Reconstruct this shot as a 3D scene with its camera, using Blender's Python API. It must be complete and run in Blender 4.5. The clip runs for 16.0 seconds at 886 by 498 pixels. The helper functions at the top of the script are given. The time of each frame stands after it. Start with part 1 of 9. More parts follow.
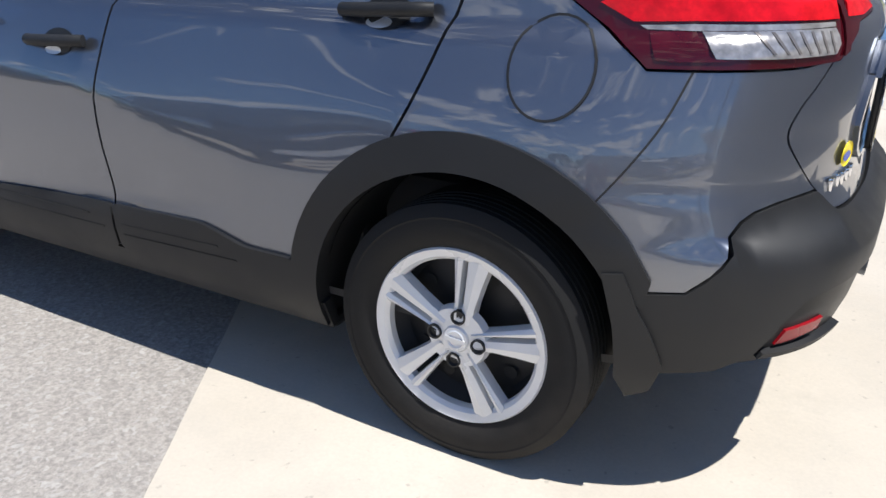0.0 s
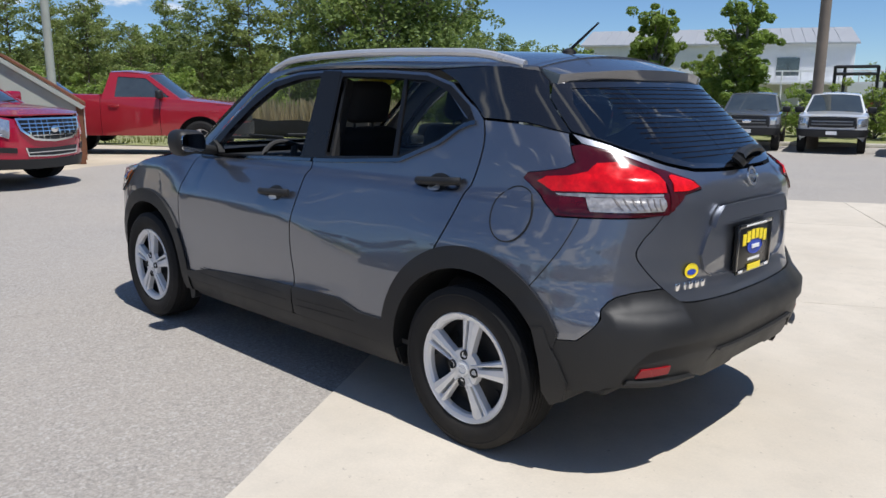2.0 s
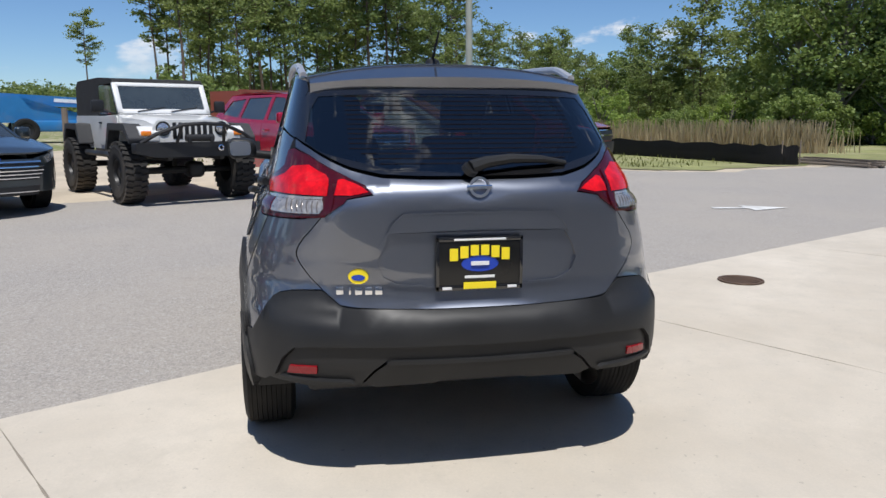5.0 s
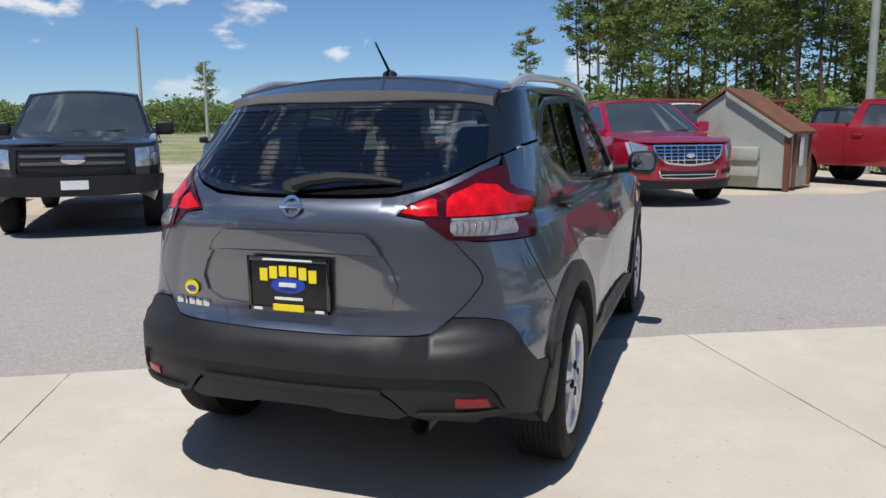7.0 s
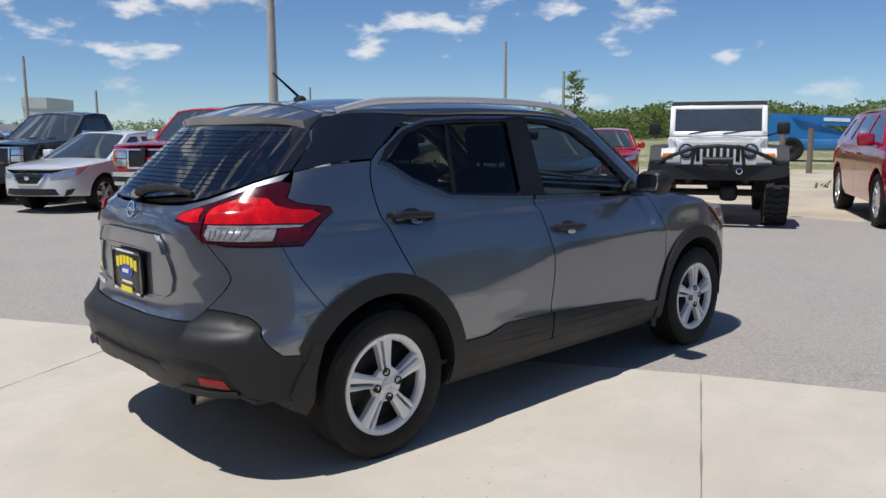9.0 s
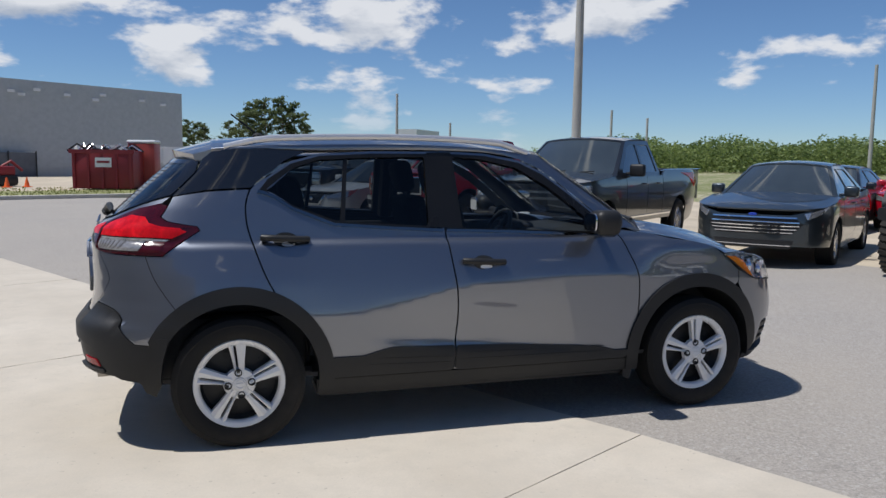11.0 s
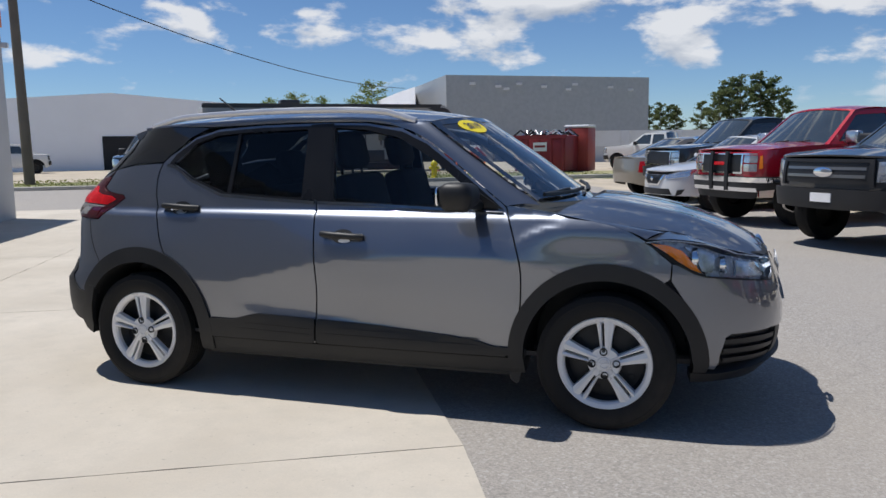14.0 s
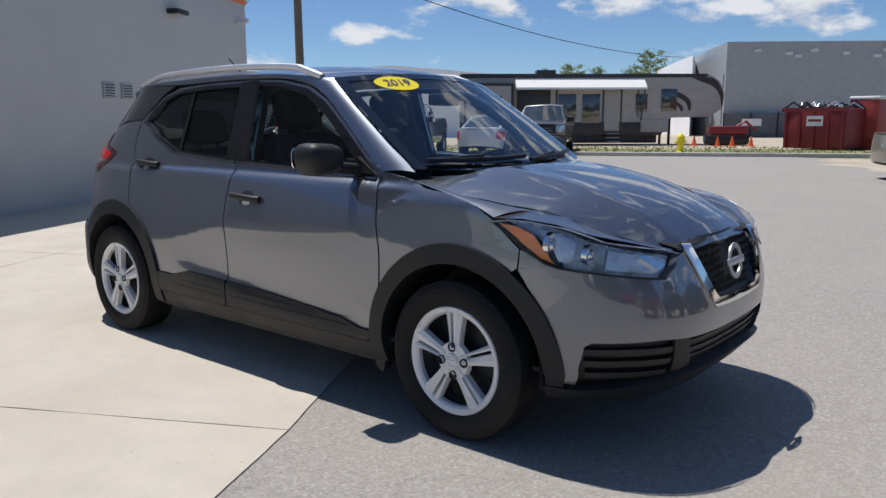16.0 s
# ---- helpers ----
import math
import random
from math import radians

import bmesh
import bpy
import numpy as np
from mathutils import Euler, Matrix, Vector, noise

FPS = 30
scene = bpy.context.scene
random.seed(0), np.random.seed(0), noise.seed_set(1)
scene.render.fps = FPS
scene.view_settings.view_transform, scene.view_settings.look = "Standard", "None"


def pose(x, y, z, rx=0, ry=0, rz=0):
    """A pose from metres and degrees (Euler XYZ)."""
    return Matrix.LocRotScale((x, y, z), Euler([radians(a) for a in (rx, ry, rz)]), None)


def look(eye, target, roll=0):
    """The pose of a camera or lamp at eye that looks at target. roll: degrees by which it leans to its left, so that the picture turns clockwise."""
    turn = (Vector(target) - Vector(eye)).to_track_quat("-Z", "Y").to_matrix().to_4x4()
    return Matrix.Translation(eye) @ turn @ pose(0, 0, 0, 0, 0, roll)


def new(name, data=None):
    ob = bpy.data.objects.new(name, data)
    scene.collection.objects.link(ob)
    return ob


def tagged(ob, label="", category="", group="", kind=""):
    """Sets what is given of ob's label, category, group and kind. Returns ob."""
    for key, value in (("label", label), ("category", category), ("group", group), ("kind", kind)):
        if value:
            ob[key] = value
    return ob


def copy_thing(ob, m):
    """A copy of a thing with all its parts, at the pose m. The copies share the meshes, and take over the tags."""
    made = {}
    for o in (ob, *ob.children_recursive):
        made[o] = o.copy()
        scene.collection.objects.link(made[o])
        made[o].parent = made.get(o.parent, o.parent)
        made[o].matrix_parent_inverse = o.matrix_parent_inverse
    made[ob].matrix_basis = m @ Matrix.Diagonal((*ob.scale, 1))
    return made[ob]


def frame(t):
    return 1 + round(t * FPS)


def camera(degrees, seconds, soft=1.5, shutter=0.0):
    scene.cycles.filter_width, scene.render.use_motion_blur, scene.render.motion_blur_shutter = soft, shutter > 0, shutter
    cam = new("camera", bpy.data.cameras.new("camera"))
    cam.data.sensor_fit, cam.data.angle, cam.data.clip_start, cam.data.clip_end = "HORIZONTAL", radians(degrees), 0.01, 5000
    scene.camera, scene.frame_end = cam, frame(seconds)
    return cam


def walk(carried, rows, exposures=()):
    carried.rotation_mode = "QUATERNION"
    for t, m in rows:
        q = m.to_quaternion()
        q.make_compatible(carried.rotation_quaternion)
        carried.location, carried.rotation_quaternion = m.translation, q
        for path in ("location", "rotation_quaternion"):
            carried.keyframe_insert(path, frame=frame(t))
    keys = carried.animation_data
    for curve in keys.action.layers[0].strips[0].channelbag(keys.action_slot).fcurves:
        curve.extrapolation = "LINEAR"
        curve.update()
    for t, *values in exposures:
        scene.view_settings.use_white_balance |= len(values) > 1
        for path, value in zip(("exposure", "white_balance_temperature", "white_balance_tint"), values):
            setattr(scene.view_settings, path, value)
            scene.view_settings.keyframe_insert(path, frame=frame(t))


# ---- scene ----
cam = camera(59.7, 16.0)
PATH = [
    (0, (-2.033, 2.24, 1.203), (-1.144, 0.624, 0.429), 0.6),
    (0.5, (-2.396, 2.557, 1.307), (-1.301, 1.002, 0.688), 0.0),
    (1, (-2.79, 2.805, 1.345), (-1.579, 1.292, 0.853), 0.3),
    (1.5, (-3.038, 2.944, 1.378), (-1.755, 1.471, 0.946), 0.4),
    (2, (-3.231, 2.979, 1.368), (-1.873, 1.564, 0.978), 0.5),
    (2.5, (-3.651, 2.811, 1.374), (-2.213, 1.471, 1.008), 0.4),
    (3, (-3.869, 2.455, 1.351), (-2.333, 1.225, 0.998), 0.4),
    (3.5, (-4.177, 2.107, 1.352), (-2.532, 1.024, 1.004), 0.3),
    (4, (-4.394, 1.686, 1.349), (-2.639, 0.792, 0.998), 0.2),
    (4.5, (-4.531, 1.197, 1.329), (-2.674, 0.537, 0.985), 0.2),
    (5, (-4.682, 0.689, 1.322), (-2.753, 0.285, 0.983), 0.1),
    (7.5, (-4.18, -1.909, 1.359), (-2.414, -1.024, 1.045), -0.5),
    (8, (-3.992, -2.458, 1.377), (-2.345, -1.368, 1.062), -0.5),
    (8.5, (-3.677, -2.897, 1.379), (-2.165, -1.625, 1.069), -0.3),
    (9, (-3.334, -3.345, 1.388), (-1.974, -1.908, 1.094), -0.2),
    (11.5, (-0.933, -4.845, 1.424), (-0.549, -2.894, 1.214), 0.6),
    (12, (-0.386, -4.921, 1.422), (-0.212, -2.939, 1.22), 0.1),
    (12.5, (0.148, -4.963, 1.422), (0.12, -2.973, 1.22), -0.4),
    (13, (0.686, -4.847, 1.405), (0.455, -2.872, 1.189), -0.8),
    (13.5, (1.249, -4.723, 1.375), (0.816, -2.785, 1.138), -0.9),
    (14, (1.725, -4.43, 1.349), (1.092, -2.551, 1.085), -0.9),
    (14.5, (2.216, -4.144, 1.327), (1.396, -2.343, 1.041), -0.7),
    (15, (2.594, -3.782, 1.306), (1.6, -2.073, 1.0), -0.3),
    (15.5, (2.965, -3.484, 1.294), (1.825, -1.872, 0.977), -0.2),
    (16, (3.171, -3.169, 1.271), (1.914, -1.648, 0.944), -0.1),
]
EXPOSURES = [(0.0, 0.52, 6250, 10), (0.5, 0.48, 6270, 10), (1.0, 0.38, 6300, 10), (2.0, 0.20, 6300, 10), (4.0, 0.12, 6300, 10), (7.0, 0.06, 6320, 10), (12.0, -0.09, 6260, 10), (16.0, -0.01, 6340, 10)]
walk(cam, exposures=EXPOSURES, rows=[(t, look(eye, target, roll)) for t, eye, target, roll in PATH])

# ---------------------------------------------------------------- world and sun
SUN_TO = Vector((-0.40, 0.03, 1.0)).normalized()
world = bpy.data.worlds.new("sky")
scene.world = world
world.use_nodes = True
wt = world.node_tree
wt.nodes.clear()


def wnode(kind, **kw):
    n = wt.nodes.new(kind)
    for k, v in kw.items():
        n.inputs[k].default_value = v
    return n


w_out = wt.nodes.new("ShaderNodeOutputWorld")
w_sky = wt.nodes.new("ShaderNodeTexSky")
w_sky.sky_type = "NISHITA"
w_sky.sun_disc = False
w_sky.sun_elevation = math.asin(SUN_TO.z)
w_sky.sun_rotation = radians(-90)
w_sky.air_density, w_sky.dust_density, w_sky.ozone_density = 1.0, 0.1, 4.0
w_sky.altitude = 1800
w_co = wt.nodes.new("ShaderNodeTexCoord")
w_sep = wt.nodes.new("ShaderNodeSeparateXYZ")
wt.links.new(w_co.outputs["Generated"], w_sep.inputs[0])


def wmath(op, a, b=None):
    n = wt.nodes.new("ShaderNodeMath")
    n.operation = op
    for i, v in enumerate((a, b)):
        if v is None:
            continue
        if isinstance(v, (int, float)):
            n.inputs[i].default_value = v
        else:
            wt.links.new(v, n.inputs[i])
    return n.outputs[0]


# cumulus field: flattened puffs, fuller overhead
vec = wt.nodes.new("ShaderNodeVectorMath")
vec.operation = "MULTIPLY"
vec.inputs[1].default_value = (1.0, 1.0, 2.3)
wt.links.new(w_co.outputs["Generated"], vec.inputs[0])
n_big = wnode("ShaderNodeTexNoise", Scale=7.6, Detail=9.0, Roughness=0.55, Distortion=0.1)
wt.links.new(vec.outputs[0], n_big.inputs["Vector"])
n_reg = wnode("ShaderNodeTexNoise", Scale=1.5, Detail=2.0)
wt.links.new(vec.outputs[0], n_reg.inputs["Vector"])
# more cloud towards the far side of the lot than over the woods
side = wmath("MULTIPLY", wmath("ADD", wmath("MULTIPLY", w_sep.outputs[1], 1.0), wmath("MULTIPLY", w_sep.outputs[0], -0.15)), 0.07)
cover = wmath("ADD", wmath("ADD", n_big.outputs[0], wmath("MULTIPLY", wmath("SUBTRACT", n_reg.outputs[0], 0.5), 0.36)), side)
over = wt.nodes.new("ShaderNodeMapRange")
for i, v in ((1, 0.50), (2, 0.72), (3, 0.0), (4, 0.025)):
    over.inputs[i].default_value = v
wt.links.new(w_sep.outputs[2], over.inputs[0])
cover = wmath("ADD", cover, over.outputs[0])
# lit tops and grey undersides: the field a little higher up against the field here
up = wt.nodes.new("ShaderNodeVectorMath")
up.operation = "ADD"
up.inputs[1].default_value = (0.0, 0.0, 0.055)
wt.links.new(vec.outputs[0], up.inputs[0])
n_up = wnode("ShaderNodeTexNoise", Scale=7.6, Detail=5.0, Roughness=0.55, Distortion=0.1)
wt.links.new(up.outputs[0], n_up.inputs["Vector"])
lit = wmath("SUBTRACT", n_big.outputs[0], n_up.outputs[0])
ramp = wt.nodes.new("ShaderNodeMapRange")
ramp.interpolation_type = "SMOOTHSTEP"
for i, v in ((1, 0.61), (2, 0.715), (3, 0.0), (4, 1.0)):
    ramp.inputs[i].default_value = v
wt.links.new(cover, ramp.inputs[0])
haze = wt.nodes.new("ShaderNodeMapRange")
for i, v in ((1, 0.0), (2, 0.10), (3, 0.0), (4, 1.0)):
    haze.inputs[i].default_value = v
wt.links.new(w_sep.outputs[2], haze.inputs[0])
fac = wmath("MULTIPLY", wmath("MULTIPLY", ramp.outputs[0], haze.outputs[0]), 0.93)
shade = wt.nodes.new("ShaderNodeMapRange")
for i, v in ((1, -0.14), (2, 0.06), (3, 0.15), (4, 1.0)):
    shade.inputs[i].default_value = v
wt.links.new(lit, shade.inputs[0])
ccol = wt.nodes.new("ShaderNodeMix")
ccol.data_type = "RGBA"
wt.links.new(shade.outputs[0], ccol.inputs[0])
ccol.inputs[6].default_value = (4.6, 5.2, 6.2, 1)
ccol.inputs[7].default_value = (9.6, 9.6, 9.7, 1)
skymix = wt.nodes.new("ShaderNodeMix")
skymix.data_type = "RGBA"
wt.links.new(fac, skymix.inputs[0])
tint = wt.nodes.new("ShaderNodeMix")
tint.data_type, tint.blend_type = "RGBA", "MULTIPLY"
tint.inputs[0].default_value = 1.0
wt.links.new(w_sky.outputs[0], tint.inputs[6])
tint.inputs[7].default_value = (0.86, 0.98, 1.10, 1)
wt.links.new(tint.outputs[2], skymix.inputs[6])
wt.links.new(ccol.outputs[2], skymix.inputs[7])
w_bg = wt.nodes.new("ShaderNodeBackground")
w_bg.inputs["Strength"].default_value = 0.085
wt.links.new(skymix.outputs[2], w_bg.inputs["Color"])
wt.links.new(w_bg.outputs[0], w_out.inputs["Surface"])

sun_data = bpy.data.lights.new("sun", "SUN")
sun_data.energy, sun_data.angle, sun_data.color = 4.4, radians(0.55), (1.0, 0.96, 0.905)
sun = new("sun", sun_data)
sun.matrix_world = look(SUN_TO * 60, (0, 0, 0))

# ---------------------------------------------------------------- materials
def nodes_of(name):
    m = bpy.data.materials.new(name)
    m.use_nodes = True
    t = m.node_tree
    t.nodes.clear()
    out = t.nodes.new("ShaderNodeOutputMaterial")
    return m, t, out


def mixc(t, fac, a, b, blend="MIX"):
    n = t.nodes.new("ShaderNodeMix")
    n.data_type, n.blend_type = "RGBA", blend
    for i, v in ((0, fac), (6, a), (7, b)):
        if hasattr(v, "links"):
            t.links.new(v, n.inputs[i])
        else:
            n.inputs[i].default_value = v if i == 0 else (*v[:3], 1)
    return n.outputs[2]


def noise_of(t, vec, scale, detail=4.0, rough=0.55):
    n = t.nodes.new("ShaderNodeTexNoise")
    n.inputs["Scale"].default_value = scale
    n.inputs["Detail"].default_value = detail
    n.inputs["Roughness"].default_value = rough
    t.links.new(vec, n.inputs["Vector"])
    return n.outputs[0]


def span(t, v, a, b, lo=0.0, hi=1.0):
    n = t.nodes.new("ShaderNodeMapRange")
    t.links.new(v, n.inputs[0])
    for i, x in ((1, a), (2, b), (3, lo), (4, hi)):
        n.inputs[i].default_value = x
    return n.outputs[0]


def surf(name, col, rough=0.5, metal=0.0, coat=0.0, var=0.12, scale=3.0, fine=70.0, bump=0.0, dirt=None, spec=0.5, rvar=0.08, piece=0.0):
    """A plain surface with variation at two scales, optional dirt patches and fine relief."""
    m, t, out = nodes_of(name)
    p = t.nodes.new("ShaderNodeBsdfPrincipled")
    t.links.new(p.outputs[0], out.inputs[0])
    co = t.nodes.new("ShaderNodeTexCoord").outputs["Object"]
    big, small = noise_of(t, co, scale), noise_of(t, co, fine, 3.0)
    lo, hi = [c * (1 - var) for c in col], [min(1, c * (1 + var)) for c in col]
    c = mixc(t, span(t, big, 0.3, 0.7), lo, hi)
    c = mixc(t, span(t, small, 0.25, 0.75, 0.0, 0.55 * min(1, var * 4)), c, [x * (1 - 1.4 * var) for x in col])
    if dirt:
        c = mixc(t, span(t, noise_of(t, co, scale * 0.37, 6.0, 0.65), 0.52, 0.72, 0.0, dirt[3]), c, dirt[:3])
    if piece:
        oi = t.nodes.new("ShaderNodeObjectInfo").outputs["Random"]
        c = mixc(t, span(t, oi, 0, 1, 0.0, piece), c, [x * 0.72 for x in col])
    t.links.new(c, p.inputs["Base Color"])
    t.links.new(span(t, big, 0.3, 0.7, max(0.02, rough - rvar), min(1, rough + rvar)), p.inputs["Roughness"])
    p.inputs["Metallic"].default_value = metal
    p.inputs["Specular IOR Level"].default_value = spec
    p.inputs["Coat Weight"].default_value = coat
    p.inputs["Coat Roughness"].default_value = 0.03
    if bump:
        b = t.nodes.new("ShaderNodeBump")
        b.inputs["Strength"].default_value = 0.6
        b.inputs["Distance"].default_value = bump
        t.links.new(small, b.inputs["Height"])
        t.links.new(b.outputs[0], p.inputs["Normal"])
    return m


def car_paint(name, col, metal=0.55, rough=0.34, dust=0.05, coat_ior=1.5):
    m, t, out = nodes_of(name)
    p = t.nodes.new("ShaderNodeBsdfPrincipled")
    t.links.new(p.outputs[0], out.inputs[0])
    co = t.nodes.new("ShaderNodeTexCoord").outputs["Object"]
    flake = noise_of(t, co, 900.0, 1.0)
    c = mixc(t, span(t, flake, 0.35, 0.65), [x * 0.97 for x in col], [min(1, x * 1.03) for x in col])
    c = mixc(t, span(t, noise_of(t, co, 1.7, 6.0, 0.6), 0.45, 0.8, 0.0, dust), c, (0.42, 0.38, 0.32))
    t.links.new(c, p.inputs["Base Color"])
    p.inputs["Metallic"].default_value = metal
    t.links.new(span(t, noise_of(t, co, 2.0, 1.0), 0.3, 0.7, rough - 0.01, rough + 0.01), p.inputs["Roughness"])
    p.inputs["Coat Weight"].default_value = 1.0
    p.inputs["Coat Roughness"].default_value = 0.025
    p.inputs["Coat IOR"].default_value = coat_ior
    return m


def pane_glass(name, tint, gloss=1.0, base=0.075):
    m, t, out = nodes_of(name)
    tr = t.nodes.new("ShaderNodeBsdfTransparent")
    tr.inputs[0].default_value = (*tint, 1)
    gl = t.nodes.new("ShaderNodeBsdfGlossy")
    gl.inputs["Roughness"].default_value = 0.015
    gl.inputs["Color"].default_value = (gloss, gloss, gloss, 1)
    # Schlick's curve, the same from both sides of a thin pane
    lw = t.nodes.new("ShaderNodeLayerWeight")
    lw.inputs["Blend"].default_value = 0.5
    pw = t.nodes.new("ShaderNodeMath")
    pw.operation = "POWER"
    t.links.new(lw.outputs["Facing"], pw.inputs[0])
    pw.inputs[1].default_value = 4.6
    fr = t.nodes.new("ShaderNodeMath")
    fr.operation = "MULTIPLY_ADD"
    t.links.new(pw.outputs[0], fr.inputs[0])
    fr.inputs[1].default_value = 0.88
    fr.inputs[2].default_value = base
    mx = t.nodes.new("ShaderNodeMixShader")
    t.links.new(fr.outputs[0], mx.inputs[0])
    t.links.new(tr.outputs[0], mx.inputs[1])
    t.links.new(gl.outputs[0], mx.inputs[2])
    t.links.new(mx.outputs[0], out.inputs[0])
    return m


def asphalt_mat():
    m, t, out = nodes_of("asphalt")
    p = t.nodes.new("ShaderNodeBsdfPrincipled")
    t.links.new(p.outputs[0], out.inputs[0])
    co = t.nodes.new("ShaderNodeTexCoord").outputs["Object"]
    grit = noise_of(t, co, 85.0, 4.0, 0.75)
    mid = noise_of(t, co, 26.0, 4.0, 0.7)
    patch = noise_of(t, co, 0.55, 7.0, 0.62)
    st = t.nodes.new("ShaderNodeTexVoronoi")
    st.inputs["Scale"].default_value = 75.0
    t.links.new(co, st.inputs["Vector"])
    c = mixc(t, span(t, grit, 0.34, 0.66), (0.222, 0.205, 0.187), (0.418, 0.387, 0.349))
    sp = t.nodes.new("ShaderNodeSeparateColor")
    t.links.new(st.outputs["Color"], sp.inputs[0])
    c = mixc(t, span(t, sp.outputs[0], 0.62, 0.95, 0.0, 0.28), c, (0.115, 0.112, 0.108))
    c = mixc(t, span(t, sp.outputs[1], 0.78, 0.98, 0.0, 0.34), c, (0.56, 0.545, 0.52))
    c = mixc(t, span(t, patch, 0.35, 0.70, 0.0, 0.45), c, (0.385, 0.345, 0.295))
    c = mixc(t, span(t, mid, 0.55, 0.8, 0.0, 0.22), c, (0.10, 0.098, 0.095))
    # worn sand dust near the unpaved side, thin dark cracks
    v = t.nodes.new("ShaderNodeTexVoronoi")
    v.feature = "DISTANCE_TO_EDGE"
    v.inputs["Scale"].default_value = 0.22
    warp = t.nodes.new("ShaderNodeVectorMath")
    warp.operation = "ADD"
    nz = t.nodes.new("ShaderNodeTexNoise")
    nz.inputs["Scale"].default_value = 1.1
    nz.inputs["Detail"].default_value = 6.0
    t.links.new(co, nz.inputs["Vector"])
    t.links.new(co, warp.inputs[0])
    t.links.new(nz.outputs["Color"], warp.inputs[1])
    t.links.new(warp.outputs[0], v.inputs["Vector"])
    c = mixc(t, span(t, v.outputs["Distance"], 0.0, 0.002, 0.16, 0.0), c, (0.06, 0.058, 0.055))
    t.links.new(c, p.inputs["Base Color"])
    p.inputs["Roughness"].default_value = 0.86
    b = t.nodes.new("ShaderNodeBump")
    b.inputs["Strength"].default_value = 0.8
    b.inputs["Distance"].default_value = 0.004
    t.links.new(grit, b.inputs["Height"])
    t.links.new(b.outputs[0], p.inputs["Normal"])
    return m


def concrete_mat():
    m, t, out = nodes_of("concrete")
    p = t.nodes.new("ShaderNodeBsdfPrincipled")
    t.links.new(p.outputs[0], out.inputs[0])
    co = t.nodes.new("ShaderNodeTexCoord").outputs["Object"]
    grain = noise_of(t, co, 95.0, 3.0, 0.65)
    mid = noise_of(t, co, 6.0, 5.0, 0.6)
    big = noise_of(t, co, 0.7, 6.0, 0.6)
    oi = t.nodes.new("ShaderNodeObjectInfo").outputs["Random"]
    c = mixc(t, span(t, big, 0.32, 0.68), (0.49, 0.435, 0.355), (0.625, 0.565, 0.475))
    c = mixc(t, span(t, mid, 0.45, 0.75, 0.0, 0.35), c, (0.43, 0.40, 0.345))
    c = mixc(t, span(t, grain, 0.3, 0.7, 0.0, 0.22), c, (0.36, 0.335, 0.29))
    c = mixc(t, span(t, oi, 0, 1, 0.0, 0.10), c, (0.40, 0.37, 0.32))
    veil = noise_of(t, co, 1.3, 9.0, 0.74)
    c = mixc(t, span(t, veil, 0.52, 0.70, 0.0, 0.42), c, (0.385, 0.35, 0.29))
    pore = noise_of(t, co, 34.0, 2.0, 0.5)
    c = mixc(t, span(t, pore, 0.68, 0.76, 0.0, 0.5), c, (0.27, 0.245, 0.21))
    spots = noise_of(t, co, 2.3, 8.0, 0.72)
    c = mixc(t, span(t, spots, 0.66, 0.74, 0.0, 0.28), c, (0.30, 0.275, 0.235))
    t.links.new(c, p.inputs["Base Color"])
    p.inputs["Roughness"].default_value = 0.82
    b = t.nodes.new("ShaderNodeBump")
    b.inputs["Strength"].default_value = 0.5
    b.inputs["Distance"].default_value = 0.0015
    t.links.new(grain, b.inputs["Height"])
    t.links.new(b.outputs[0], p.inputs["Normal"])
    return m


def ground_mat():
    """Sandy soil with grass patches."""
    m, t, out = nodes_of("sandy_ground")
    p = t.nodes.new("ShaderNodeBsdfPrincipled")
    t.links.new(p.outputs[0], out.inputs[0])
    co = t.nodes.new("ShaderNodeTexCoord").outputs["Object"]
    fine, mid, big = noise_of(t, co, 40.0, 4.0, 0.7), noise_of(t, co, 3.0, 6.0, 0.65), noise_of(t, co, 0.12, 5.0, 0.6)
    sand = mixc(t, span(t, fine, 0.3, 0.7), (0.40, 0.335, 0.25), (0.62, 0.55, 0.44))
    sand = mixc(t, span(t, mid, 0.5, 0.75, 0.0, 0.5), sand, (0.34, 0.28, 0.20))
    grass = mixc(t, span(t, fine, 0.3, 0.7), (0.09, 0.12, 0.03), (0.20, 0.23, 0.075))
    grass = mixc(t, span(t, mid, 0.45, 0.7, 0.0, 0.6), grass, (0.30, 0.27, 0.12))
    add = t.nodes.new("ShaderNodeMath")
    add.operation = "ADD"
    t.links.new(span(t, big, 0.0, 1.0, -0.25, 0.25), add.inputs[0])
    t.links.new(mid, add.inputs[1])
    c = mixc(t, span(t, add.outputs[0], 0.38, 0.5), sand, grass)
    t.links.new(c, p.inputs["Base Color"])
    p.inputs["Roughness"].default_value = 0.95
    b = t.nodes.new("ShaderNodeBump")
    b.inputs["Distance"].default_value = 0.02
    t.links.new(fine, b.inputs["Height"])
    t.links.new(b.outputs[0], p.inputs["Normal"])
    return m


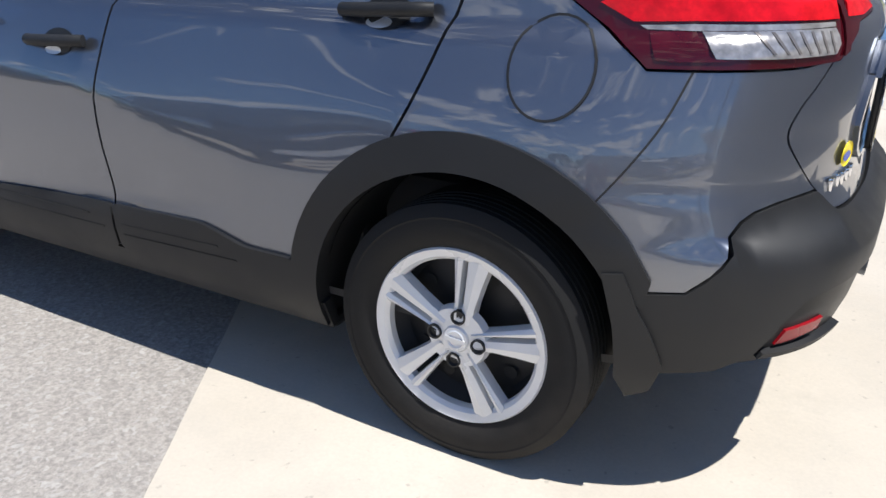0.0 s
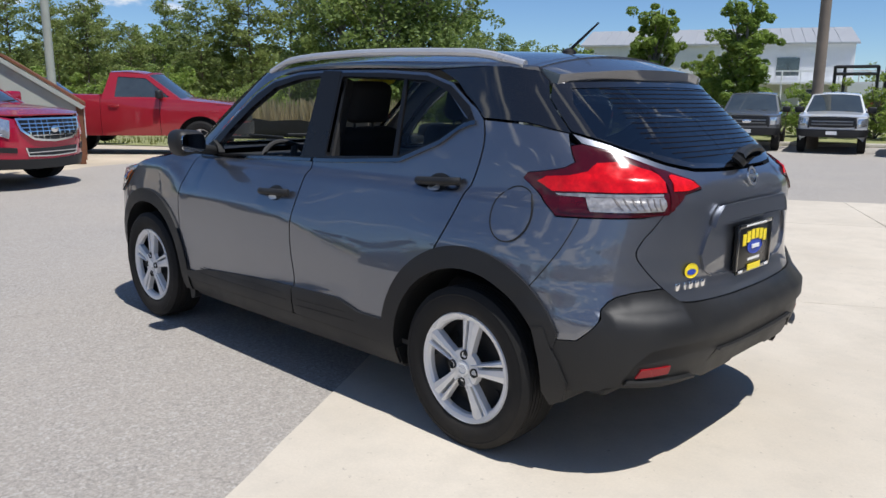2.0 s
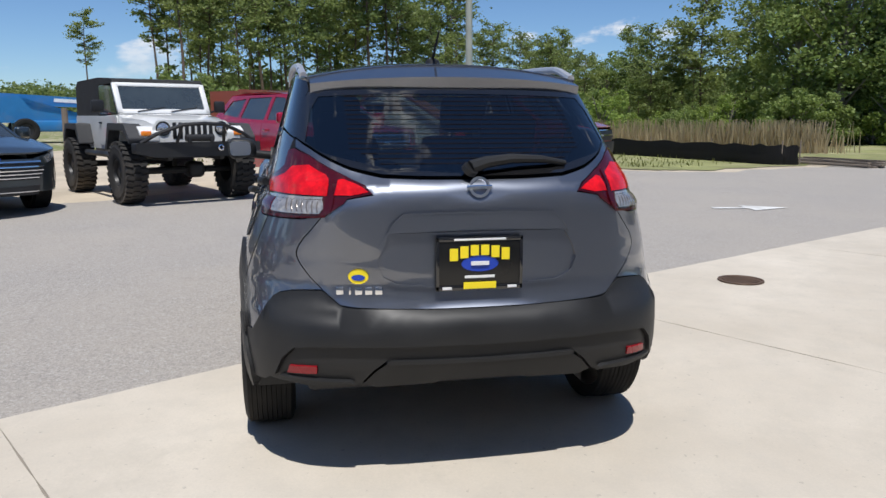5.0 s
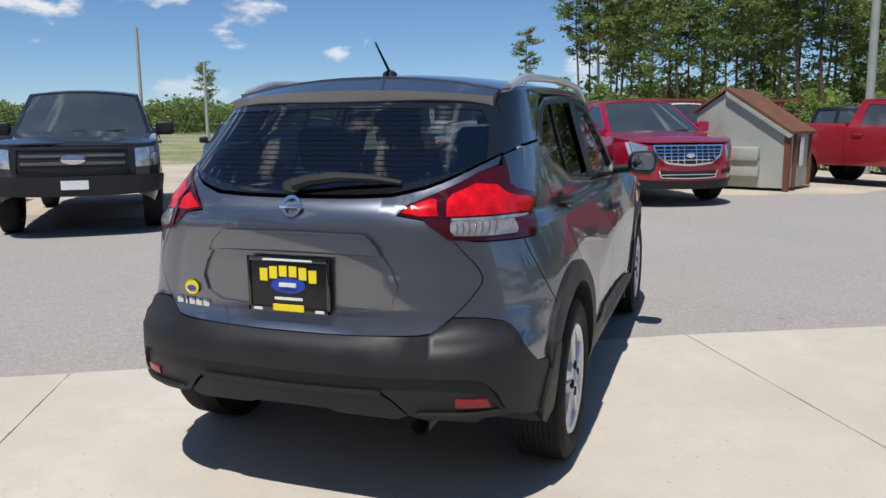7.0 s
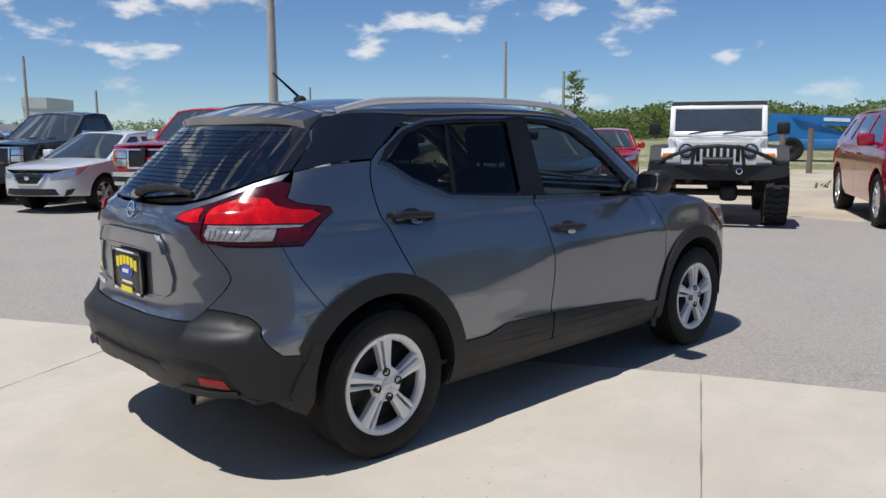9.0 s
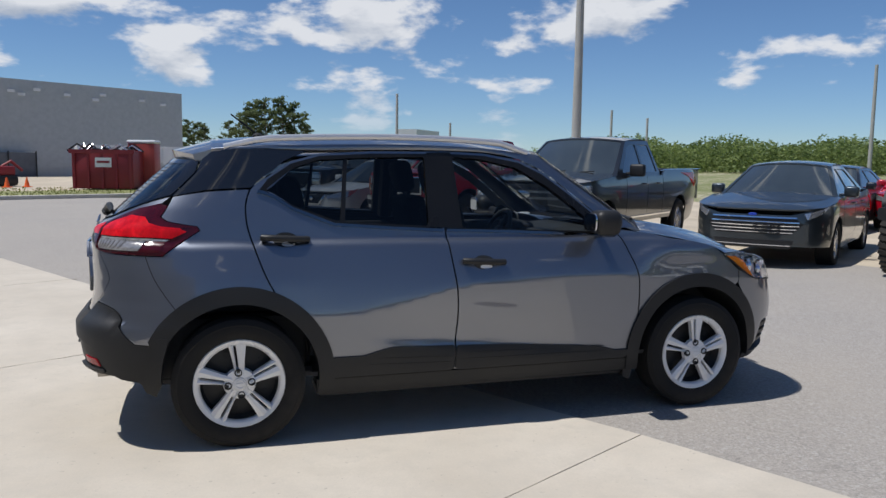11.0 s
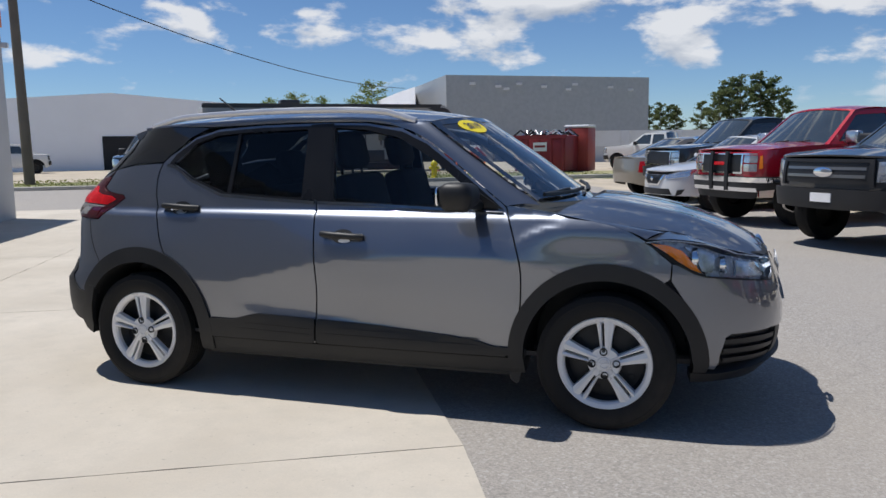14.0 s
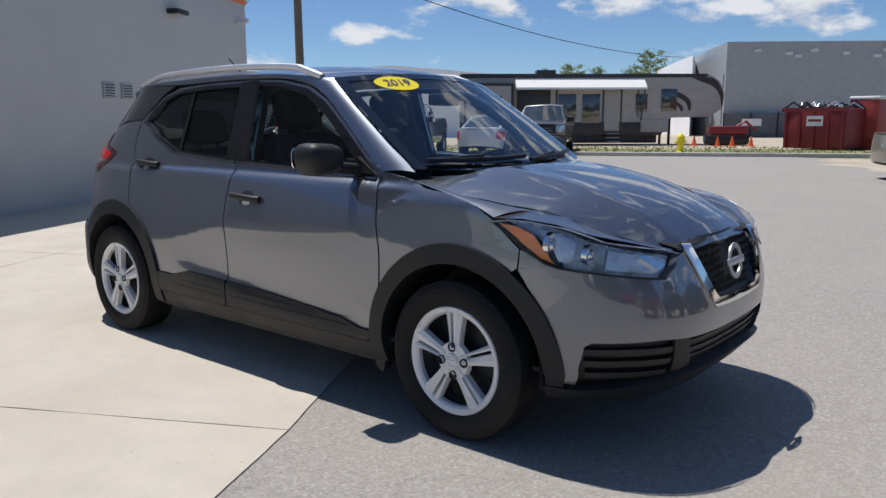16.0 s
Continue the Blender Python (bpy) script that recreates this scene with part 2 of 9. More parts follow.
def leaf_mat(name, a, b):
    m, t, out = nodes_of(name)
    g = t.nodes.new("ShaderNodeNewGeometry").outputs["Random Per Island"]
    co = t.nodes.new("ShaderNodeTexCoord").outputs["Object"]
    oi = t.nodes.new("ShaderNodeObjectInfo").outputs["Random"]
    c = mixc(t, g, a, b)
    c = mixc(t, span(t, noise_of(t, co, 0.5, 3.0), 0.35, 0.7, 0.0, 0.5), c, [x * 0.75 for x in a])
    c = mixc(t, span(t, oi, 0, 1, 0.0, 0.35), c, [b[0] * 1.1, b[1] * 0.95, b[2] * 0.8])
    d = t.nodes.new("ShaderNodeBsdfPrincipled")
    d.inputs["Roughness"].default_value = 0.6
    t.links.new(c, d.inputs["Base Color"])
    tl = t.nodes.new("ShaderNodeBsdfTranslucent")
    t.links.new(c, tl.inputs[0])
    mx = t.nodes.new("ShaderNodeMixShader")
    mx.inputs[0].default_value = 0.48
    t.links.new(d.outputs[0], mx.inputs[1])
    t.links.new(tl.outputs[0], mx.inputs[2])
    t.links.new(mx.outputs[0], out.inputs[0])
    return m


ASPHALT, CONCRETE, GROUND = asphalt_mat(), concrete_mat(), ground_mat()
SAND = surf("packed_sand", (0.50, 0.43, 0.33), 0.95, var=0.2, scale=0.8, fine=30, bump=0.012, dirt=(0.33, 0.27, 0.19, 0.5))
LAWN = surf("mown_lawn", (0.255, 0.265, 0.105), 0.95, var=0.35, scale=0.6, fine=45, bump=0.03, dirt=(0.46, 0.40, 0.26, 0.75))
GUNMETAL = car_paint("gunmetal_paint", (0.158, 0.172, 0.205), 0.92, 0.385, 0.012, coat_ior=1.85)
GUNMETAL_IN = surf("primed_sheet_edge", (0.03, 0.031, 0.034), 0.6)
CLAD = surf("black_textured_plastic", (0.0165, 0.017, 0.018), 0.50, var=0.15, scale=5, fine=400, bump=0.0003, spec=0.36, dirt=(0.055, 0.052, 0.048, 0.12))
GLOSS_BLACK = surf("gloss_black_trim", (0.010, 0.010, 0.011), 0.06, coat=1.0, var=0.05, rvar=0.02)
RAIL = surf("satin_silver_rail", (0.62, 0.625, 0.64), 0.34, 0.55, var=0.04)
RUBBER = surf("tyre_rubber", (0.015, 0.0148, 0.0145), 0.75, spec=0.25, var=0.18, scale=6, fine=160, bump=0.0006, dirt=(0.06, 0.052, 0.043, 0.35))
SATIN_BLACK = surf("satin_black_film", (0.011, 0.011, 0.012), 0.32, var=0.05, spec=0.28)
DARK_CHROME = surf("dark_polished_trim", (0.20, 0.205, 0.215), 0.12, 1.0, var=0.03)
SEAL = surf("black_rubber_seal", (0.012, 0.012, 0.012), 0.6)
CHROME = surf("chrome", (0.82, 0.83, 0.85), 0.07, 1.0, var=0.03, rvar=0.03)
SILVER = surf("silver_painted_plastic", (0.74, 0.745, 0.75), 0.32, 0.2, var=0.05, scale=6, dirt=(0.42, 0.40, 0.36, 0.2))
STEEL_BLACK = surf("black_steel_wheel", (0.02, 0.02, 0.021), 0.5, 0.2)
ALLOY = surf("bright_alloy", (0.66, 0.66, 0.67), 0.25, 0.9, var=0.08)
GLASS = pane_glass("tinted_window_glass", (0.50, 0.54, 0.54), gloss=0.75, base=0.035)
GLASS_SIDE = pane_glass("rear_door_glass", (0.17, 0.19, 0.195), gloss=0.7, base=0.035)
GLASS_CLEAR = pane_glass("windscreen_glass", (0.88, 0.92, 0.90), base=0.10)
GLASS_DARK = surf("dark_window_glass", (0.045, 0.056, 0.059), 0.05, spec=1.0, coat=1.0, var=0.25, scale=1.4, fine=6, rvar=0.02)
GLASS_REAR = pane_glass("privacy_glass", (0.17, 0.20, 0.215), base=0.12)
LENS = pane_glass("clear_lamp_lens", (0.95, 0.96, 0.97), gloss=0.8, base=0.035)
RED_LENS = surf("red_lamp_lens", (0.66, 0.006, 0.012), 0.16, coat=0.12, var=0.34, scale=20, fine=70, spec=0.3)
LAMP_RIB = surf("grey_lens_rib", (0.20, 0.18, 0.17), 0.2, 0.4, var=0.2)
DARK_RED_LENS = surf("dark_red_lamp_edge", (0.05, 0.002, 0.005), 0.12, coat=0.2, var=0.1)
MID_RED_LENS = surf("deep_red_lamp_lens", (0.065, 0.002, 0.006), 0.12, coat=0.2, var=0.3, scale=12)
WHITE_LENS = surf("white_lamp_lens", (0.48, 0.46, 0.44), 0.14, 0.5, coat=1.0, var=0.4, scale=38)
AMBER = surf("amber_lens", (0.95, 0.25, 0.015), 0.15, coat=0.8, var=0.1)
REFLECTOR = surf("red_reflector", (0.26, 0.004, 0.010), 0.25, coat=0.15, var=0.1, fine=300)
TRIM_IN = surf("charcoal_cabin_plastic", (0.025, 0.025, 0.027), 0.7, var=0.1)
CLOTH = surf("charcoal_seat_cloth", (0.022, 0.023, 0.026), 0.9, var=0.2, fine=300, bump=0.001)
LINER = surf("grey_headliner", (0.26, 0.25, 0.235), 0.9, var=0.05)
YELLOW = surf("yellow_sticker", (0.90, 0.72, 0.02), 0.4, var=0.04)
NAVY = surf("dark_blue_print", (0.015, 0.02, 0.16), 0.4)
ROYAL = surf("blue_print", (0.02, 0.06, 0.42), 0.35)
WHITE_PRINT = surf("white_print", (0.80, 0.80, 0.80), 0.4)
PLATE_BLACK = surf("black_plate_insert", (0.006, 0.006, 0.006), 0.3)

# ---------------------------------------------------------------- modelling helpers
from mathutils.geometry import delaunay_2d_cdt


def part(name, bm, material, parent=None, label="", sharp=38, smooth=True):
    """Links a bmesh as one mesh object under a thing or a part."""
    me = bpy.data.meshes.new(name)
    lay = bm.loops.layers.float_vector.get("true_normal")
    fine = None
    if lay:
        fine = [tuple(l[lay]) for f in bm.faces for l in f.loops]
        bm.loops.layers.float_vector.remove(lay)
    bm.to_mesh(me)
    bm.free()
    if smooth:
        me.shade_smooth()
        me.set_sharp_from_angle(angle=radians(sharp))
    if fine:
        me.normals_split_custom_set(fine)
    for m in (material if isinstance(material, (list, tuple)) else [material]):
        me.materials.append(m)
    ob = new(name, me)
    if parent:
        ob.parent = parent
    if label:
        tagged(ob, label)
    return ob


def thing(name, label, category, m=None, group="", kind=""):
    ob = new(name)
    ob.empty_display_size = 0.2
    if m is not None:
        ob.matrix_world = m
    return tagged(ob, label, category, group, kind)


def inside(p, poly):
    x, y, c = p[0], p[1], False
    j = len(poly) - 1
    for i in range(len(poly)):
        (xi, yi), (xj, yj) = poly[i], poly[j]
        if (yi > y) != (yj > y) and x < (xj - xi) * (y - yi) / (yj - yi) + xi:
            c = not c
        j = i
    return c


def dense(poly, step, closed=True):
    out = []
    n = len(poly)
    for i in range(n if closed else n - 1):
        a, b = Vector(poly[i]), Vector(poly[(i + 1) % n])
        k = max(1, int((b - a).length / step + 0.5))
        out += [tuple(a + (b - a) * (j / k)) for j in range(k)]
    if not closed:
        out.append(tuple(poly[-1]))
    return out


def rounded(poly, r, n=4):
    """Rounds a polygon's corners."""
    out = []
    for i in range(len(poly)):
        a, b, c = Vector(poly[i - 1]), Vector(poly[i]), Vector(poly[(i + 1) % len(poly)])
        d1, d2 = (a - b), (c - b)
        k = min(r, d1.length * 0.45, d2.length * 0.45)
        p, q = b + d1.normalized() * k, b + d2.normalized() * k
        for j in range(n + 1):
            s = j / n
            out.append(tuple(p * (1 - s) ** 2 + b * 2 * s * (1 - s) + q * s ** 2))
    return out


def smooth_line(pts, n=6):
    """Catmull-Rom through the points."""
    out = []
    P = [Vector(p) for p in pts]
    for i in range(len(P) - 1):
        a, b, c, d = P[max(0, i - 1)], P[i], P[i + 1], P[min(len(P) - 1, i + 2)]
        for j in range(n):
            s = j / n
            out.append(tuple(0.5 * ((2 * b) + (c - a) * s + (2 * a - 5 * b + 4 * c - d) * s * s + (3 * b - a - 3 * c + d) * s ** 3)))
    out.append(tuple(P[-1]))
    return out


def ramp_of(pairs):
    """Smooth interpolation through (key, value) pairs."""
    xs = np.array([p[0] for p in pairs], float)
    ys = np.array([p[1] for p in pairs], float)
    d = np.gradient(ys, xs)

    def f(x):
        x = min(max(x, xs[0]), xs[-1])
        i = min(max(int(np.searchsorted(xs, x)) - 1, 0), len(xs) - 2)
        h = xs[i + 1] - xs[i]
        s = (x - xs[i]) / h
        return float((2 * s ** 3 - 3 * s * s + 1) * ys[i] + (s ** 3 - 2 * s * s + s) * h * d[i] + (3 * s * s - 2 * s ** 3) * ys[i + 1] + (s ** 3 - s * s) * h * d[i + 1])
    return f


def line_of(pairs):
    xs, ys = [p[0] for p in pairs], [p[1] for p in pairs]
    return lambda x: float(np.interp(x, xs, ys))


def sheet(poly, f, step=0.05, thick=0.015, off=0.0, holes=(), core=None, flip=False, back=False, bm=None):
    """A shaped panel: the flat outline poly (with holes) carried onto the surface f(a, b), with a folded rim of the given depth."""
    bm = bm or bmesh.new()
    loops = [dense(poly, step)] + [dense(h, step) for h in holes]
    pts, edges = [], []
    for lp in loops:
        k = len(pts)
        pts += [Vector(p) for p in lp]
        edges += [(k + i, k + (i + 1) % len(lp)) for i in range(len(lp))]
    nb = len(pts)
    bound = np.array([p[:] for p in pts])
    lo, hi = bound.min(0), bound.max(0)
    for i in range(1, int((hi[0] - lo[0]) / step) + 1):
        for j in range(1, int((hi[1] - lo[1]) / step) + 1):
            q = (lo[0] + i * step + (0.5 * step if j % 2 else 0) - 0.25 * step, lo[1] + j * step - 0.3 * step)
            if inside(q, loops[0]) and not any(inside(q, h) for h in loops[1:]) and ((bound - q) ** 2).sum(1).min() > (0.55 * step) ** 2:
                pts.append(Vector(q))
    vs, _, fs, _, _, _ = delaunay_2d_cdt(pts, edges, [], 0, 1e-6)
    good = []
    for tri in fs:
        c = (sum(vs[i][0] for i in tri) / len(tri), sum(vs[i][1] for i in tri) / len(tri))
        if inside(c, loops[0]) and not any(inside(c, h) for h in loops[1:]):
            good.append(tri)
    used = sorted({i for tri in good for i in tri})
    top, low = {}, {}
    e = step * 0.15
    for i in used:
        a, b = vs[i]
        p = Vector(f(a, b))
        n = (Vector(f(a + e, b)) - Vector(f(a - e, b))).cross(Vector(f(a, b + e)) - Vector(f(a, b - e)))
        n = n.normalized() if n.length > 1e-9 else Vector((0, 0, 1))
        c = core(p) if core else Vector((p.x * 0.55, 0, 0.72))
        if n.dot(p - c) < 0:
            n = -n
        if flip:
            p, n = Vector((p.x, -p.y, p.z)), Vector((n.x, -n.y, n.z))
        top[i] = (None, n)
    count = {}
    lay = bm.loops.layers.float_vector.get("true_normal") or bm.loops.layers.float_vector.new("true_normal")
    for i in used:
        a, b = vs[i]
        p = Vector(f(a, b))
        n = top[i][1]
        q = Vector((p.x, -p.y, p.z)) if flip else p
        top[i] = (bm.verts.new(q + n * off), n)
    for tri in good:
        t = [top[i][0] for i in tri]
        nn = (t[1].co - t[0].co).cross(t[2].co - t[0].co)
        if nn.dot(top[tri[0]][1]) < 0:
            tri = list(reversed(tri))
            t.reverse()
        try:
            fc = bm.faces.new(t)
        except ValueError:
            continue
        for l, i in zip(fc.loops, tri):
            l[lay] = top[i][1]
        for a, b in zip(tri, list(tri[1:]) + [tri[0]]):
            count[(a, b)] = count.get((a, b), 0) + 1
        if back:
            for i in tri:
                if i not in low:
                    low[i] = bm.verts.new(top[i][0].co - top[i][1] * thick)
            bm.faces.new([low[i] for i in reversed(tri)])
    if thick:
        for (a, b) in list(count):
            if (b, a) not in count:
                for i in (a, b):
                    if i not in low:
                        low[i] = bm.verts.new(top[i][0].co - top[i][1] * thick)
                bm.faces.new((top[b][0], top[a][0], low[a], low[b]))
    return bm


def strip(a, b, rows=6, bulge=0.0, away=(0, 0, 1), bm=None, flip=False):
    """A smooth band between two lines in space that have the same number of points."""
    bm = bm or bmesh.new()
    g = []
    aw = Vector(away)
    for r in range(rows + 1):
        s = r / rows
        row = []
        for p, q in zip(a, b):
            v = Vector(p) * (1 - s) + Vector(q) * s + aw * (bulge * 4 * s * (1 - s))
            row.append(bm.verts.new((v.x, -v.y if flip else v.y, v.z)))
        g.append(row)
    for r in range(rows):
        for i in range(len(a) - 1):
            q = [g[r][i], g[r][i + 1], g[r + 1][i + 1], g[r + 1][i]]
            n = (q[1].co - q[0].co).cross(q[3].co - q[0].co)
            out = q[0].co - Vector((q[0].co.x * 0.6, 0, 0.7))
            if n.dot(out) < 0:
                q.reverse()
            try:
                bm.faces.new(q)
            except ValueError:
                pass
    return bm


def box(bm, lo, hi, bevel=0.0, segs=2, m=None):
    """A box with rounded edges."""
    lo, hi = Vector(lo), Vector(hi)
    r = bmesh.ops.create_cube(bm, size=1.0)
    vs = r["verts"]
    for v in vs:
        v.co = Vector((lo[i] + (v.co[i] + 0.5) * (hi[i] - lo[i]) for i in range(3)))
    if bevel:
        es = list({e for v in vs for e in v.link_edges})
        r = bmesh.ops.bevel(bm, geom=es, offset=bevel, segments=segs, affect="EDGES", profile=0.5)
        vs = list({v for f in r["faces"] for v in f.verts} | {v for v in vs if v.is_valid})
    if m is not None:
        bmesh.ops.transform(bm, matrix=m, verts=vs)
    return vs


def tube(bm, pts, r, sides=8, r2=None, cap=True):
    """A round bar along points; r to r2."""
    P = [Vector(p) for p in pts]
    n = len(P)
    rings = []
    for i, p in enumerate(P):
        d = (P[min(i + 1, n - 1)] - P[max(i - 1, 0)]).normalized()
        u = d.orthogonal().normalized() if i == 0 else (rings[-1][1] - d * rings[-1][1].dot(d)).normalized()
        w = d.cross(u)
        k = r + ((r if r2 is None else r2) - r) * (i / max(1, n - 1))
        rings.append(([bm.verts.new(p + (u * math.cos(a) + w * math.sin(a)) * k) for a in [2 * math.pi * j / sides for j in range(sides)]], u))
    for (a, _), (b, _) in zip(rings, rings[1:]):
        for j in range(sides):
            bm.faces.new((a[j], a[(j + 1) % sides], b[(j + 1) % sides], b[j]))
    if cap:
        bm.faces.new(list(reversed(rings[0][0])))
        bm.faces.new(rings[-1][0])
    return bm


def lathe(bm, prof, seg=48, axis="Y"):
    """Turns a profile of (radius, offset along the axis)."""
    rings = []
    for r, o in prof:
        ring = []
        for j in range(seg):
            a = 2 * math.pi * j / seg
            c, s = r * math.cos(a), r * math.sin(a)
            ring.append(bm.verts.new((c, o, s) if axis == "Y" else (c, s, o) if axis == "Z" else (o, c, s)))
        rings.append(ring)
    for a, b in zip(rings, rings[1:]):
        for j in range(seg):
            bm.faces.new((a[j], a[(j + 1) % seg], b[(j + 1) % seg], b[j]))
    return rings


def prism(bm, poly, y0, y1, plane="XZ"):
    """A flat outline given thickness."""
    mk = {"XZ": lambda a, b, c: (a, c, b), "XY": lambda a, b, c: (a, b, c), "YZ": lambda a, b, c: (c, a, b)}[plane]
    a = [bm.verts.new(mk(p[0], p[1], y0)) for p in poly]
    b = [bm.verts.new(mk(p[0], p[1], y1)) for p in poly]
    n = len(poly)
    for i in range(n):
        bm.faces.new((a[i], a[(i + 1) % n], b[(i + 1) % n], b[i]))
    fa, fb = bm.faces.new(list(reversed(a))), bm.faces.new(b)
    bmesh.ops.triangulate(bm, faces=[fa, fb])
    bmesh.ops.recalc_face_normals(bm, faces=bm.faces)
    return bm


def solid(bm):
    bmesh.ops.recalc_face_normals(bm, faces=bm.faces)
    return bm


def arc(cx, cz, r, a0, a1, n=14, k=1.0):
    return [(cx + r * math.cos(radians(a0 + (a1 - a0) * i / n)), cz + k * r * math.sin(radians(a0 + (a1 - a0) * i / n))) for i in range(n + 1)]


class Shell:
    """A car body's side surface: s runs along the side as x and then round both ends to the middle; z is the height."""

    def __init__(self, xsr, xsf, xr, xf, nr, nf, half):
        self.xsr, self.xsf, self.xr, self.xf, self.nr, self.nf, self.half = xsr, xsf, xr, xf, nr, nf, half
        self.L = 1.3

    def s_x(self, x, z):
        if self.xsr <= x <= self.xsf:
            return x
        if x < self.xsr:
            a, n, sg, x0 = self.xsr - self.xr(z), self.nr(z), -1, self.xsr
        else:
            a, n, sg, x0 = self.xf(z) - self.xsf, self.nf(z), 1, self.xsf
        q = min(1.0, abs(x - x0) / a)
        return x0 + sg * math.asin(q ** (n / 2)) / (math.pi / 2) * self.L

    def s_y(self, y, z, end):
        x0, n, sg = (self.xsf, self.nf(z), 1) if end == "F" else (self.xsr, self.nr(z), -1)
        w = self.half(x0, z)
        return x0 + sg * math.acos(min(1.0, (max(y, 0) / w)) ** (n / 2)) / (math.pi / 2) * self.L

    def at(self, s, z):
        if self.xsr <= s <= self.xsf:
            return Vector((s, self.half(s, z), z))
        if s < self.xsr:
            a, n, sg, x0 = self.xsr - self.xr(z), self.nr(z), -1, self.xsr
        else:
            a, n, sg, x0 = self.xf(z) - self.xsf, self.nf(z), 1, self.xsf
        p = abs(s - x0) / self.L * math.pi / 2
        m = 1.0
        if p > math.pi / 2:
            p, m = math.pi - p, -1.0
        return Vector((x0 + sg * a * math.sin(p) ** (2 / n), m * self.half(x0, z) * max(0.0, math.cos(p)) ** (2 / n), z))

    def poly(self, pts):
        """Points (x, z) on the side, or ('F' or 'R', y, z) on an end, as outline on the surface."""
        out = []
        for p in pts:
            if isinstance(p[0], str):
                out.append((self.s_y(p[1], p[2], p[0]), p[2]))
            else:
                out.append((self.s_x(p[0], p[1]), p[1]))
        return out


# lot axes: u along the apron's edge, v towards the shop
LO, LU, LV = Vector((-0.5, 0.8)), Vector((0.474, -0.8805)).normalized(), Vector((-0.8805, -0.474)).normalized()


def lot(u, v, z=0.0):
    p = LO + LU * u + LV * v
    return Vector((p.x, p.y, z))


def lot_uv(x, y):
    d = Vector((x, y)) - LO
    return d.dot(LU), d.dot(LV)


def sstep(a, b, x):
    t = min(1.0, max(0.0, (x - a) / (b - a)))
    return t * t * (3 - 2 * t)


def ground_z(x, y):
    """The unpaved side lies a hand's width above the apron."""
    u, v = lot_uv(x, y)
    return 0.10 * sstep(-3.0, -8.0, v) * sstep(-2.5, 2.5, u) * (1 - sstep(12, 24, u)) - 0.33 * sstep(10, 21, u)

# ---------------------------------------------------------------- ground, road, apron
def grid_sheet(name, u0, u1, v0, v1, lift, material, step, label, rag=0.0, rim=0.0):
    bm = bmesh.new()
    nu, nv = max(2, int((u1 - u0) / step)), max(2, int((v1 - v0) / step))
    g = []
    for i in range(nu + 1):
        row = []
        for j in range(nv + 1):
            u, v = u0 + (u1 - u0) * i / nu, v0 + (v1 - v0) * j / nv
            if rag and j == 0:
                v += rag * noise.noise(Vector((u * 0.5, 3.1, 0))) + 0.4 * rag * noise.noise(Vector((u * 1.9, 7.7, 0)))
            p = lot(u, v)
            row.append(bm.verts.new((p.x, p.y, ground_z(p.x, p.y) + lift)))
        g.append(row)
    for i in range(nu):
        for j in range(nv):
            bm.faces.new((g[i][j], g[i][j + 1], g[i + 1][j + 1], g[i + 1][j]))
    solid(bm)
    if bm.faces[0].normal.z < 0 if bm.faces.ensure_lookup_table() is None else False:
        bmesh.ops.reverse_faces(bm, faces=bm.faces)
    return tagged(part(name, bm, material), label, kind="structure")


bm = bmesh.new()
xs = [-3000, -700, -250, -110] + list(range(-60, 62, 2)) + [110, 250, 700, 3000]
vg = [[bm.verts.new((x, y, ground_z(x, y) - 0.02)) for y in xs] for x in xs]
for i in range(len(xs) - 1):
    for j in range(len(xs) - 1):
        bm.faces.new((vg[i][j], vg[i + 1][j], vg[i + 1][j + 1], vg[i][j + 1]))
tagged(part("ground", bm, GROUND), "sandy soil and rough grass reaching to the horizon", kind="structure")
grid_sheet("site_sand", -95.0, -28.9, -45.0, 45.0, 0.05, SAND, 4.0, "pale sandy building site beyond the lawn strip")
grid_sheet("sand_lot", -23.0, 27.5, -26.0, -7.2, -0.008, SAND, 0.5, "pale packed sand lot under the parked vehicles")
grid_sheet("road", -24.0, 27.6, -8.3, 45.0, -0.004, ASPHALT, 0.5, "worn grey asphalt drive with loose grit", rag=0.9)

# concrete slabs, each its own piece, with open joints between
apron = tagged(new("apron"), "pale concrete apron in front of the shop", kind="structure")
us = [-13.8, -12.4, -8.71, -5.02, -1.32, 2.37, 6.06, 8.2]
vs_ = [0.0, 3.8, 7.6]
road_edge = line_of([(-13.8, 0.08), (-5.02, 0.08), (-1.32, 0.01), (2.37, -0.12), (6.06, 0.0), (8.2, 0.07)])
for i in range(len(us) - 1):
    for j in range(len(vs_) - 1):
        bm = bmesh.new()
        g = 0.0035
        lo_ = (lambda u: road_edge(u)) if j == 0 else (lambda u: vs_[j] + g)
        c = [lot(us[i] + g, lo_(us[i])), lot(us[i + 1] - g, lo_(us[i + 1])), lot(us[i + 1] - g, vs_[j + 1] - g), lot(us[i] + g, vs_[j + 1] - g)]
        outline = []
        for k in range(4):
            a, b = c[k], c[(k + 1) % 4]
            n = int((b - a).length / 0.12)
            nrm = Vector(((b - a).y, -(b - a).x, 0)).normalized()
            for q in range(n):
                p = a + (b - a) * (q / n)
                outline.append(p + nrm * 0.006 * noise.noise(p * 4.0))
        top = [bm.verts.new((p.x, p.y, 0.003)) for p in outline]
        low = [bm.verts.new((p.x, p.y, -0.10)) for p in outline]
        bm.faces.new(top)
        for k in range(len(top)):
            bm.faces.new((top[k], low[k], low[(k + 1) % len(top)], top[(k + 1) % len(top)]))
        solid(bm)
        part("slab", bm, CONCRETE, apron, smooth=False)
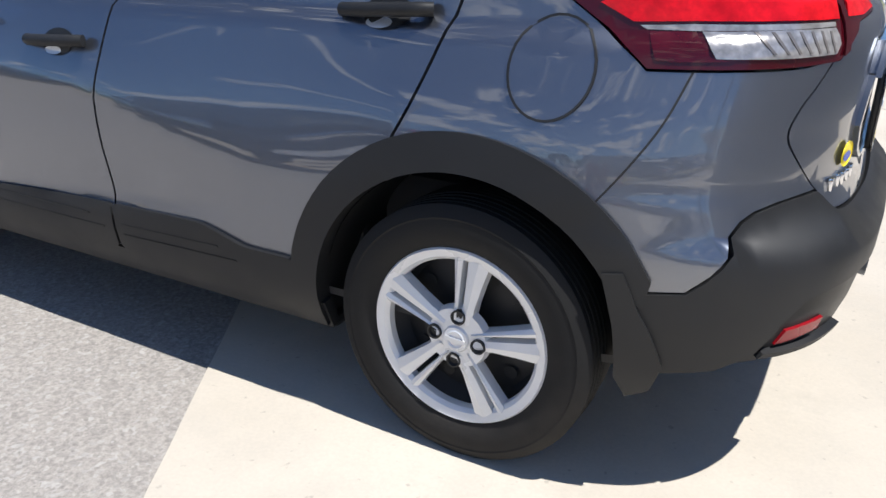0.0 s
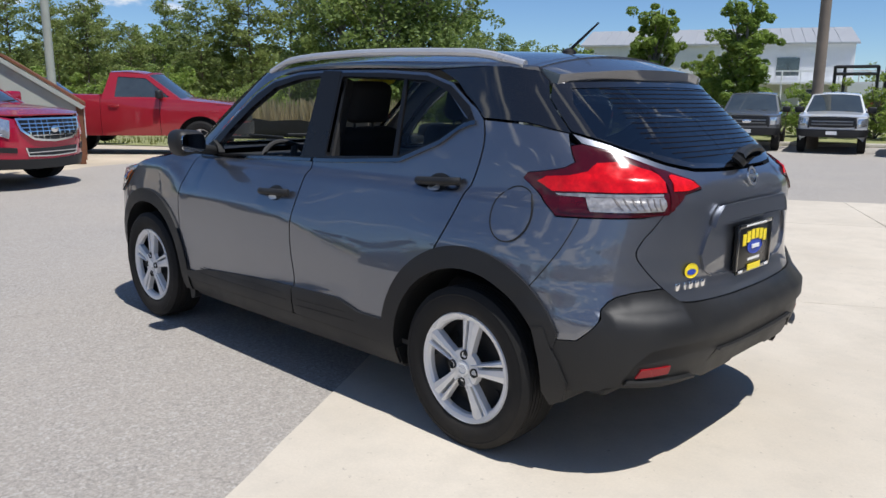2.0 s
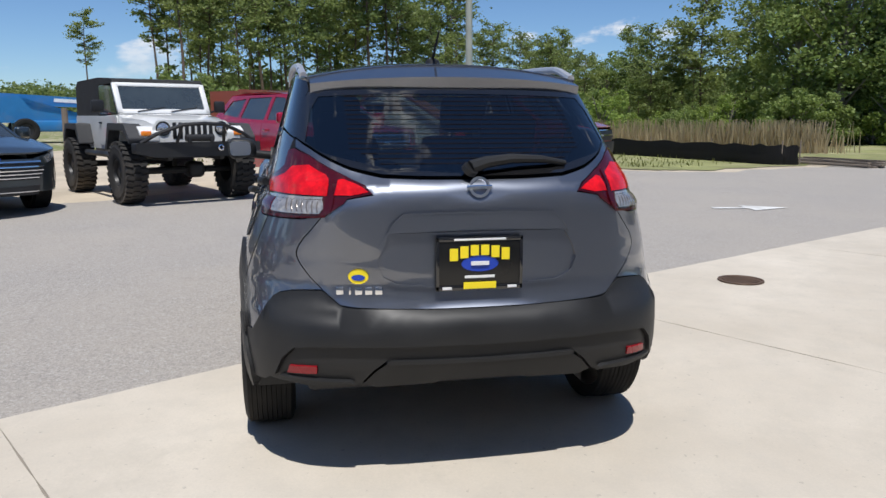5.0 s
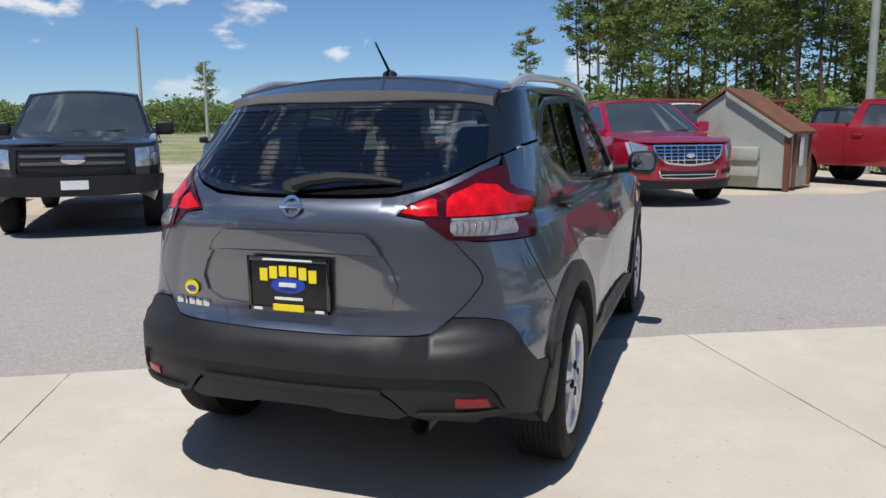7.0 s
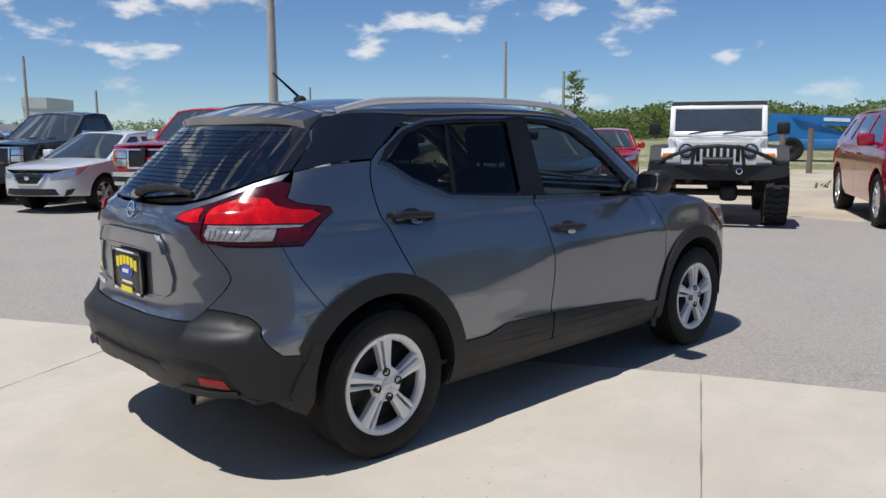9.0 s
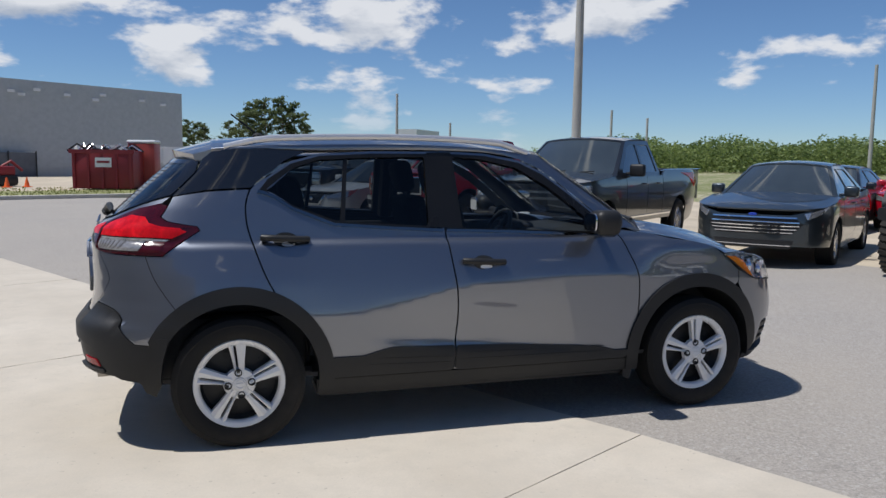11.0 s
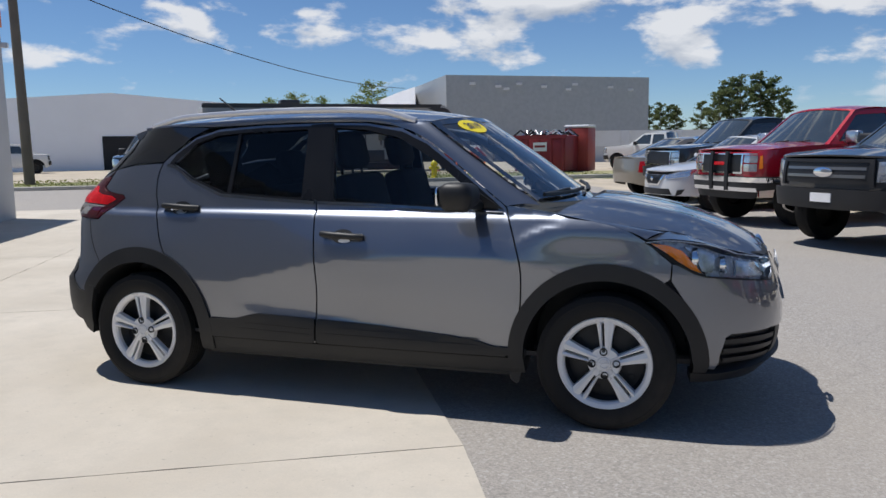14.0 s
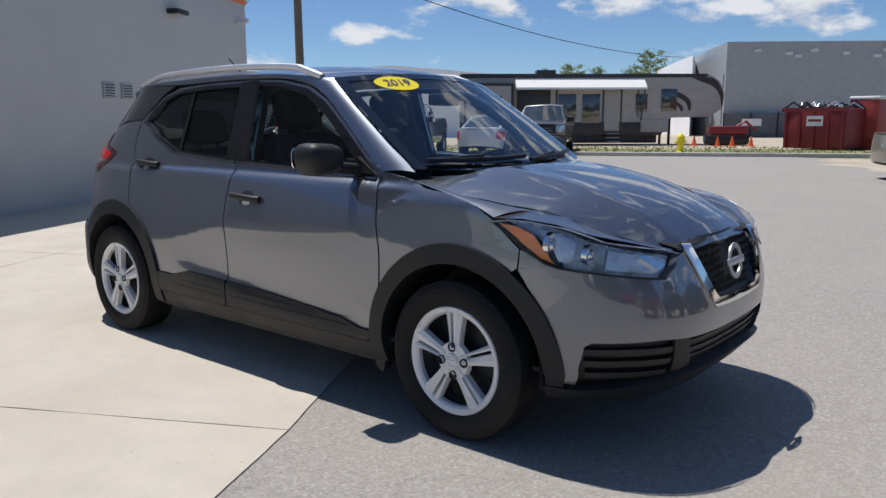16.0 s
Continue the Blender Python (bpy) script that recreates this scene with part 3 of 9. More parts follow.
JOINT = surf("joint_dirt", (0.25, 0.22, 0.18), 0.95)
bm = bmesh.new()
for u in us[1:-1]:
    c = [lot(u - 0.02, 0.01), lot(u + 0.02, 0.01), lot(u + 0.02, 7.6), lot(u - 0.02, 7.6)]
    bm.faces.new([bm.verts.new((p.x, p.y, 0.0)) for p in c])
c = [lot(-13.7, 3.78), lot(8.1, 3.78), lot(8.1, 3.82), lot(-13.7, 3.82)]
bm.faces.new([bm.verts.new((p.x, p.y, 0.0003)) for p in c])
part("joint_filler", bm, JOINT, apron, smooth=False)

IRON = surf("rusty_cast_iron", (0.13, 0.085, 0.06), 0.7, 0.3, var=0.25, fine=90, bump=0.002)
for x, y, rs_ in ((0.40, -5.7, 1.0), (0.85, -2.95, 0.6)):
    th = thing("manhole_cover", "rusty round cast iron cover set in concrete", "manhole cover", pose(x, y, 0.006) @ Matrix.Diagonal((rs_, rs_, 1, 1)), group="manhole covers")
    bm = bmesh.new()
    r = lathe(bm, [(0.30, 0.0), (0.30, 0.010), (0.27, 0.012), (0.265, 0.006), (0.001, 0.006)], 36, "Z")
    part("lid", solid(bm), IRON, th)
    bm = bmesh.new()
    for k in range(-3, 4):
        h = math.sqrt(0.24 ** 2 - (k * 0.07) ** 2)
        box(bm, (k * 0.07 - 0.012, -h, 0.004), (k * 0.07 + 0.012, h, 0.011))
    part("rib", bm, IRON, th, smooth=False)

# painted arrow on the road
PAINTW = surf("worn_road_paint", (0.66, 0.66, 0.64), 0.8, var=0.12, fine=60, dirt=(0.25, 0.245, 0.24, 0.8))
bm = bmesh.new()
a0, b0 = Vector((5.55, -5.5, 0)), Vector((5.35, -6.6, 0))
d = (b0 - a0).normalized()
n = Vector((-d.y, d.x, 0))
pts = [a0 + n * 0.09, a0 + d * 0.5 + n * 0.09, a0 + d * 0.5 + n * 0.32, b0, a0 + d * 0.5 - n * 0.32, a0 + d * 0.5 - n * 0.09, a0 - n * 0.09]
f = bm.faces.new([bm.verts.new((p.x, p.y, ground_z(p.x, p.y) + 0.005)) for p in pts])
bmesh.ops.triangulate(bm, faces=[f])
tagged(part("road_arrow", bm, PAINTW, smooth=False), "worn white arrow painted on asphalt", "road marking", kind="structure")

# lawns and kerbs at both ends of the drive
KERB = surf("kerb_concrete", (0.52, 0.49, 0.43), 0.85, var=0.15, scale=2, fine=60, bump=0.002)
for nm, u0, u1, v0, v1 in (("lawn_far", -29.0, -24.3, -14.0, 40.0), ("lawn_road", 28.0, 75, -30.0, 30.0)):
    grid_sheet(nm, u0, u1, v0, v1, 0.09, LAWN, 2.0, "patchy mown lawn behind a low kerb")
for nm, u in (("kerb_far", -24.15), ("kerb_road", 27.85)):
    bm = bmesh.new()
    box(bm, (-0.15, -12.0 if u < 0 else -30, -0.05), (0.15, 40, 0.13), 0.03)
    ob = part(nm, bm, KERB)
    ob.matrix_world = Matrix.Translation(lot(u, 0, ground_z(*lot(u, 0).xy))) @ Matrix.Rotation(math.atan2(LV.y, LV.x) - math.pi / 2, 4, "Z")
    tagged(ob, "low pale concrete kerb", kind="structure")

# mown verge before the silt fence
grid_sheet("grass_verge", 15.4, 26.6, -9.0, -24.0, 0.012, LAWN, 0.4, "bright mown grass verge beside the drive", rag=0.8)

# ---------------------------------------------------------------- the grey crossover
def wheel_parts(parent, where, out, tyre_r=0.338, rim_r=0.226, width=0.205, style="hubcap", turn=0.0, rubber=RUBBER, knob=0.0):
    """A wheel whose outer face looks along +y of its own axes; out -1 turns it round."""
    m = Matrix.Translation(where) @ Matrix.Rotation(0 if out > 0 else math.pi, 4, "Z") @ Matrix.Rotation(radians(turn), 4, "Y")
    h = width / 2
    bm = bmesh.new()
    lathe(bm, [(rim_r * 0.98, -h * 0.9), (rim_r * 0.98, h * 0.55), (rim_r * 0.80, h * 0.10), (0.06, h * 0.20), (0.002, h * 0.2)], 40)
    wheel = part("wheel", solid(bm), STEEL_BLACK, parent)
    wheel.matrix_parent_inverse = Matrix.Identity(4)
    wheel.matrix_local = m
    # tyre
    sh = tyre_r - rim_r
    prof = [(rim_r * 0.97, -h * 0.86), (rim_r + sh * 0.18, -h * 0.96), (rim_r + sh * 0.55, -h * 1.03), (rim_r + sh * 0.86, -h * 0.92)]
    tread = []
    for k in range(-4, 5):
        yc = k * h * 0.19
        tread += [(tyre_r - 0.001 * abs(k), yc - h * 0.078), (tyre_r - 0.001 * abs(k), yc + h * 0.078)]
        if k < 4:
            tread += [(tyre_r - 0.007, yc + h * 0.082), (tyre_r - 0.007, yc + h * 0.108)]
    prof += tread + [(rim_r + sh * 0.86, h * 0.92), (rim_r + sh * 0.70, h * 1.0), (rim_r + sh * 0.66, h * 0.985), (rim_r + sh * 0.45, h * 1.03), (rim_r + sh * 0.18, h * 0.97), (rim_r * 1.01, h * 0.88), (rim_r * 0.97, h * 0.8)]
    bm = bmesh.new()
    lathe(bm, prof, 64)
    knobs = bmesh.new() if knob else None
    if knob:
        for j in range(30):
            for yy, lean in ((-h * 0.62, 1), (0, 0), (h * 0.62, -1)):
                a = 2 * math.pi * (j + (0.5 if yy == 0 else 0)) / 30
                box(knobs, (-0.028, yy - h * 0.34, tyre_r - 0.02), (0.028, yy + h * 0.34, tyre_r + knob), 0, 1, Matrix.Rotation(a, 4, "Y") @ Matrix.Rotation(radians(14 * lean), 4, "Z"))
    tyre = part("tyre", solid(bm), rubber, wheel, sharp=30)
    if knob:
        tagged(part("tread_block", knobs, rubber, wheel), kind="stuff")
    # face
    bm = bmesh.new()
    f0 = h * 0.80
    if style == "hubcap":
        lathe(bm, [(rim_r * 1.0, f0 - 0.012), (rim_r * 1.005, f0 + 0.006), (rim_r * 0.985, f0 + 0.012), (rim_r * 0.90, f0 + 0.006), (rim_r * 0.86, f0 - 0.004), (rim_r * 0.85, f0 - 0.022)], 60)
        lathe(bm, [(0.001, f0 + 0.016), (0.030, f0 + 0.016), (0.034, f0 + 0.011), (0.074, f0 + 0.008), (0.080, f0 - 0.012)], 40)
        rim = part("hubcap", solid(bm), SILVER, wheel, "silver plastic wheel cover", sharp=25)
        for k in range(5):
            for sgn in (-1, 1):
                a = Matrix.Rotation(2 * math.pi * k / 5, 4, "Y")
                # in each pair one slim and one wide arm, creased along the middle
                k_ = 0.62 if sgn > 0 else 1.22
                bm = bmesh.new()
                st = [(0.042, 0.0035, 0.026 * k_, f0 + 0.010), (0.09, 0.0045, 0.030 * k_, f0 + 0.007), (0.14, 0.005, 0.038 * k_, f0 + 0.006), (rim_r * 0.91, 0.005, 0.050 * k_, f0 + 0.005)]
                rows = []
                for r, x0, x1, yy in st:
                    rows.append([bm.verts.new(a @ Vector((sgn * x0, yy - 0.03, r))), bm.verts.new(a @ Vector((sgn * (x0 + 0.002), yy, r))), bm.verts.new(a @ Vector((sgn * (x0 + x1) / 2, yy + 0.004, r))), bm.verts.new(a @ Vector((sgn * (x1 - 0.002), yy - 0.002, r))), bm.verts.new(a @ Vector((sgn * x1, yy - 0.03, r)))])
                for p, q in zip(rows, rows[1:]):
                    for j in range(4):
                        bm.faces.new((p[j], p[j + 1], q[j + 1], q[j]))
                part("spoke", solid(bm), SILVER, wheel, sharp=25)
        for k in range(4):
            bm = bmesh.new()
            a = 2 * math.pi * k / 4
            v = lathe(bm, [(0.0185, -0.01), (0.0185, 0.003), (0.015, 0.003), (0.012, -0.004), (0.001, -0.004)], 16)
            bmesh.ops.translate(bm, vec=(0.057 * math.cos(a), f0 + 0.0135, 0.057 * math.sin(a)), verts=[x for r in v for x in r])
            part("lug_hole", solid(bm), SEAL, wheel)
        bm = bmesh.new()
        lathe(bm, [(0.017, f0 + 0.0165), (0.021, f0 + 0.019), (0.025, f0 + 0.0165)], 28)
        box(bm, (-0.026, f0 + 0.0165, -0.005), (0.026, f0 + 0.020, 0.005))
        part("centre_badge", solid(bm), SILVER, wheel)
        for k in range(10):
            bm = bmesh.new()
            a = 2 * math.pi * k / 10
            v = lathe(bm, [(0.017, 0.0), (0.017, 0.002), (0.001, 0.002)], 12)
            bmesh.ops.translate(bm, vec=(0.145 * math.cos(a), h * 0.19, 0.145 * math.sin(a)), verts=[x for r in v for x in r])
            part("vent_hole", solid(bm), SEAL, wheel)
    elif style == "dark":
        lathe(bm, [(rim_r, f0), (rim_r * 0.9, f0 + 0.004), (rim_r * 0.84, f0 - 0.04), (rim_r * 0.5, f0 - 0.05), (rim_r * 0.3, f0 - 0.01), (0.001, f0 - 0.01)], 40)
        part("rim", solid(bm), STEEL_BLACK, wheel)
    else:
        n = {"five": 5, "six": 6, "ten": 10}[style]
        lathe(bm, [(rim_r, f0 - 0.02), (rim_r * 1.0, f0 + 0.004), (rim_r * 0.93, f0 + 0.002), (rim_r * 0.9, f0 - 0.05)], 48)
        lathe(bm, [(0.001, f0 + 0.0), (0.05, f0 - 0.002), (0.06, f0 - 0.03)], 24)
        wd = 0.75 * math.pi * rim_r / n * 0.55
        for k in range(n):
            a = Matrix.Rotation(2 * math.pi * k / n, 4, "Y")
            st = [(0.04, wd * 0.9, f0 - 0.004), (rim_r * 0.6, wd * 0.75, f0 - 0.006), (rim_r * 0.93, wd * 1.1, f0 - 0.0)]
            rows = [[bm.verts.new(a @ Vector((x, yy - (0.03 if abs(x) > 0 and e else 0), r))) for x, e in ((-w_, 1), (-w_ * 0.8, 0), (w_ * 0.8, 0), (w_, 1))] for r, w_, yy in st]
            for p, q in zip(rows, rows[1:]):
                for j in range(3):
                    bm.faces.new((p[j], p[j + 1], q[j + 1], q[j]))
        part("rim", solid(bm), ALLOY, wheel, sharp=25)
    return wheel


hero = thing("crossover", "gunmetal grey compact crossover with black plastic cladding", "car", pose(0, 0, 0))

H_XR = line_of([(0.2, -1.98), (0.28, -2.03), (0.36, -2.075), (0.45, -2.105), (0.58, -2.115), (0.622, -2.098), (0.642, -2.055), (0.68, -2.042), (0.73, -2.035), (0.90, -2.035), (1.02, -2.035), (1.08, -2.01), (1.12, -1.945), (1.30, -1.755), (1.42, -1.62), (1.52, -1.53)])
H_XF = line_of([(0.15, 1.95), (0.25, 2.03), (0.33, 2.105), (0.40, 2.125), (0.50, 2.132), (0.56, 2.127), (0.62, 2.114), (0.68, 2.096), (0.74, 2.076), (0.80, 2.052), (0.86, 2.015), (0.95, 1.95), (1.1, 1.8)])
H_IN = ramp_of([(0.20, 0.075), (0.27, 0.035), (0.33, 0.018), (0.42, 0.008), (0.50, 0.005), (0.58, 0.004), (1.02, 0.004), (1.03, 0.004)])
H_UP = line_of([(1.02, 0.118), (1.07, 0.130), (1.12, 0.143), (1.3, 0.197), (1.5, 0.255)])
H_Z = ramp_of([(-1.7, 0.70), (-1.31, 0.72), (-0.95, 0.64), (-0.6, 0.66), (-0.2, 0.76), (0.4, 0.80), (0.9, 0.79), (1.3, 0.70), (1.6, 0.58)])


CREST = ramp_of([(0.84, 0.85), (0.95, 0.912), (1.08, 0.950), (1.30, 0.942), (1.52, 0.900)])


def crest_f(x, z):
    """The muscle line of the front wing, rising from the door and running out at the lamp."""
    w_ = sstep(0.80, 1.02, x) * (1 - sstep(1.40, 1.56, x))
    d = z - CREST(min(1.52, max(0.84, x)))
    return 0.017 * w_ * math.exp(-(d / (0.027 if d > 0 else 0.085)) ** 2)


def h_half(x, z):
    """Half width: a shoulder that turns up from H_Z(x), haunches over the wheels, a scallop above the door cladding."""
    if z <= 1.02:
        q = max(0.0, (z - H_Z(x)) / (1.02 - H_Z(x)))
        k = sstep(0.85, 1.15, x)
        r = max(0.0, (z - 0.985) / 0.035)
        inset = H_IN(z) + (0.092 - 0.046 * k) * q ** (1.3 + 0.3 * k) + (0.022 - 0.006 * k) * r * r
    else:
        inset = H_UP(z) - 0.052 * sstep(0.85, 1.15, x)
    flare = 0.009 * math.exp(-((x + 1.31) / 0.42) ** 2 - ((z - 0.83) / 0.085) ** 2) + crest_f(x, z)
    w_ = max(0.0, 1 - abs((x - 0.10) / 0.80) ** 3)
    zc_ = 0.475 - 0.096 * (x + 0.03)
    dent = 0.017 * w_ * math.exp(-((z - zc_) / (0.15 if z > zc_ else 0.045)) ** 2)
    chin = 0.045 * sstep(1.45, 1.78, x) * (1 - sstep(0.40, 0.82, z))
    return 0.872 - H_BOW(x) - inset + flare - dent + chin


H_BOW = line_of([(-1.6, 0.02), (-1.2, 0.004), (-0.6, 0.0), (0.3, 0.0), (0.9, 0.006), (1.3, 0.016)])
HB = Shell(-1.15, 1.15, H_XR, H_XF, line_of([(0.3, 4.0), (0.6, 3.7), (0.72, 3.4), (0.82, 3.4), (0.98, 3.7), (1.18, 3.7), (1.3, 3.4), (1.5, 3.0)]), line_of([(0.3, 3.2), (0.6, 3.5), (0.85, 3.7), (1.0, 3.2)]), h_half)
PAINT2 = [GUNMETAL]
DGLASS_R = [(-1.165, 1.272), (-1.02, 1.385), (-0.89, 1.428), (-0.67, 1.442), (-0.315, 1.452), (-0.315, 1.085), (-0.80, 1.113), (-1.02, 1.192)]
DGLASS_F = [(-0.155, 1.455), (0.02, 1.442), (0.22, 1.398), (0.40, 1.295), (0.56, 1.175), (0.655, 1.09), (0.66, 1.045), (-0.125, 1.072)]
ARCH_R = arc(-1.31, 0.335, 0.455, 0, 180, 22, 1.0)
ARCH_F = arc(1.31, 0.335, 0.445, 0, 180, 22, 1.0)


def hero_panel(name, pts, mat, label="", step=0.05, thick=0.02, off=0.0, holes=(), rnd=0.0, both=True, parent=None, back=False):
    made = []
    p = HB.poly(rounded(pts, rnd) if rnd and not any(isinstance(q[0], str) for q in pts) else pts)
    for fl in ((False, True) if both else (False,)):
        bm = sheet(p, HB.at, step, thick, off, [HB.poly(h) for h in holes], flip=fl, back=back)
        made.append(part(name, bm, mat, parent or hero, label, sharp=50))
    return made


g = 0.004
SEAM_C = smooth_line([(-1.24, 1.275), (-1.262, 1.20), (-1.258, 1.10), (-1.23, 1.0), (-1.18, 0.86), (-1.135, 0.77)], 4)
SEAM_B = smooth_line([(-0.225, 1.075), (-0.205, 0.90), (-0.188, 0.76), (-0.182, 0.62), (-0.192, 0.48), (-0.20, 0.325)], 4)
SEAM_A = smooth_line([(0.815, 1.045), (0.86, 0.93), (0.905, 0.79), (0.912, 0.66), (0.90, 0.52), (0.845, 0.33)], 4)
TOP_R = [(-0.235, 1.482), (-0.60, 1.478), (-0.88, 1.462), (-1.03, 1.42), (-1.15, 1.34)]
TOP_F = [(0.80, 1.058), (0.66, 1.165), (0.52, 1.275), (0.38, 1.375), (0.24, 1.44), (0.03, 1.476), (-0.228, 1.485)]


def arch_cut(cx, r, side, z0, z1, n=10):
    """The part of a wheel arch's edge on one side of the wheel, from height z0 to z1."""
    out = []
    for i in range(n + 1):
        z = z0 + (z1 - z0) * i / n
        out.append((cx + side * math.sqrt(max(0.0, r * r - max(0.0, z - 0.335) ** 2)), z))
    return out


AR, AF = 0.462, 0.452
shift = lambda pts, d: [(x + d, z) for x, z in pts]
zc = 0.335 + math.sqrt(AR ** 2 - (1.31 - 1.135) ** 2)
rear_door = [(x, z) for x, z in TOP_R] + shift(SEAM_C, g) + [(x + g, z) for x, z in [q for q in arch_cut(-1.31, AR, 1, zc - 0.02, 0.33, 12)]] + shift(list(reversed(SEAM_B)), -g)
hero_doors = {}
hero_doors["rear"] = hero_panel("rear_door", rear_door, GUNMETAL, "grey rear door with black window surround", 0.024, 0.03, holes=[DGLASS_R])
front_door = TOP_F + shift(SEAM_B, g) + shift(list(reversed(SEAM_A)), -g)
hero_doors["front"] = hero_panel("front_door", front_door, GUNMETAL, "grey front door", 0.024, 0.03, holes=[DGLASS_F])
# window surrounds, pillars and glass
BELT_R = [(-1.195, 1.270), (-1.175, 1.262), (-1.03, 1.182), (-0.82, 1.098), (-0.50, 1.075), (-0.237, 1.062)]
BELT_F = [(-0.222, 1.062), (0.14, 1.051), (0.45, 1.036), (0.775, 1.027)]
ring_r = [(x, z - 0.013) for x, z in TOP_R] + BELT_R
ring_f = [(0.775, 1.058), (0.65, 1.158), (0.512, 1.264), (0.374, 1.363), (0.236, 1.427), (0.03, 1.463), (-0.222, 1.472)] + BELT_F
for k, (nm, ringp, gl) in enumerate((("rear", ring_r, DGLASS_R), ("front", ring_f, DGLASS_F))):
    for fl, door in zip((False, True), hero_doors[nm]):
        part("window_surround", sheet(HB.poly(ringp), HB.at, 0.04, 0.02, 0.003, [HB.poly(rounded(gl, 0.02))], flip=fl), SATIN_BLACK, door)
        # the left side windows are wound down; only the fixed quarter light keeps its glass
        pane_pts = gl if fl else ([(-1.165, 1.272), (-1.02, 1.385), (-0.89, 1.428), (-0.75, 1.438), (-0.775, 1.113), (-0.80, 1.113), (-1.02, 1.192)] if nm == "rear" else None)
        if pane_pts:
            part("window_pane", sheet(HB.poly(pane_pts), HB.at, 0.06, 0.004, -0.012, flip=fl), GLASS_SIDE if nm == "rear" and fl else GLASS, door)
for fl, door in zip((False, True), hero_doors["rear"]):
    bm = sheet(HB.poly([(-0.79, 1.10), (-0.765, 1.10), (-0.735, 1.445), (-0.755, 1.445)]), HB.at, 0.05, 0.01, -0.004, flip=fl)
    part("quarter_light_bar", bm, SATIN_BLACK, door)
    belt = [(-1.20, 1.272), (-1.175, 1.268), (-1.03, 1.187), (-0.82, 1.105), (-0.50, 1.082), (-0.232, 1.068)]
    bm = sheet(HB.poly(belt + [(x - 0.005, z - 0.016) for x, z in reversed(belt)]), HB.at, 0.04, 0.010, 0.010, flip=fl)
    part("belt_moulding", bm, DARK_CHROME, door, "dark polished belt moulding")
for fl, door in zip((False, True), hero_doors["front"]):
    belt = [(-0.215, 1.068), (0.14, 1.057), (0.45, 1.042), (0.80, 1.030)]
    bm = sheet(HB.poly(belt + [(x, z - 0.015) for x, z in reversed(belt)]), HB.at, 0.04, 0.010, 0.010, flip=fl)
    part("belt_moulding", bm, DARK_CHROME, door, "dark polished belt moulding")
hero_panel("b_pillar_trim", [(-0.30, 1.475), (-0.165, 1.48), (-0.14, 1.07), (-0.31, 1.08)], SATIN_BLACK, "", 0.06, 0.01, 0.0045)
# fenders
front_fender = [(0.818, 1.052)] + shift(SEAM_A, g)[:-6] + [(x, z) for x, z in reversed(arch_cut(1.31, AF, -1, 0.60, 0.55, 2))] + [(1.31 + AF * math.cos(radians(a)), 0.335 + AF * math.sin(radians(a))) for a in range(144, 52, -8)] + [(1.598, 0.735), (1.602, 0.805), (1.550, 0.848), (1.497, 0.892), (1.485, 0.905), (1.40, 0.955), (1.24, 0.992), (1.02, 1.030)]
hero_panel("front_fender", front_fender, GUNMETAL, "", 0.022, 0.02)
GATE_SIDE = smooth_line([(0.552, 0.974), (0.590, 0.925), (0.625, 0.882), (0.643, 0.832), (0.610, 0.772), (0.555, 0.712), (0.500, 0.664)], 4)
GATE_LOW = smooth_line([(0.500, 0.664), (0.44, 0.656), (0.30, 0.649), (0.15, 0.645), (0.0, 0.644)], 3)[1:]
gate_rim = lambda pts, d: [("R", max(0.0, y + d), z) for y, z in pts]
side_hi = [q for q in GATE_SIDE if q[1] >= 0.716]
side_lo = [q for q in GATE_SIDE if q[1] < 0.711]
# rear quarter: up to the lamp, the bumper and the tailgate
quarter = [(x - g, z) for x, z in SEAM_C] + [(-1.31 + AR * math.cos(radians(a)), 0.335 + AR * math.sin(radians(a))) for a in range(72, 156, 7)] + \
    [(-1.725, 0.534), (-1.790, 0.540), (-1.846, 0.650), (-1.860, 0.677), (-1.880, 0.694), ("R", 0.665, 0.706), ("R", 0.625, 0.711), ("R", 0.562, 0.715)] + gate_rim(list(reversed(side_hi)), 0.0045) + [("R", 0.62, 0.960), ("R", 0.67, 0.957), (-1.656, 0.952), (-1.569, 1.016), (-1.480, 1.074), (-1.495, 1.097), (-1.60, 1.113), (-1.634, 1.121), (-1.662, 1.140), (-1.645, 1.164), (-1.628, 1.194), (-1.606, 1.236), (-1.45, 1.262)]
hero_panel("rear_quarter_panel", quarter, GUNMETAL, "", 0.032, 0.02)
# black floating pillar behind the rear door
hero_panel("floating_pillar", [(-1.235, 1.285), (-1.162, 1.348), (-1.06, 1.425), (-0.95, 1.472), (-1.20, 1.482), (-1.40, 1.478), ("R", 0.570, 1.425), ("R", 0.604, 1.36), ("R", 0.618, 1.30), ("R", 0.630, 1.242), (-1.604, 1.240), (-1.45, 1.272)], GLOSS_BLACK, "gloss black floating roof pillar", 0.04, 0.01, 0.001)
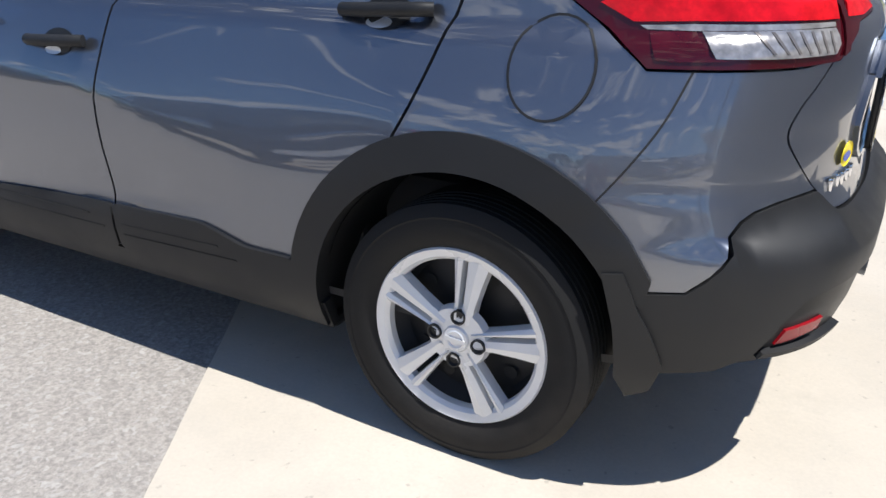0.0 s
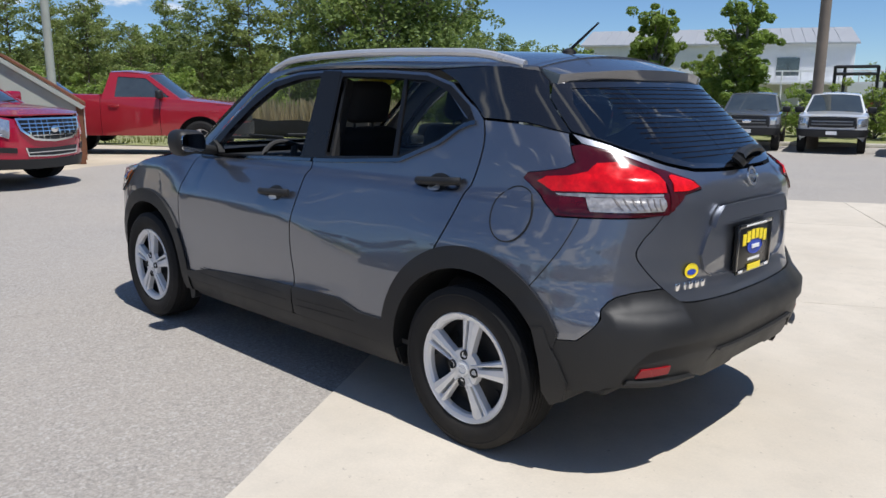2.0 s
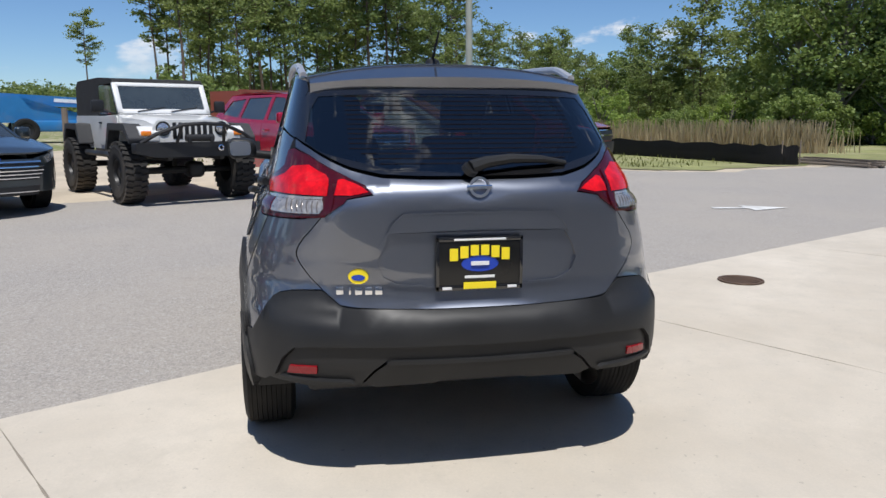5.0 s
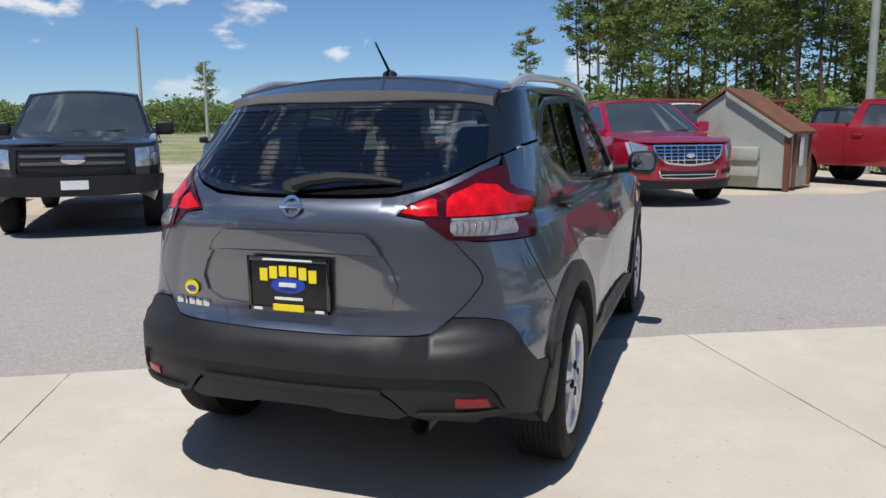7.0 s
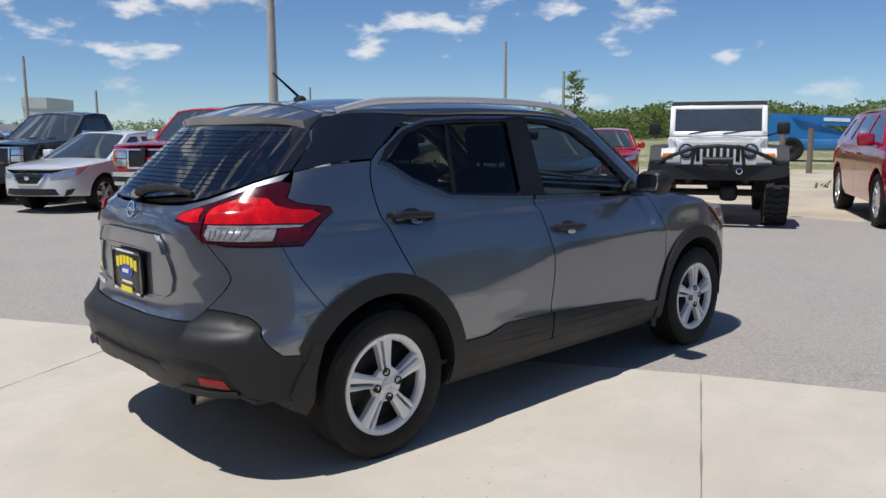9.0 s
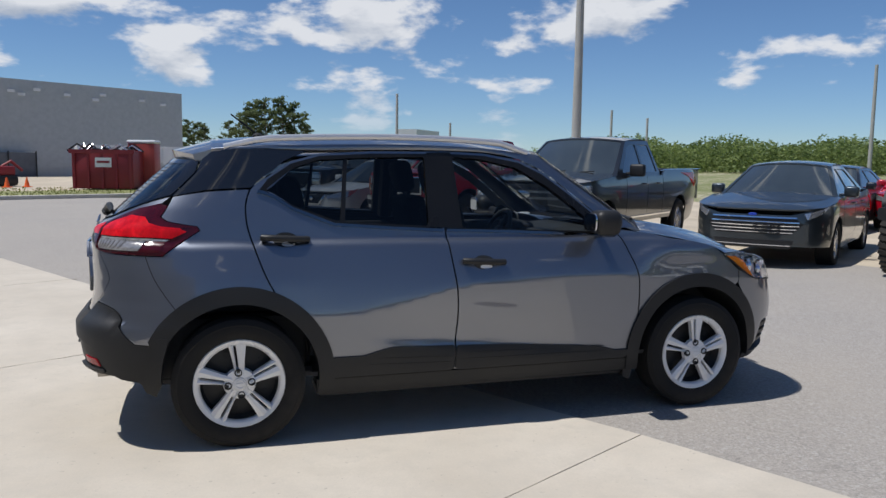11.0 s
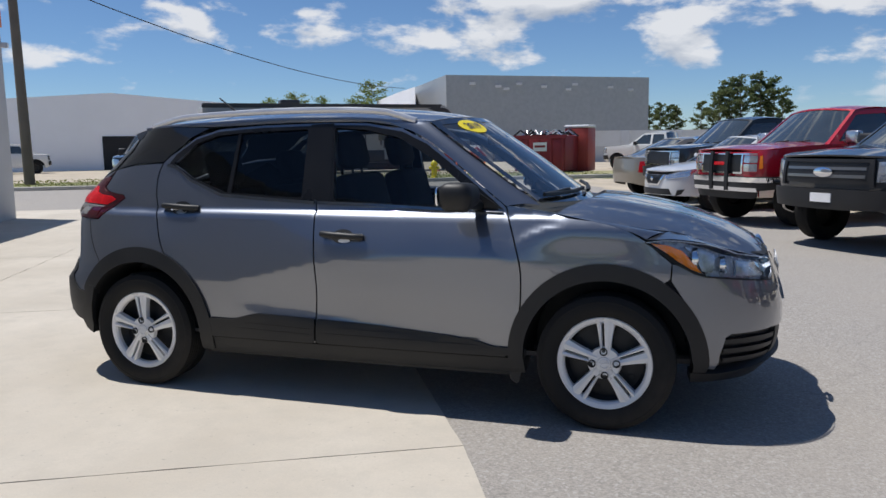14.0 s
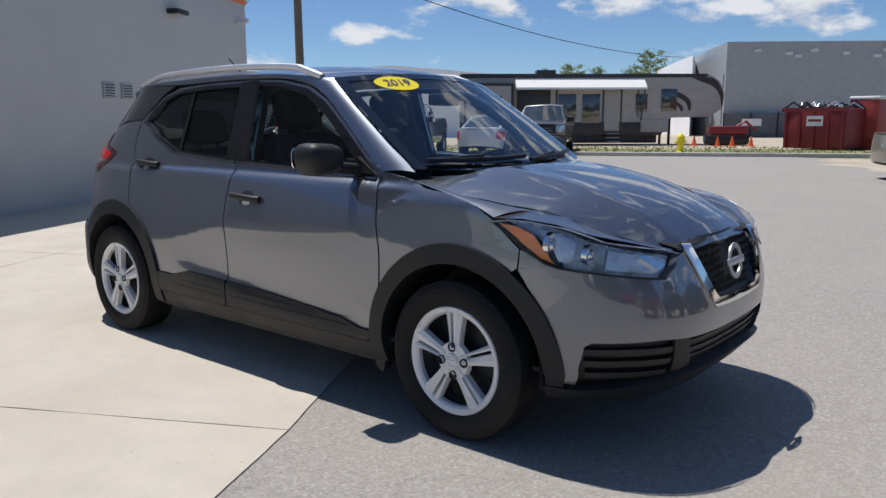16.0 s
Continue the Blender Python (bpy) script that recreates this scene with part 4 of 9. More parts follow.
# shut-line backing so that the joints read dark
for fl in (False, True):
    back_pts = [(-1.75, 0.32), (-1.80, 1.05), (-1.35, 1.26), (-1.0, 1.07), (0.80, 1.0), (1.5, 0.92), (1.75, 0.80), (1.78, 0.32)]
    holes = [[(-1.31 + 0.47 * math.cos(radians(a)), 0.335 + 0.47 * math.sin(radians(a))) for a in range(-1, 360, 15)], [(1.31 + 0.46 * math.cos(radians(a)), 0.335 + 0.46 * math.sin(radians(a))) for a in range(-1, 360, 15)]]
    holes = [[(x, max(z, 0.345)) for x, z in h if z > 0.3] for h in holes]
    part("inner_panel", sheet(HB.poly(back_pts), HB.at, 0.08, 0.0, -0.035, [HB.poly(h) for h in holes], flip=fl), TRIM_IN, hero)
bj = smooth_line([(-1.735, 0.955), (-1.70, 0.86), (-1.65, 0.775), (-1.60, 0.705)], 4)
hero_panel("bumper_corner_joint", bj + [(x - 0.004, z - 0.002) for x, z in reversed(bj)], SEAL, "", 0.04, 0.001, 0.0012)
# fuel flap on the left flank
flap = [(-1.475 + 0.0855 * math.cos(radians(a)), 0.945 + 0.0955 * math.sin(radians(a))) for a in range(0, 360, 12)]
flap_big = [(-1.475 + 0.0905 * math.cos(radians(a)), 0.945 + 0.1005 * math.sin(radians(a))) for a in range(0, 360, 12)]
fl_ob = part("fuel_flap", sheet(HB.poly(flap), HB.at, 0.03, 0.006, 0.0035), GUNMETAL, hero)
part("flap_joint", sheet(HB.poly(flap_big), HB.at, 0.02, 0.004, 0.0050, [HB.poly(flap)]), SEAL, fl_ob)

# cladding, arches, sills
clad_r = [(-0.855, 0.43), (-0.69, 0.43), (-0.60, 0.455), (-0.54, 0.468), (-0.196, 0.457), (-0.204, 0.325), (-0.86, 0.325)]
clad_f = [(-0.186, 0.456), (0.15, 0.441), (0.54, 0.412), (0.70, 0.392), (0.77, 0.372), (0.858, 0.372), (0.84, 0.325), (-0.194, 0.325)]
for nm, pts in (("rear", clad_r), ("front", clad_f)):
    for fl, door in zip((False, True), hero_doors[nm]):
        c = part("door_cladding", sheet(HB.poly(rounded(pts, 0.02)), HB.at, 0.04, 0.016, 0.012, flip=fl), CLAD, door, "black plastic door cladding")
        x0, x1 = (-0.66, -0.23) if nm == "rear" else (-0.15, 0.70)
        for zz in (0.385, 0.415):
            bm = sheet(HB.poly([(x0 + (zz - 0.385) * 2, zz), (x1, zz - 0.012), (x1, zz - 0.016), (x0 + (zz - 0.385) * 2, zz - 0.005)]), HB.at, 0.05, 0.003, 0.0135, flip=fl)
            part("groove", bm, SEAL, c)
hero_panel("sill_cover", [(-0.93, 0.318), (0.90, 0.318), (0.90, 0.245), (-0.93, 0.235)], CLAD, "", 0.06, 0.03, 0.004)
for fl in (False, True):
    bm = bmesh.new()
    box(bm, (-0.92, 0.55 if not fl else -0.80, 0.21), (0.90, 0.80 if not fl else -0.55, 0.25), 0.02)
    part("underside_rail", bm, CLAD, hero)


def arch_trim(cx, r_out, r_in, a0, a1, ends):
    """A wheel-arch moulding as a closed band, thicker at the lip."""
    outer = [(cx + r_out * math.cos(radians(a)), 0.335 + r_out * math.sin(radians(a))) for a in np.linspace(a0, a1, 30)]
    inner = [(cx + r_in * math.cos(radians(a)), 0.335 + (r_in - 0.005) * math.sin(radians(a))) for a in np.linspace(a1, a0, 30)]
    hero_panel("wheel_arch_moulding", outer + ends[1] + inner + ends[0], CLAD, "black plastic wheel arch moulding", 0.04, 0.05, 0.013)


arch_trim(-1.31, 0.472, 0.392, 0, 152, ([(-0.925, 0.25), (-0.845, 0.25)], [(-1.715, 0.50)]))
arch_trim(1.31, 0.464, 0.390, 4, 180, ([(1.70, 0.30), (1.76, 0.30)], [(0.855, 0.25), (0.93, 0.25)]))
for cx in (-1.31, 1.31):
    for sg in (1, -1):
        bm = bmesh.new()
        a = [(cx + 0.39 * math.cos(radians(t)), sg * 0.83, 0.335 + 0.385 * math.sin(radians(t))) for t in np.linspace(-8, 188, 26)]
        b = [(p[0], sg * 0.52, p[2]) for p in a]
        strip(a, b, 4, bm=bm)
        bm.faces.new([bm.verts.new(p) for p in b])
        part("wheel_well", bm, SEAL, hero)
# mud flaps
hero_panel("mud_flap", [(-1.632, 0.566), (-1.674, 0.572), (-1.715, 0.480), (-1.764, 0.374), (-1.742, 0.310), (-1.695, 0.285), (-1.672, 0.335), (-1.662, 0.46)], CLAD, "black mud flap", 0.03, 0.03, 0.019, both=True)
for sg in (1, -1):
    bm = bmesh.new()
    prism(bm, rounded([(0.935, 0.36), (0.893, 0.36), (0.845, 0.23), (0.85, 0.20), (0.89, 0.18)], 0.015), 0.775 * sg, 0.822 * sg)
    part("mud_flap", bm, CLAD, hero, "black mud flap")
    bm = bmesh.new()
    box(bm, (-1.735, min(0.64 * sg, 0.80 * sg), 0.29), (-1.713, max(0.64 * sg, 0.80 * sg), 0.46), 0.006)
    part("flap_backing", bm, CLAD, hero)

# rear bumper wraps round both corners; below its crease the lower part steps in
CREASE = [("R", 0.0, 0.522), ("R", 0.30, 0.527), ("R", 0.48, 0.530), ("R", 0.60, 0.526), ("R", 0.665, 0.515), ("R", 0.705, 0.470), ("R", 0.730, 0.400), (-1.86, 0.365)]
crease_in = [(q[0], q[1] + 0.004) if len(q) == 2 else (q[0], q[1], q[2] - 0.004) for q in CREASE]
bump = [(-1.675, 0.50), (-1.725, 0.530), (-1.792, 0.536), (-1.849, 0.648), (-1.863, 0.674), (-1.882, 0.690), ("R", 0.665, 0.702), ("R", 0.625, 0.707), ("R", 0.562, 0.710)] + gate_rim(side_lo, 0.0045) + [("R", max(0.0, y), z - 0.006) for y, z in GATE_LOW] + CREASE + [(-1.78, 0.352), (-1.70, 0.350)]
rb = hero_panel("rear_bumper", bump, CLAD, "black textured rear bumper", 0.05, 0.05, 0.006)
lowpts = crease_in + [("R", 0.70, 0.372), ("R", 0.60, 0.366), ("R", 0.48, 0.372), ("R", 0.435, 0.385), ("R", 0.395, 0.432), ("R", 0.345, 0.474), ("R", 0.0, 0.466)]
hero_panel("bumper_lower", lowpts, CLAD, "", 0.04, 0.04, -0.010)
hero_panel("bumper_ledge", [("R", 0.715, 0.402), ("R", 0.60, 0.402), ("R", 0.475, 0.400), ("R", 0.46, 0.392), ("R", 0.60, 0.390), ("R", 0.72, 0.390)], CLAD, "", 0.03, 0.03, 0.008)
hero_panel("rear_reflector", [("R", 0.684, 0.444), ("R", 0.590, 0.452), ("R", 0.590, 0.421), ("R", 0.694, 0.412)], REFLECTOR, "dull red reflector", 0.04, 0.012, -0.004)
hero_panel("diffuser_step", [("R", 0.0, 0.458), ("R", 0.335, 0.466), ("R", 0.388, 0.424), ("R", 0.428, 0.380), ("R", 0.385, 0.362), ("R", 0.17, 0.368), ("R", 0.15, 0.378), ("R", 0.0, 0.380)], CLAD, "", 0.04, 0.05, -0.014)
hero_panel("diffuser_edge", [("R", 0.0, 0.468), ("R", 0.338, 0.476), ("R", 0.348, 0.468), ("R", 0.335, 0.462), ("R", 0.0, 0.455)], CLAD, "", 0.03, 0.03, 0.004)
bm = bmesh.new()
box(bm, (-2.02, -0.32, 0.385), (-1.90, 0.32, 0.45), 0.03)
part("bumper_insert", bm, CLAD, hero)
bm = bmesh.new()
tube(bm, [(-1.70, -0.45, 0.345), (-2.00, -0.45, 0.335)], 0.036, 16, cap=False)
tube(bm, [(-1.90, -0.45, 0.338), (-2.00, -0.45, 0.335)], 0.032, 16, cap=False)
part("exhaust_pipe", bm, surf("stained_steel", (0.35, 0.33, 0.31), 0.4, 0.9), hero)

# tailgate
gate = [("R", y, z) for y, z in reversed(GATE_LOW)] + gate_rim(list(reversed(GATE_SIDE)), 0.0) + [("R", 0.515, 0.998), ("R", 0.470, 1.032), ("R", 0.375, 1.048), ("R", 0.402, 1.083), ("R", 0.479, 1.119), ("R", 0.585, 1.181), ("R", 0.632, 1.205), ("R", 0.630, 1.236), ("R", 0.573, 1.196), ("R", 0.445, 1.129), ("R", 0.34, 1.105), ("R", 0.2, 1.099), ("R", 0.0, 1.097)]
recess_o = [("R", 0.0, 0.918), ("R", 0.335, 0.916), ("R", 0.365, 0.87), ("R", 0.385, 0.815), ("R", 0.365, 0.758), ("R", 0.31, 0.728), ("R", 0.0, 0.714)]
tail = part("tailgate", sheet(HB.poly(gate), HB.at, 0.035, 0.03), GUNMETAL, hero, "grey tailgate")
sheet_r = sheet(HB.poly(gate), HB.at, 0.035, 0.03, flip=True)
part("tailgate_skin", sheet_r, GUNMETAL, tail)
for fl in (False, True):
    # raised brow over the plate and the rim of the plate recess
    part("handle_brow", sheet(HB.poly([("R", 0.0, 0.985), ("R", 0.27, 0.982), ("R", 0.31, 0.945), ("R", 0.325, 0.918), ("R", 0.0, 0.926)]), HB.at, 0.03, 0.03, 0.020, flip=fl), GUNMETAL, tail)
    part("brow_edge", sheet(HB.poly([("R", 0.0, 0.991), ("R", 0.275, 0.988), ("R", 0.318, 0.948), ("R", 0.335, 0.912), ("R", 0.328, 0.910), ("R", 0.310, 0.945), ("R", 0.27, 0.982), ("R", 0.0, 0.985)]), HB.at, 0.03, 0.012, 0.023, flip=fl), GUNMETAL, tail)
    rim_in = [("R", q[1] * 0.955, 0.83 + (q[2] - 0.83) * 0.93) for q in recess_o]
    part("plate_recess_rim", sheet(HB.poly(recess_o + list(reversed(rim_in))), HB.at, 0.03, 0.012, 0.011, flip=fl), GUNMETAL, tail)
    part("plate_recess", sheet(HB.poly(rim_in), HB.at, 0.05, 0.0, 0.002, flip=fl), GUNMETAL, tail)
    jl = [("R", y + 0.012, z) for y, z in GATE_SIDE] + [("R", y, z - 0.012) for y, z in GATE_LOW]
    ji = [("R", max(0.0, y - 0.008), z) for y, z in GATE_SIDE] + [("R", y, z + 0.008) for y, z in GATE_LOW]
    part("gate_joint", sheet(HB.poly(jl + list(reversed(ji))), HB.at, 0.03, 0.0, -0.014, flip=fl), SEAL, tail)
# rear window with heater wires
RW = [("R", 0.0, 1.105), ("R", 0.2, 1.107), ("R", 0.335, 1.113), ("R", 0.445, 1.138), ("R", 0.573, 1.205), ("R", 0.628, 1.242), ("R", 0.616, 1.30), ("R", 0.602, 1.36), ("R", 0.568, 1.414), ("R", 0.0, 1.425)]
for fl in (False, True):
    rw = part("rear_window", sheet(HB.poly(RW), HB.at, 0.05, 0.01, 0.004, flip=fl), GLASS_REAR, tail, "dark rear window with fine heater lines")
    bm = bmesh.new()
    for k in range(15):
        z = 1.15 + k * 0.0175
        w_ = 0.44 if z > 1.2 else 0.34 + (z - 1.15) * 1.8
        sheet(HB.poly([("R", 0.0, z), ("R", w_, z), ("R", w_, z - 0.0022), ("R", 0.0, z - 0.0022)]), HB.at, 0.08, 0.0, 0.0055, flip=fl, bm=bm)
    part("heater_line", bm, surf("heater_wire", (0.012, 0.009, 0.008), 0.8, spec=0.05) if not fl else bpy.data.materials["heater_wire"], rw)["kind"] = "stuff"
    edge_in = [("R", max(0, q[1] - 0.035) if q[1] else 0, q[2] + (0.016 if q[2] < 1.2 else -0.02)) for q in RW]
    part("glass_border", sheet(HB.poly(RW[:] + list(reversed(edge_in))), HB.at, 0.05, 0.0, 0.0062, flip=fl), GLOSS_BLACK, rw)
# spoiler
def spoiler_at(y, t):
    """t from the roof edge (0) over the lip (0.6) to the underside (1)."""
    yy = abs(y) / 0.565
    k = min(t / 0.6, 1)
    x = -1.38 - (0.245 - 0.115 * yy ** 2.5) * k + (0.02 * (t - 0.6) / 0.4 if t > 0.6 else 0)
    z = 1.541 - 0.066 * k - (0.056 * (1 - k) + 0.026 * k) * yy ** 2.2 - (0.060 * (t - 0.6) / 0.4 if t > 0.6 else 0)
    return (x, y, z)


bm = bmesh.new()
gy, gt = np.linspace(-0.565, 0.565, 31), [0, 0.2, 0.4, 0.55, 0.6, 0.64, 0.75, 0.9, 1.0]
gv = [[bm.verts.new(spoiler_at(y, t)) for t in gt] for y in gy]
for i in range(len(gy) - 1):
    for j in range(len(gt) - 1):
        bm.faces.new((gv[i][j], gv[i][j + 1], gv[i + 1][j + 1], gv[i + 1][j]))
for row, rv in ((gv[0], False), (gv[-1], True)):
    bm.faces.new(row if rv else list(reversed(row)))
part("spoiler", solid(bm), GUNMETAL, tail, "grey roof spoiler", sharp=60)
bm = bmesh.new()
box(bm, (-1.606, -0.14, 1.404), (-1.590, 0.14, 1.420), 0.004)
part("high_brake_lamp", bm, GLOSS_BLACK, tail)
# wiper
bm = bmesh.new()
tube(bm, [(-1.975, 0.03, 1.125), (-1.985, 0.02, 1.14)], 0.030, 12)
tube(bm, [(-1.975, 0.02, 1.140), (-1.962, -0.04, 1.158), (-1.950, -0.14, 1.170), (-1.935, -0.26, 1.166), (-1.915, -0.36, 1.150)], 0.026, 8, 0.010)
part("rear_wiper", bm, CLAD, tail, "black rear wiper arm")
# badges
def ring_badge(parent, m, r, mat):
    bm = bmesh.new()
    lathe(bm, [(r * 0.72, 0.0), (r * 0.72, 0.006), (r, 0.006), (r, 0.0)], 36, "X")
    box(bm, (0, -r * 1.22, -r * 0.2), (0.009, r * 1.22, r * 0.2), 0.003)
    b = part("round_badge", solid(bm), mat, parent, "round chrome maker's badge")
    b.matrix_local = m
    return b


ring_badge(tail, Matrix.Translation((-2.022, 0, 1.073)) @ Matrix.Rotation(math.pi, 4, "Z") @ Matrix.Rotation(radians(-14), 4, "Y"), 0.038, CHROME)
bm = bmesh.new()
for k, y in enumerate((0.50, 0.465, 0.435, 0.40, 0.365)):
    p = HB.at(HB.s_y(y, 0.713, "R"), 0.713)
    box(bm, (p.x - 0.007, y - (0.004 if k == 1 else 0.013), 0.699), (p.x + 0.003, y + (0.004 if k == 1 else 0.013), 0.727), 0.002)
part("model_lettering", bm, CHROME, tail, "chrome lettering")
bm = bmesh.new()
p = HB.at(HB.s_y(0.435, 0.765, "R"), 0.765)
lathe(bm, [(0.001, 0.0), (0.036, 0.0), (0.036, 0.002)], 24, "X")
dl = part("dealer_decal", solid(bm), YELLOW, tail, "yellow and blue oval decal")
nrm_ = Matrix.Translation((p.x - 0.006, 0.435, 0.765)) @ Matrix.Rotation(math.pi - 0.22, 4, "Z") @ Matrix.Diagonal((1, 1, 0.75, 1))
dl.matrix_local = nrm_
bm = bmesh.new()
lathe(bm, [(0.001, 0.0025), (0.024, 0.0025), (0.024, 0.0015)], 24, "X")
d2 = part("decal_oval", solid(bm), ROYAL, dl)
d2.matrix_local = Matrix.Translation((0, 0, -0.006)) @ Matrix.Diagonal((1, 1, 0.6, 1))
# plate
plate = part("number_plate", (lambda b: (box(b, (-2.058, -0.15, 0.715), (-2.043, 0.16, 0.895), 0.004), b)[1])(bmesh.new()), PLATE_BLACK, tail, "black dealer plate with yellow print")
bm = bmesh.new()
for lo, hi in (((-2.062, -0.155, 0.885), (-2.055, 0.165, 0.902)), ((-2.062, -0.155, 0.708), (-2.055, 0.165, 0.728)), ((-2.062, -0.155, 0.708), (-2.055, -0.142, 0.902)), ((-2.062, 0.152, 0.708), (-2.055, 0.165, 0.902))):
    box(bm, lo, hi, 0.003)
part("plate_frame", bm, GLOSS_BLACK, plate)
for k in range(6):
    bm = bmesh.new()
    y = 0.100 - k * 0.038
    a = abs(k - 2.5) / 2.5
    box(bm, (-2.0600, y - 0.015, 0.838 - 0.022 * a), (-2.0575, y + 0.015, 0.872 - 0.012 * a * a), 0.0005)
    part("print_bar", bm, YELLOW, plate, smooth=False)
bm = bmesh.new()
box(bm, (-2.0640, -0.055, 0.714), (-2.0610, 0.065, 0.738), 0.0005)
part("print_bar", bm, YELLOW, plate, smooth=False)
bm = bmesh.new()
lathe(bm, [(0.001, 0.0), (0.068, 0.0), (0.068, 0.002)], 32, "X")
ov = part("plate_oval", solid(bm), ROYAL, plate, "blue oval with white bar")
ov.matrix_local = Matrix.Translation((-2.0595, 0.005, 0.805)) @ Matrix.Rotation(math.pi, 4, "Z") @ Matrix.Diagonal((1, 1, 0.42, 1))
for lo_, hi_ in (((-2.0655, -0.028, 0.799), (-2.0605, 0.038, 0.813)), ((-2.0600, -0.05, 0.752), (-2.0578, 0.06, 0.762)), ((-2.0630, -0.09, 0.889), (-2.0615, 0.10, 0.896)), ((-2.0630, -0.132, 0.713), (-2.0615, -0.098, 0.723)), ((-2.0630, 0.108, 0.713), (-2.0615, 0.142, 0.723))):
    bm = bmesh.new()
    box(bm, lo_, hi_, 0.0005)
    part("white_bar", bm, WHITE_PRINT, plate, smooth=False)

# tail lamps: boomerang over quarter and tailgate
lamp_out = [(-1.484, 1.075), (-1.498, 1.093), (-1.60, 1.109), (-1.637, 1.117), (-1.668, 1.139), (-1.650, 1.163), (-1.633, 1.192), ("R", 0.635, 1.199), ("R", 0.582, 1.176), ("R", 0.479, 1.115), ("R", 0.405, 1.080), ("R", 0.379, 1.053), ("R", 0.465, 1.036), ("R", 0.505, 1.002), ("R", 0.545, 0.970), ("R", 0.62, 0.965), ("R", 0.67, 0.962), (-1.656, 0.957), (-1.569, 1.021)]
lamp_up = [(-1.525, 1.085), (-1.60, 1.100), (-1.645, 1.110), (-1.68, 1.140), (-1.665, 1.168), ("R", 0.625, 1.186), ("R", 0.575, 1.164), ("R", 0.500, 1.118), ("R", 0.525, 1.095), ("R", 0.60, 1.100), (-1.72, 1.090)]
lamp_band = [(-1.545, 1.068), (-1.578, 1.086), (-1.66, 1.092), (-1.72, 1.108), (-1.735, 1.136), ("R", 0.585, 1.142), ("R", 0.530, 1.110), ("R", 0.522, 1.095), ("R", 0.532, 1.043), ("R", 0.62, 1.043), (-1.72, 1.041), (-1.612, 1.036)]
lamp_gate = [("R", 0.507, 1.046), ("R", 0.492, 1.094), ("R", 0.475, 1.098), ("R", 0.412, 1.075), ("R", 0.392, 1.058), ("R", 0.45, 1.046)]
lamp_line = [(-1.625, 1.030), (-1.72, 1.035), ("R", 0.62, 1.037), ("R", 0.545, 1.038), ("R", 0.547, 1.030), ("R", 0.62, 1.027), (-1.74, 1.024), (-1.640, 1.020)]
lamp_w = [(-1.735, 1.022), ("R", 0.64, 1.026), ("R", 0.547, 1.028), ("R", 0.548, 1.000), ("R", 0.562, 0.983), ("R", 0.66, 0.979), (-1.770, 0.978)]
lamp_v = [(-1.645, 1.016), (-1.725, 1.020), (-1.760, 0.980), (-1.80, 0.974), (-1.70, 0.970), (-1.668, 0.972)]
for fl in (False, True):
    lm = part("tail_lamp", sheet(HB.poly(lamp_out), HB.at, 0.025, 0.03, 0.004, flip=fl), DARK_RED_LENS, hero, "red and clear boomerang tail lamp")
    part("upper_lens", sheet(HB.poly(lamp_up), HB.at, 0.025, 0.004, 0.0055, flip=fl), MID_RED_LENS, lm)
    part("red_lens", sheet(HB.poly(lamp_band), HB.at, 0.02, 0.004, 0.0075, flip=fl), RED_LENS, lm)
    part("gate_lens", sheet(HB.poly(lamp_gate), HB.at, 0.02, 0.004, 0.0075, flip=fl), RED_LENS, lm)
    part("light_bar", sheet(HB.poly(lamp_line), HB.at, 0.02, 0.004, 0.0078, flip=fl), WHITE_LENS, lm, "thin pale light bar")
    part("clear_lens", sheet(HB.poly(lamp_w), HB.at, 0.02, 0.004, 0.0072, flip=fl), WHITE_LENS, lm)
    part("smoked_lens", sheet(HB.poly(lamp_v), HB.at, 0.02, 0.004, 0.0068, flip=fl), MID_RED_LENS, lm)
    for k in range(7):
        y_ = 0.560 + 0.017 * k
        part("lens_rib", sheet(HB.poly([("R", y_, 1.022), ("R", y_ + 0.004, 1.022), ("R", y_ + 0.008, 0.986), ("R", y_ + 0.004, 0.986)]), HB.at, 0.03, 0.002, 0.0088, flip=fl), LAMP_RIB, lm)
    part("lamp_split", sheet(HB.poly([("R", 0.510, 1.118), ("R", 0.522, 1.122), ("R", 0.540, 0.978), ("R", 0.524, 0.986)]), HB.at, 0.03, 0.004, 0.0090, flip=fl), DARK_RED_LENS, lm)

# roof, rails, pillars
R_C = ramp_of([(-1.45, 1.535), (-1.15, 1.560), (-0.75, 1.578), (-0.30, 1.582), (0.10, 1.565), (0.35, 1.535), (0.55, 1.49)])
R_W = line_of([(-1.45, 0.575), (-1.0, 0.60), (-0.2, 0.608), (0.2, 0.604), (0.5, 0.59)])
roof_at = lambda x, y: (x, y, R_C(x) - 0.065 * (y / 0.6) ** 2)
top_pts = [(x, R_W(x)) for x in np.linspace(-1.42, 0.30, 18)] + [(0.36, 0.54), (0.42, 0.30), (0.46, 0.0)]
roof_poly = top_pts + [(x, -y) for x, y in reversed(top_pts[:-1])]
roof = part("roof", sheet(roof_poly, roof_at, 0.06, 0.02, core=lambda p: Vector((p.x, 0, 0.5))), GUNMETAL, hero, "grey roof panel")
part("headliner", sheet([(x * 0.97, y * 0.97) for x, y in roof_poly], roof_at, 0.12, 0.0, -0.04, core=lambda p: Vector((p.x, 0, 0.5))), LINER, hero)
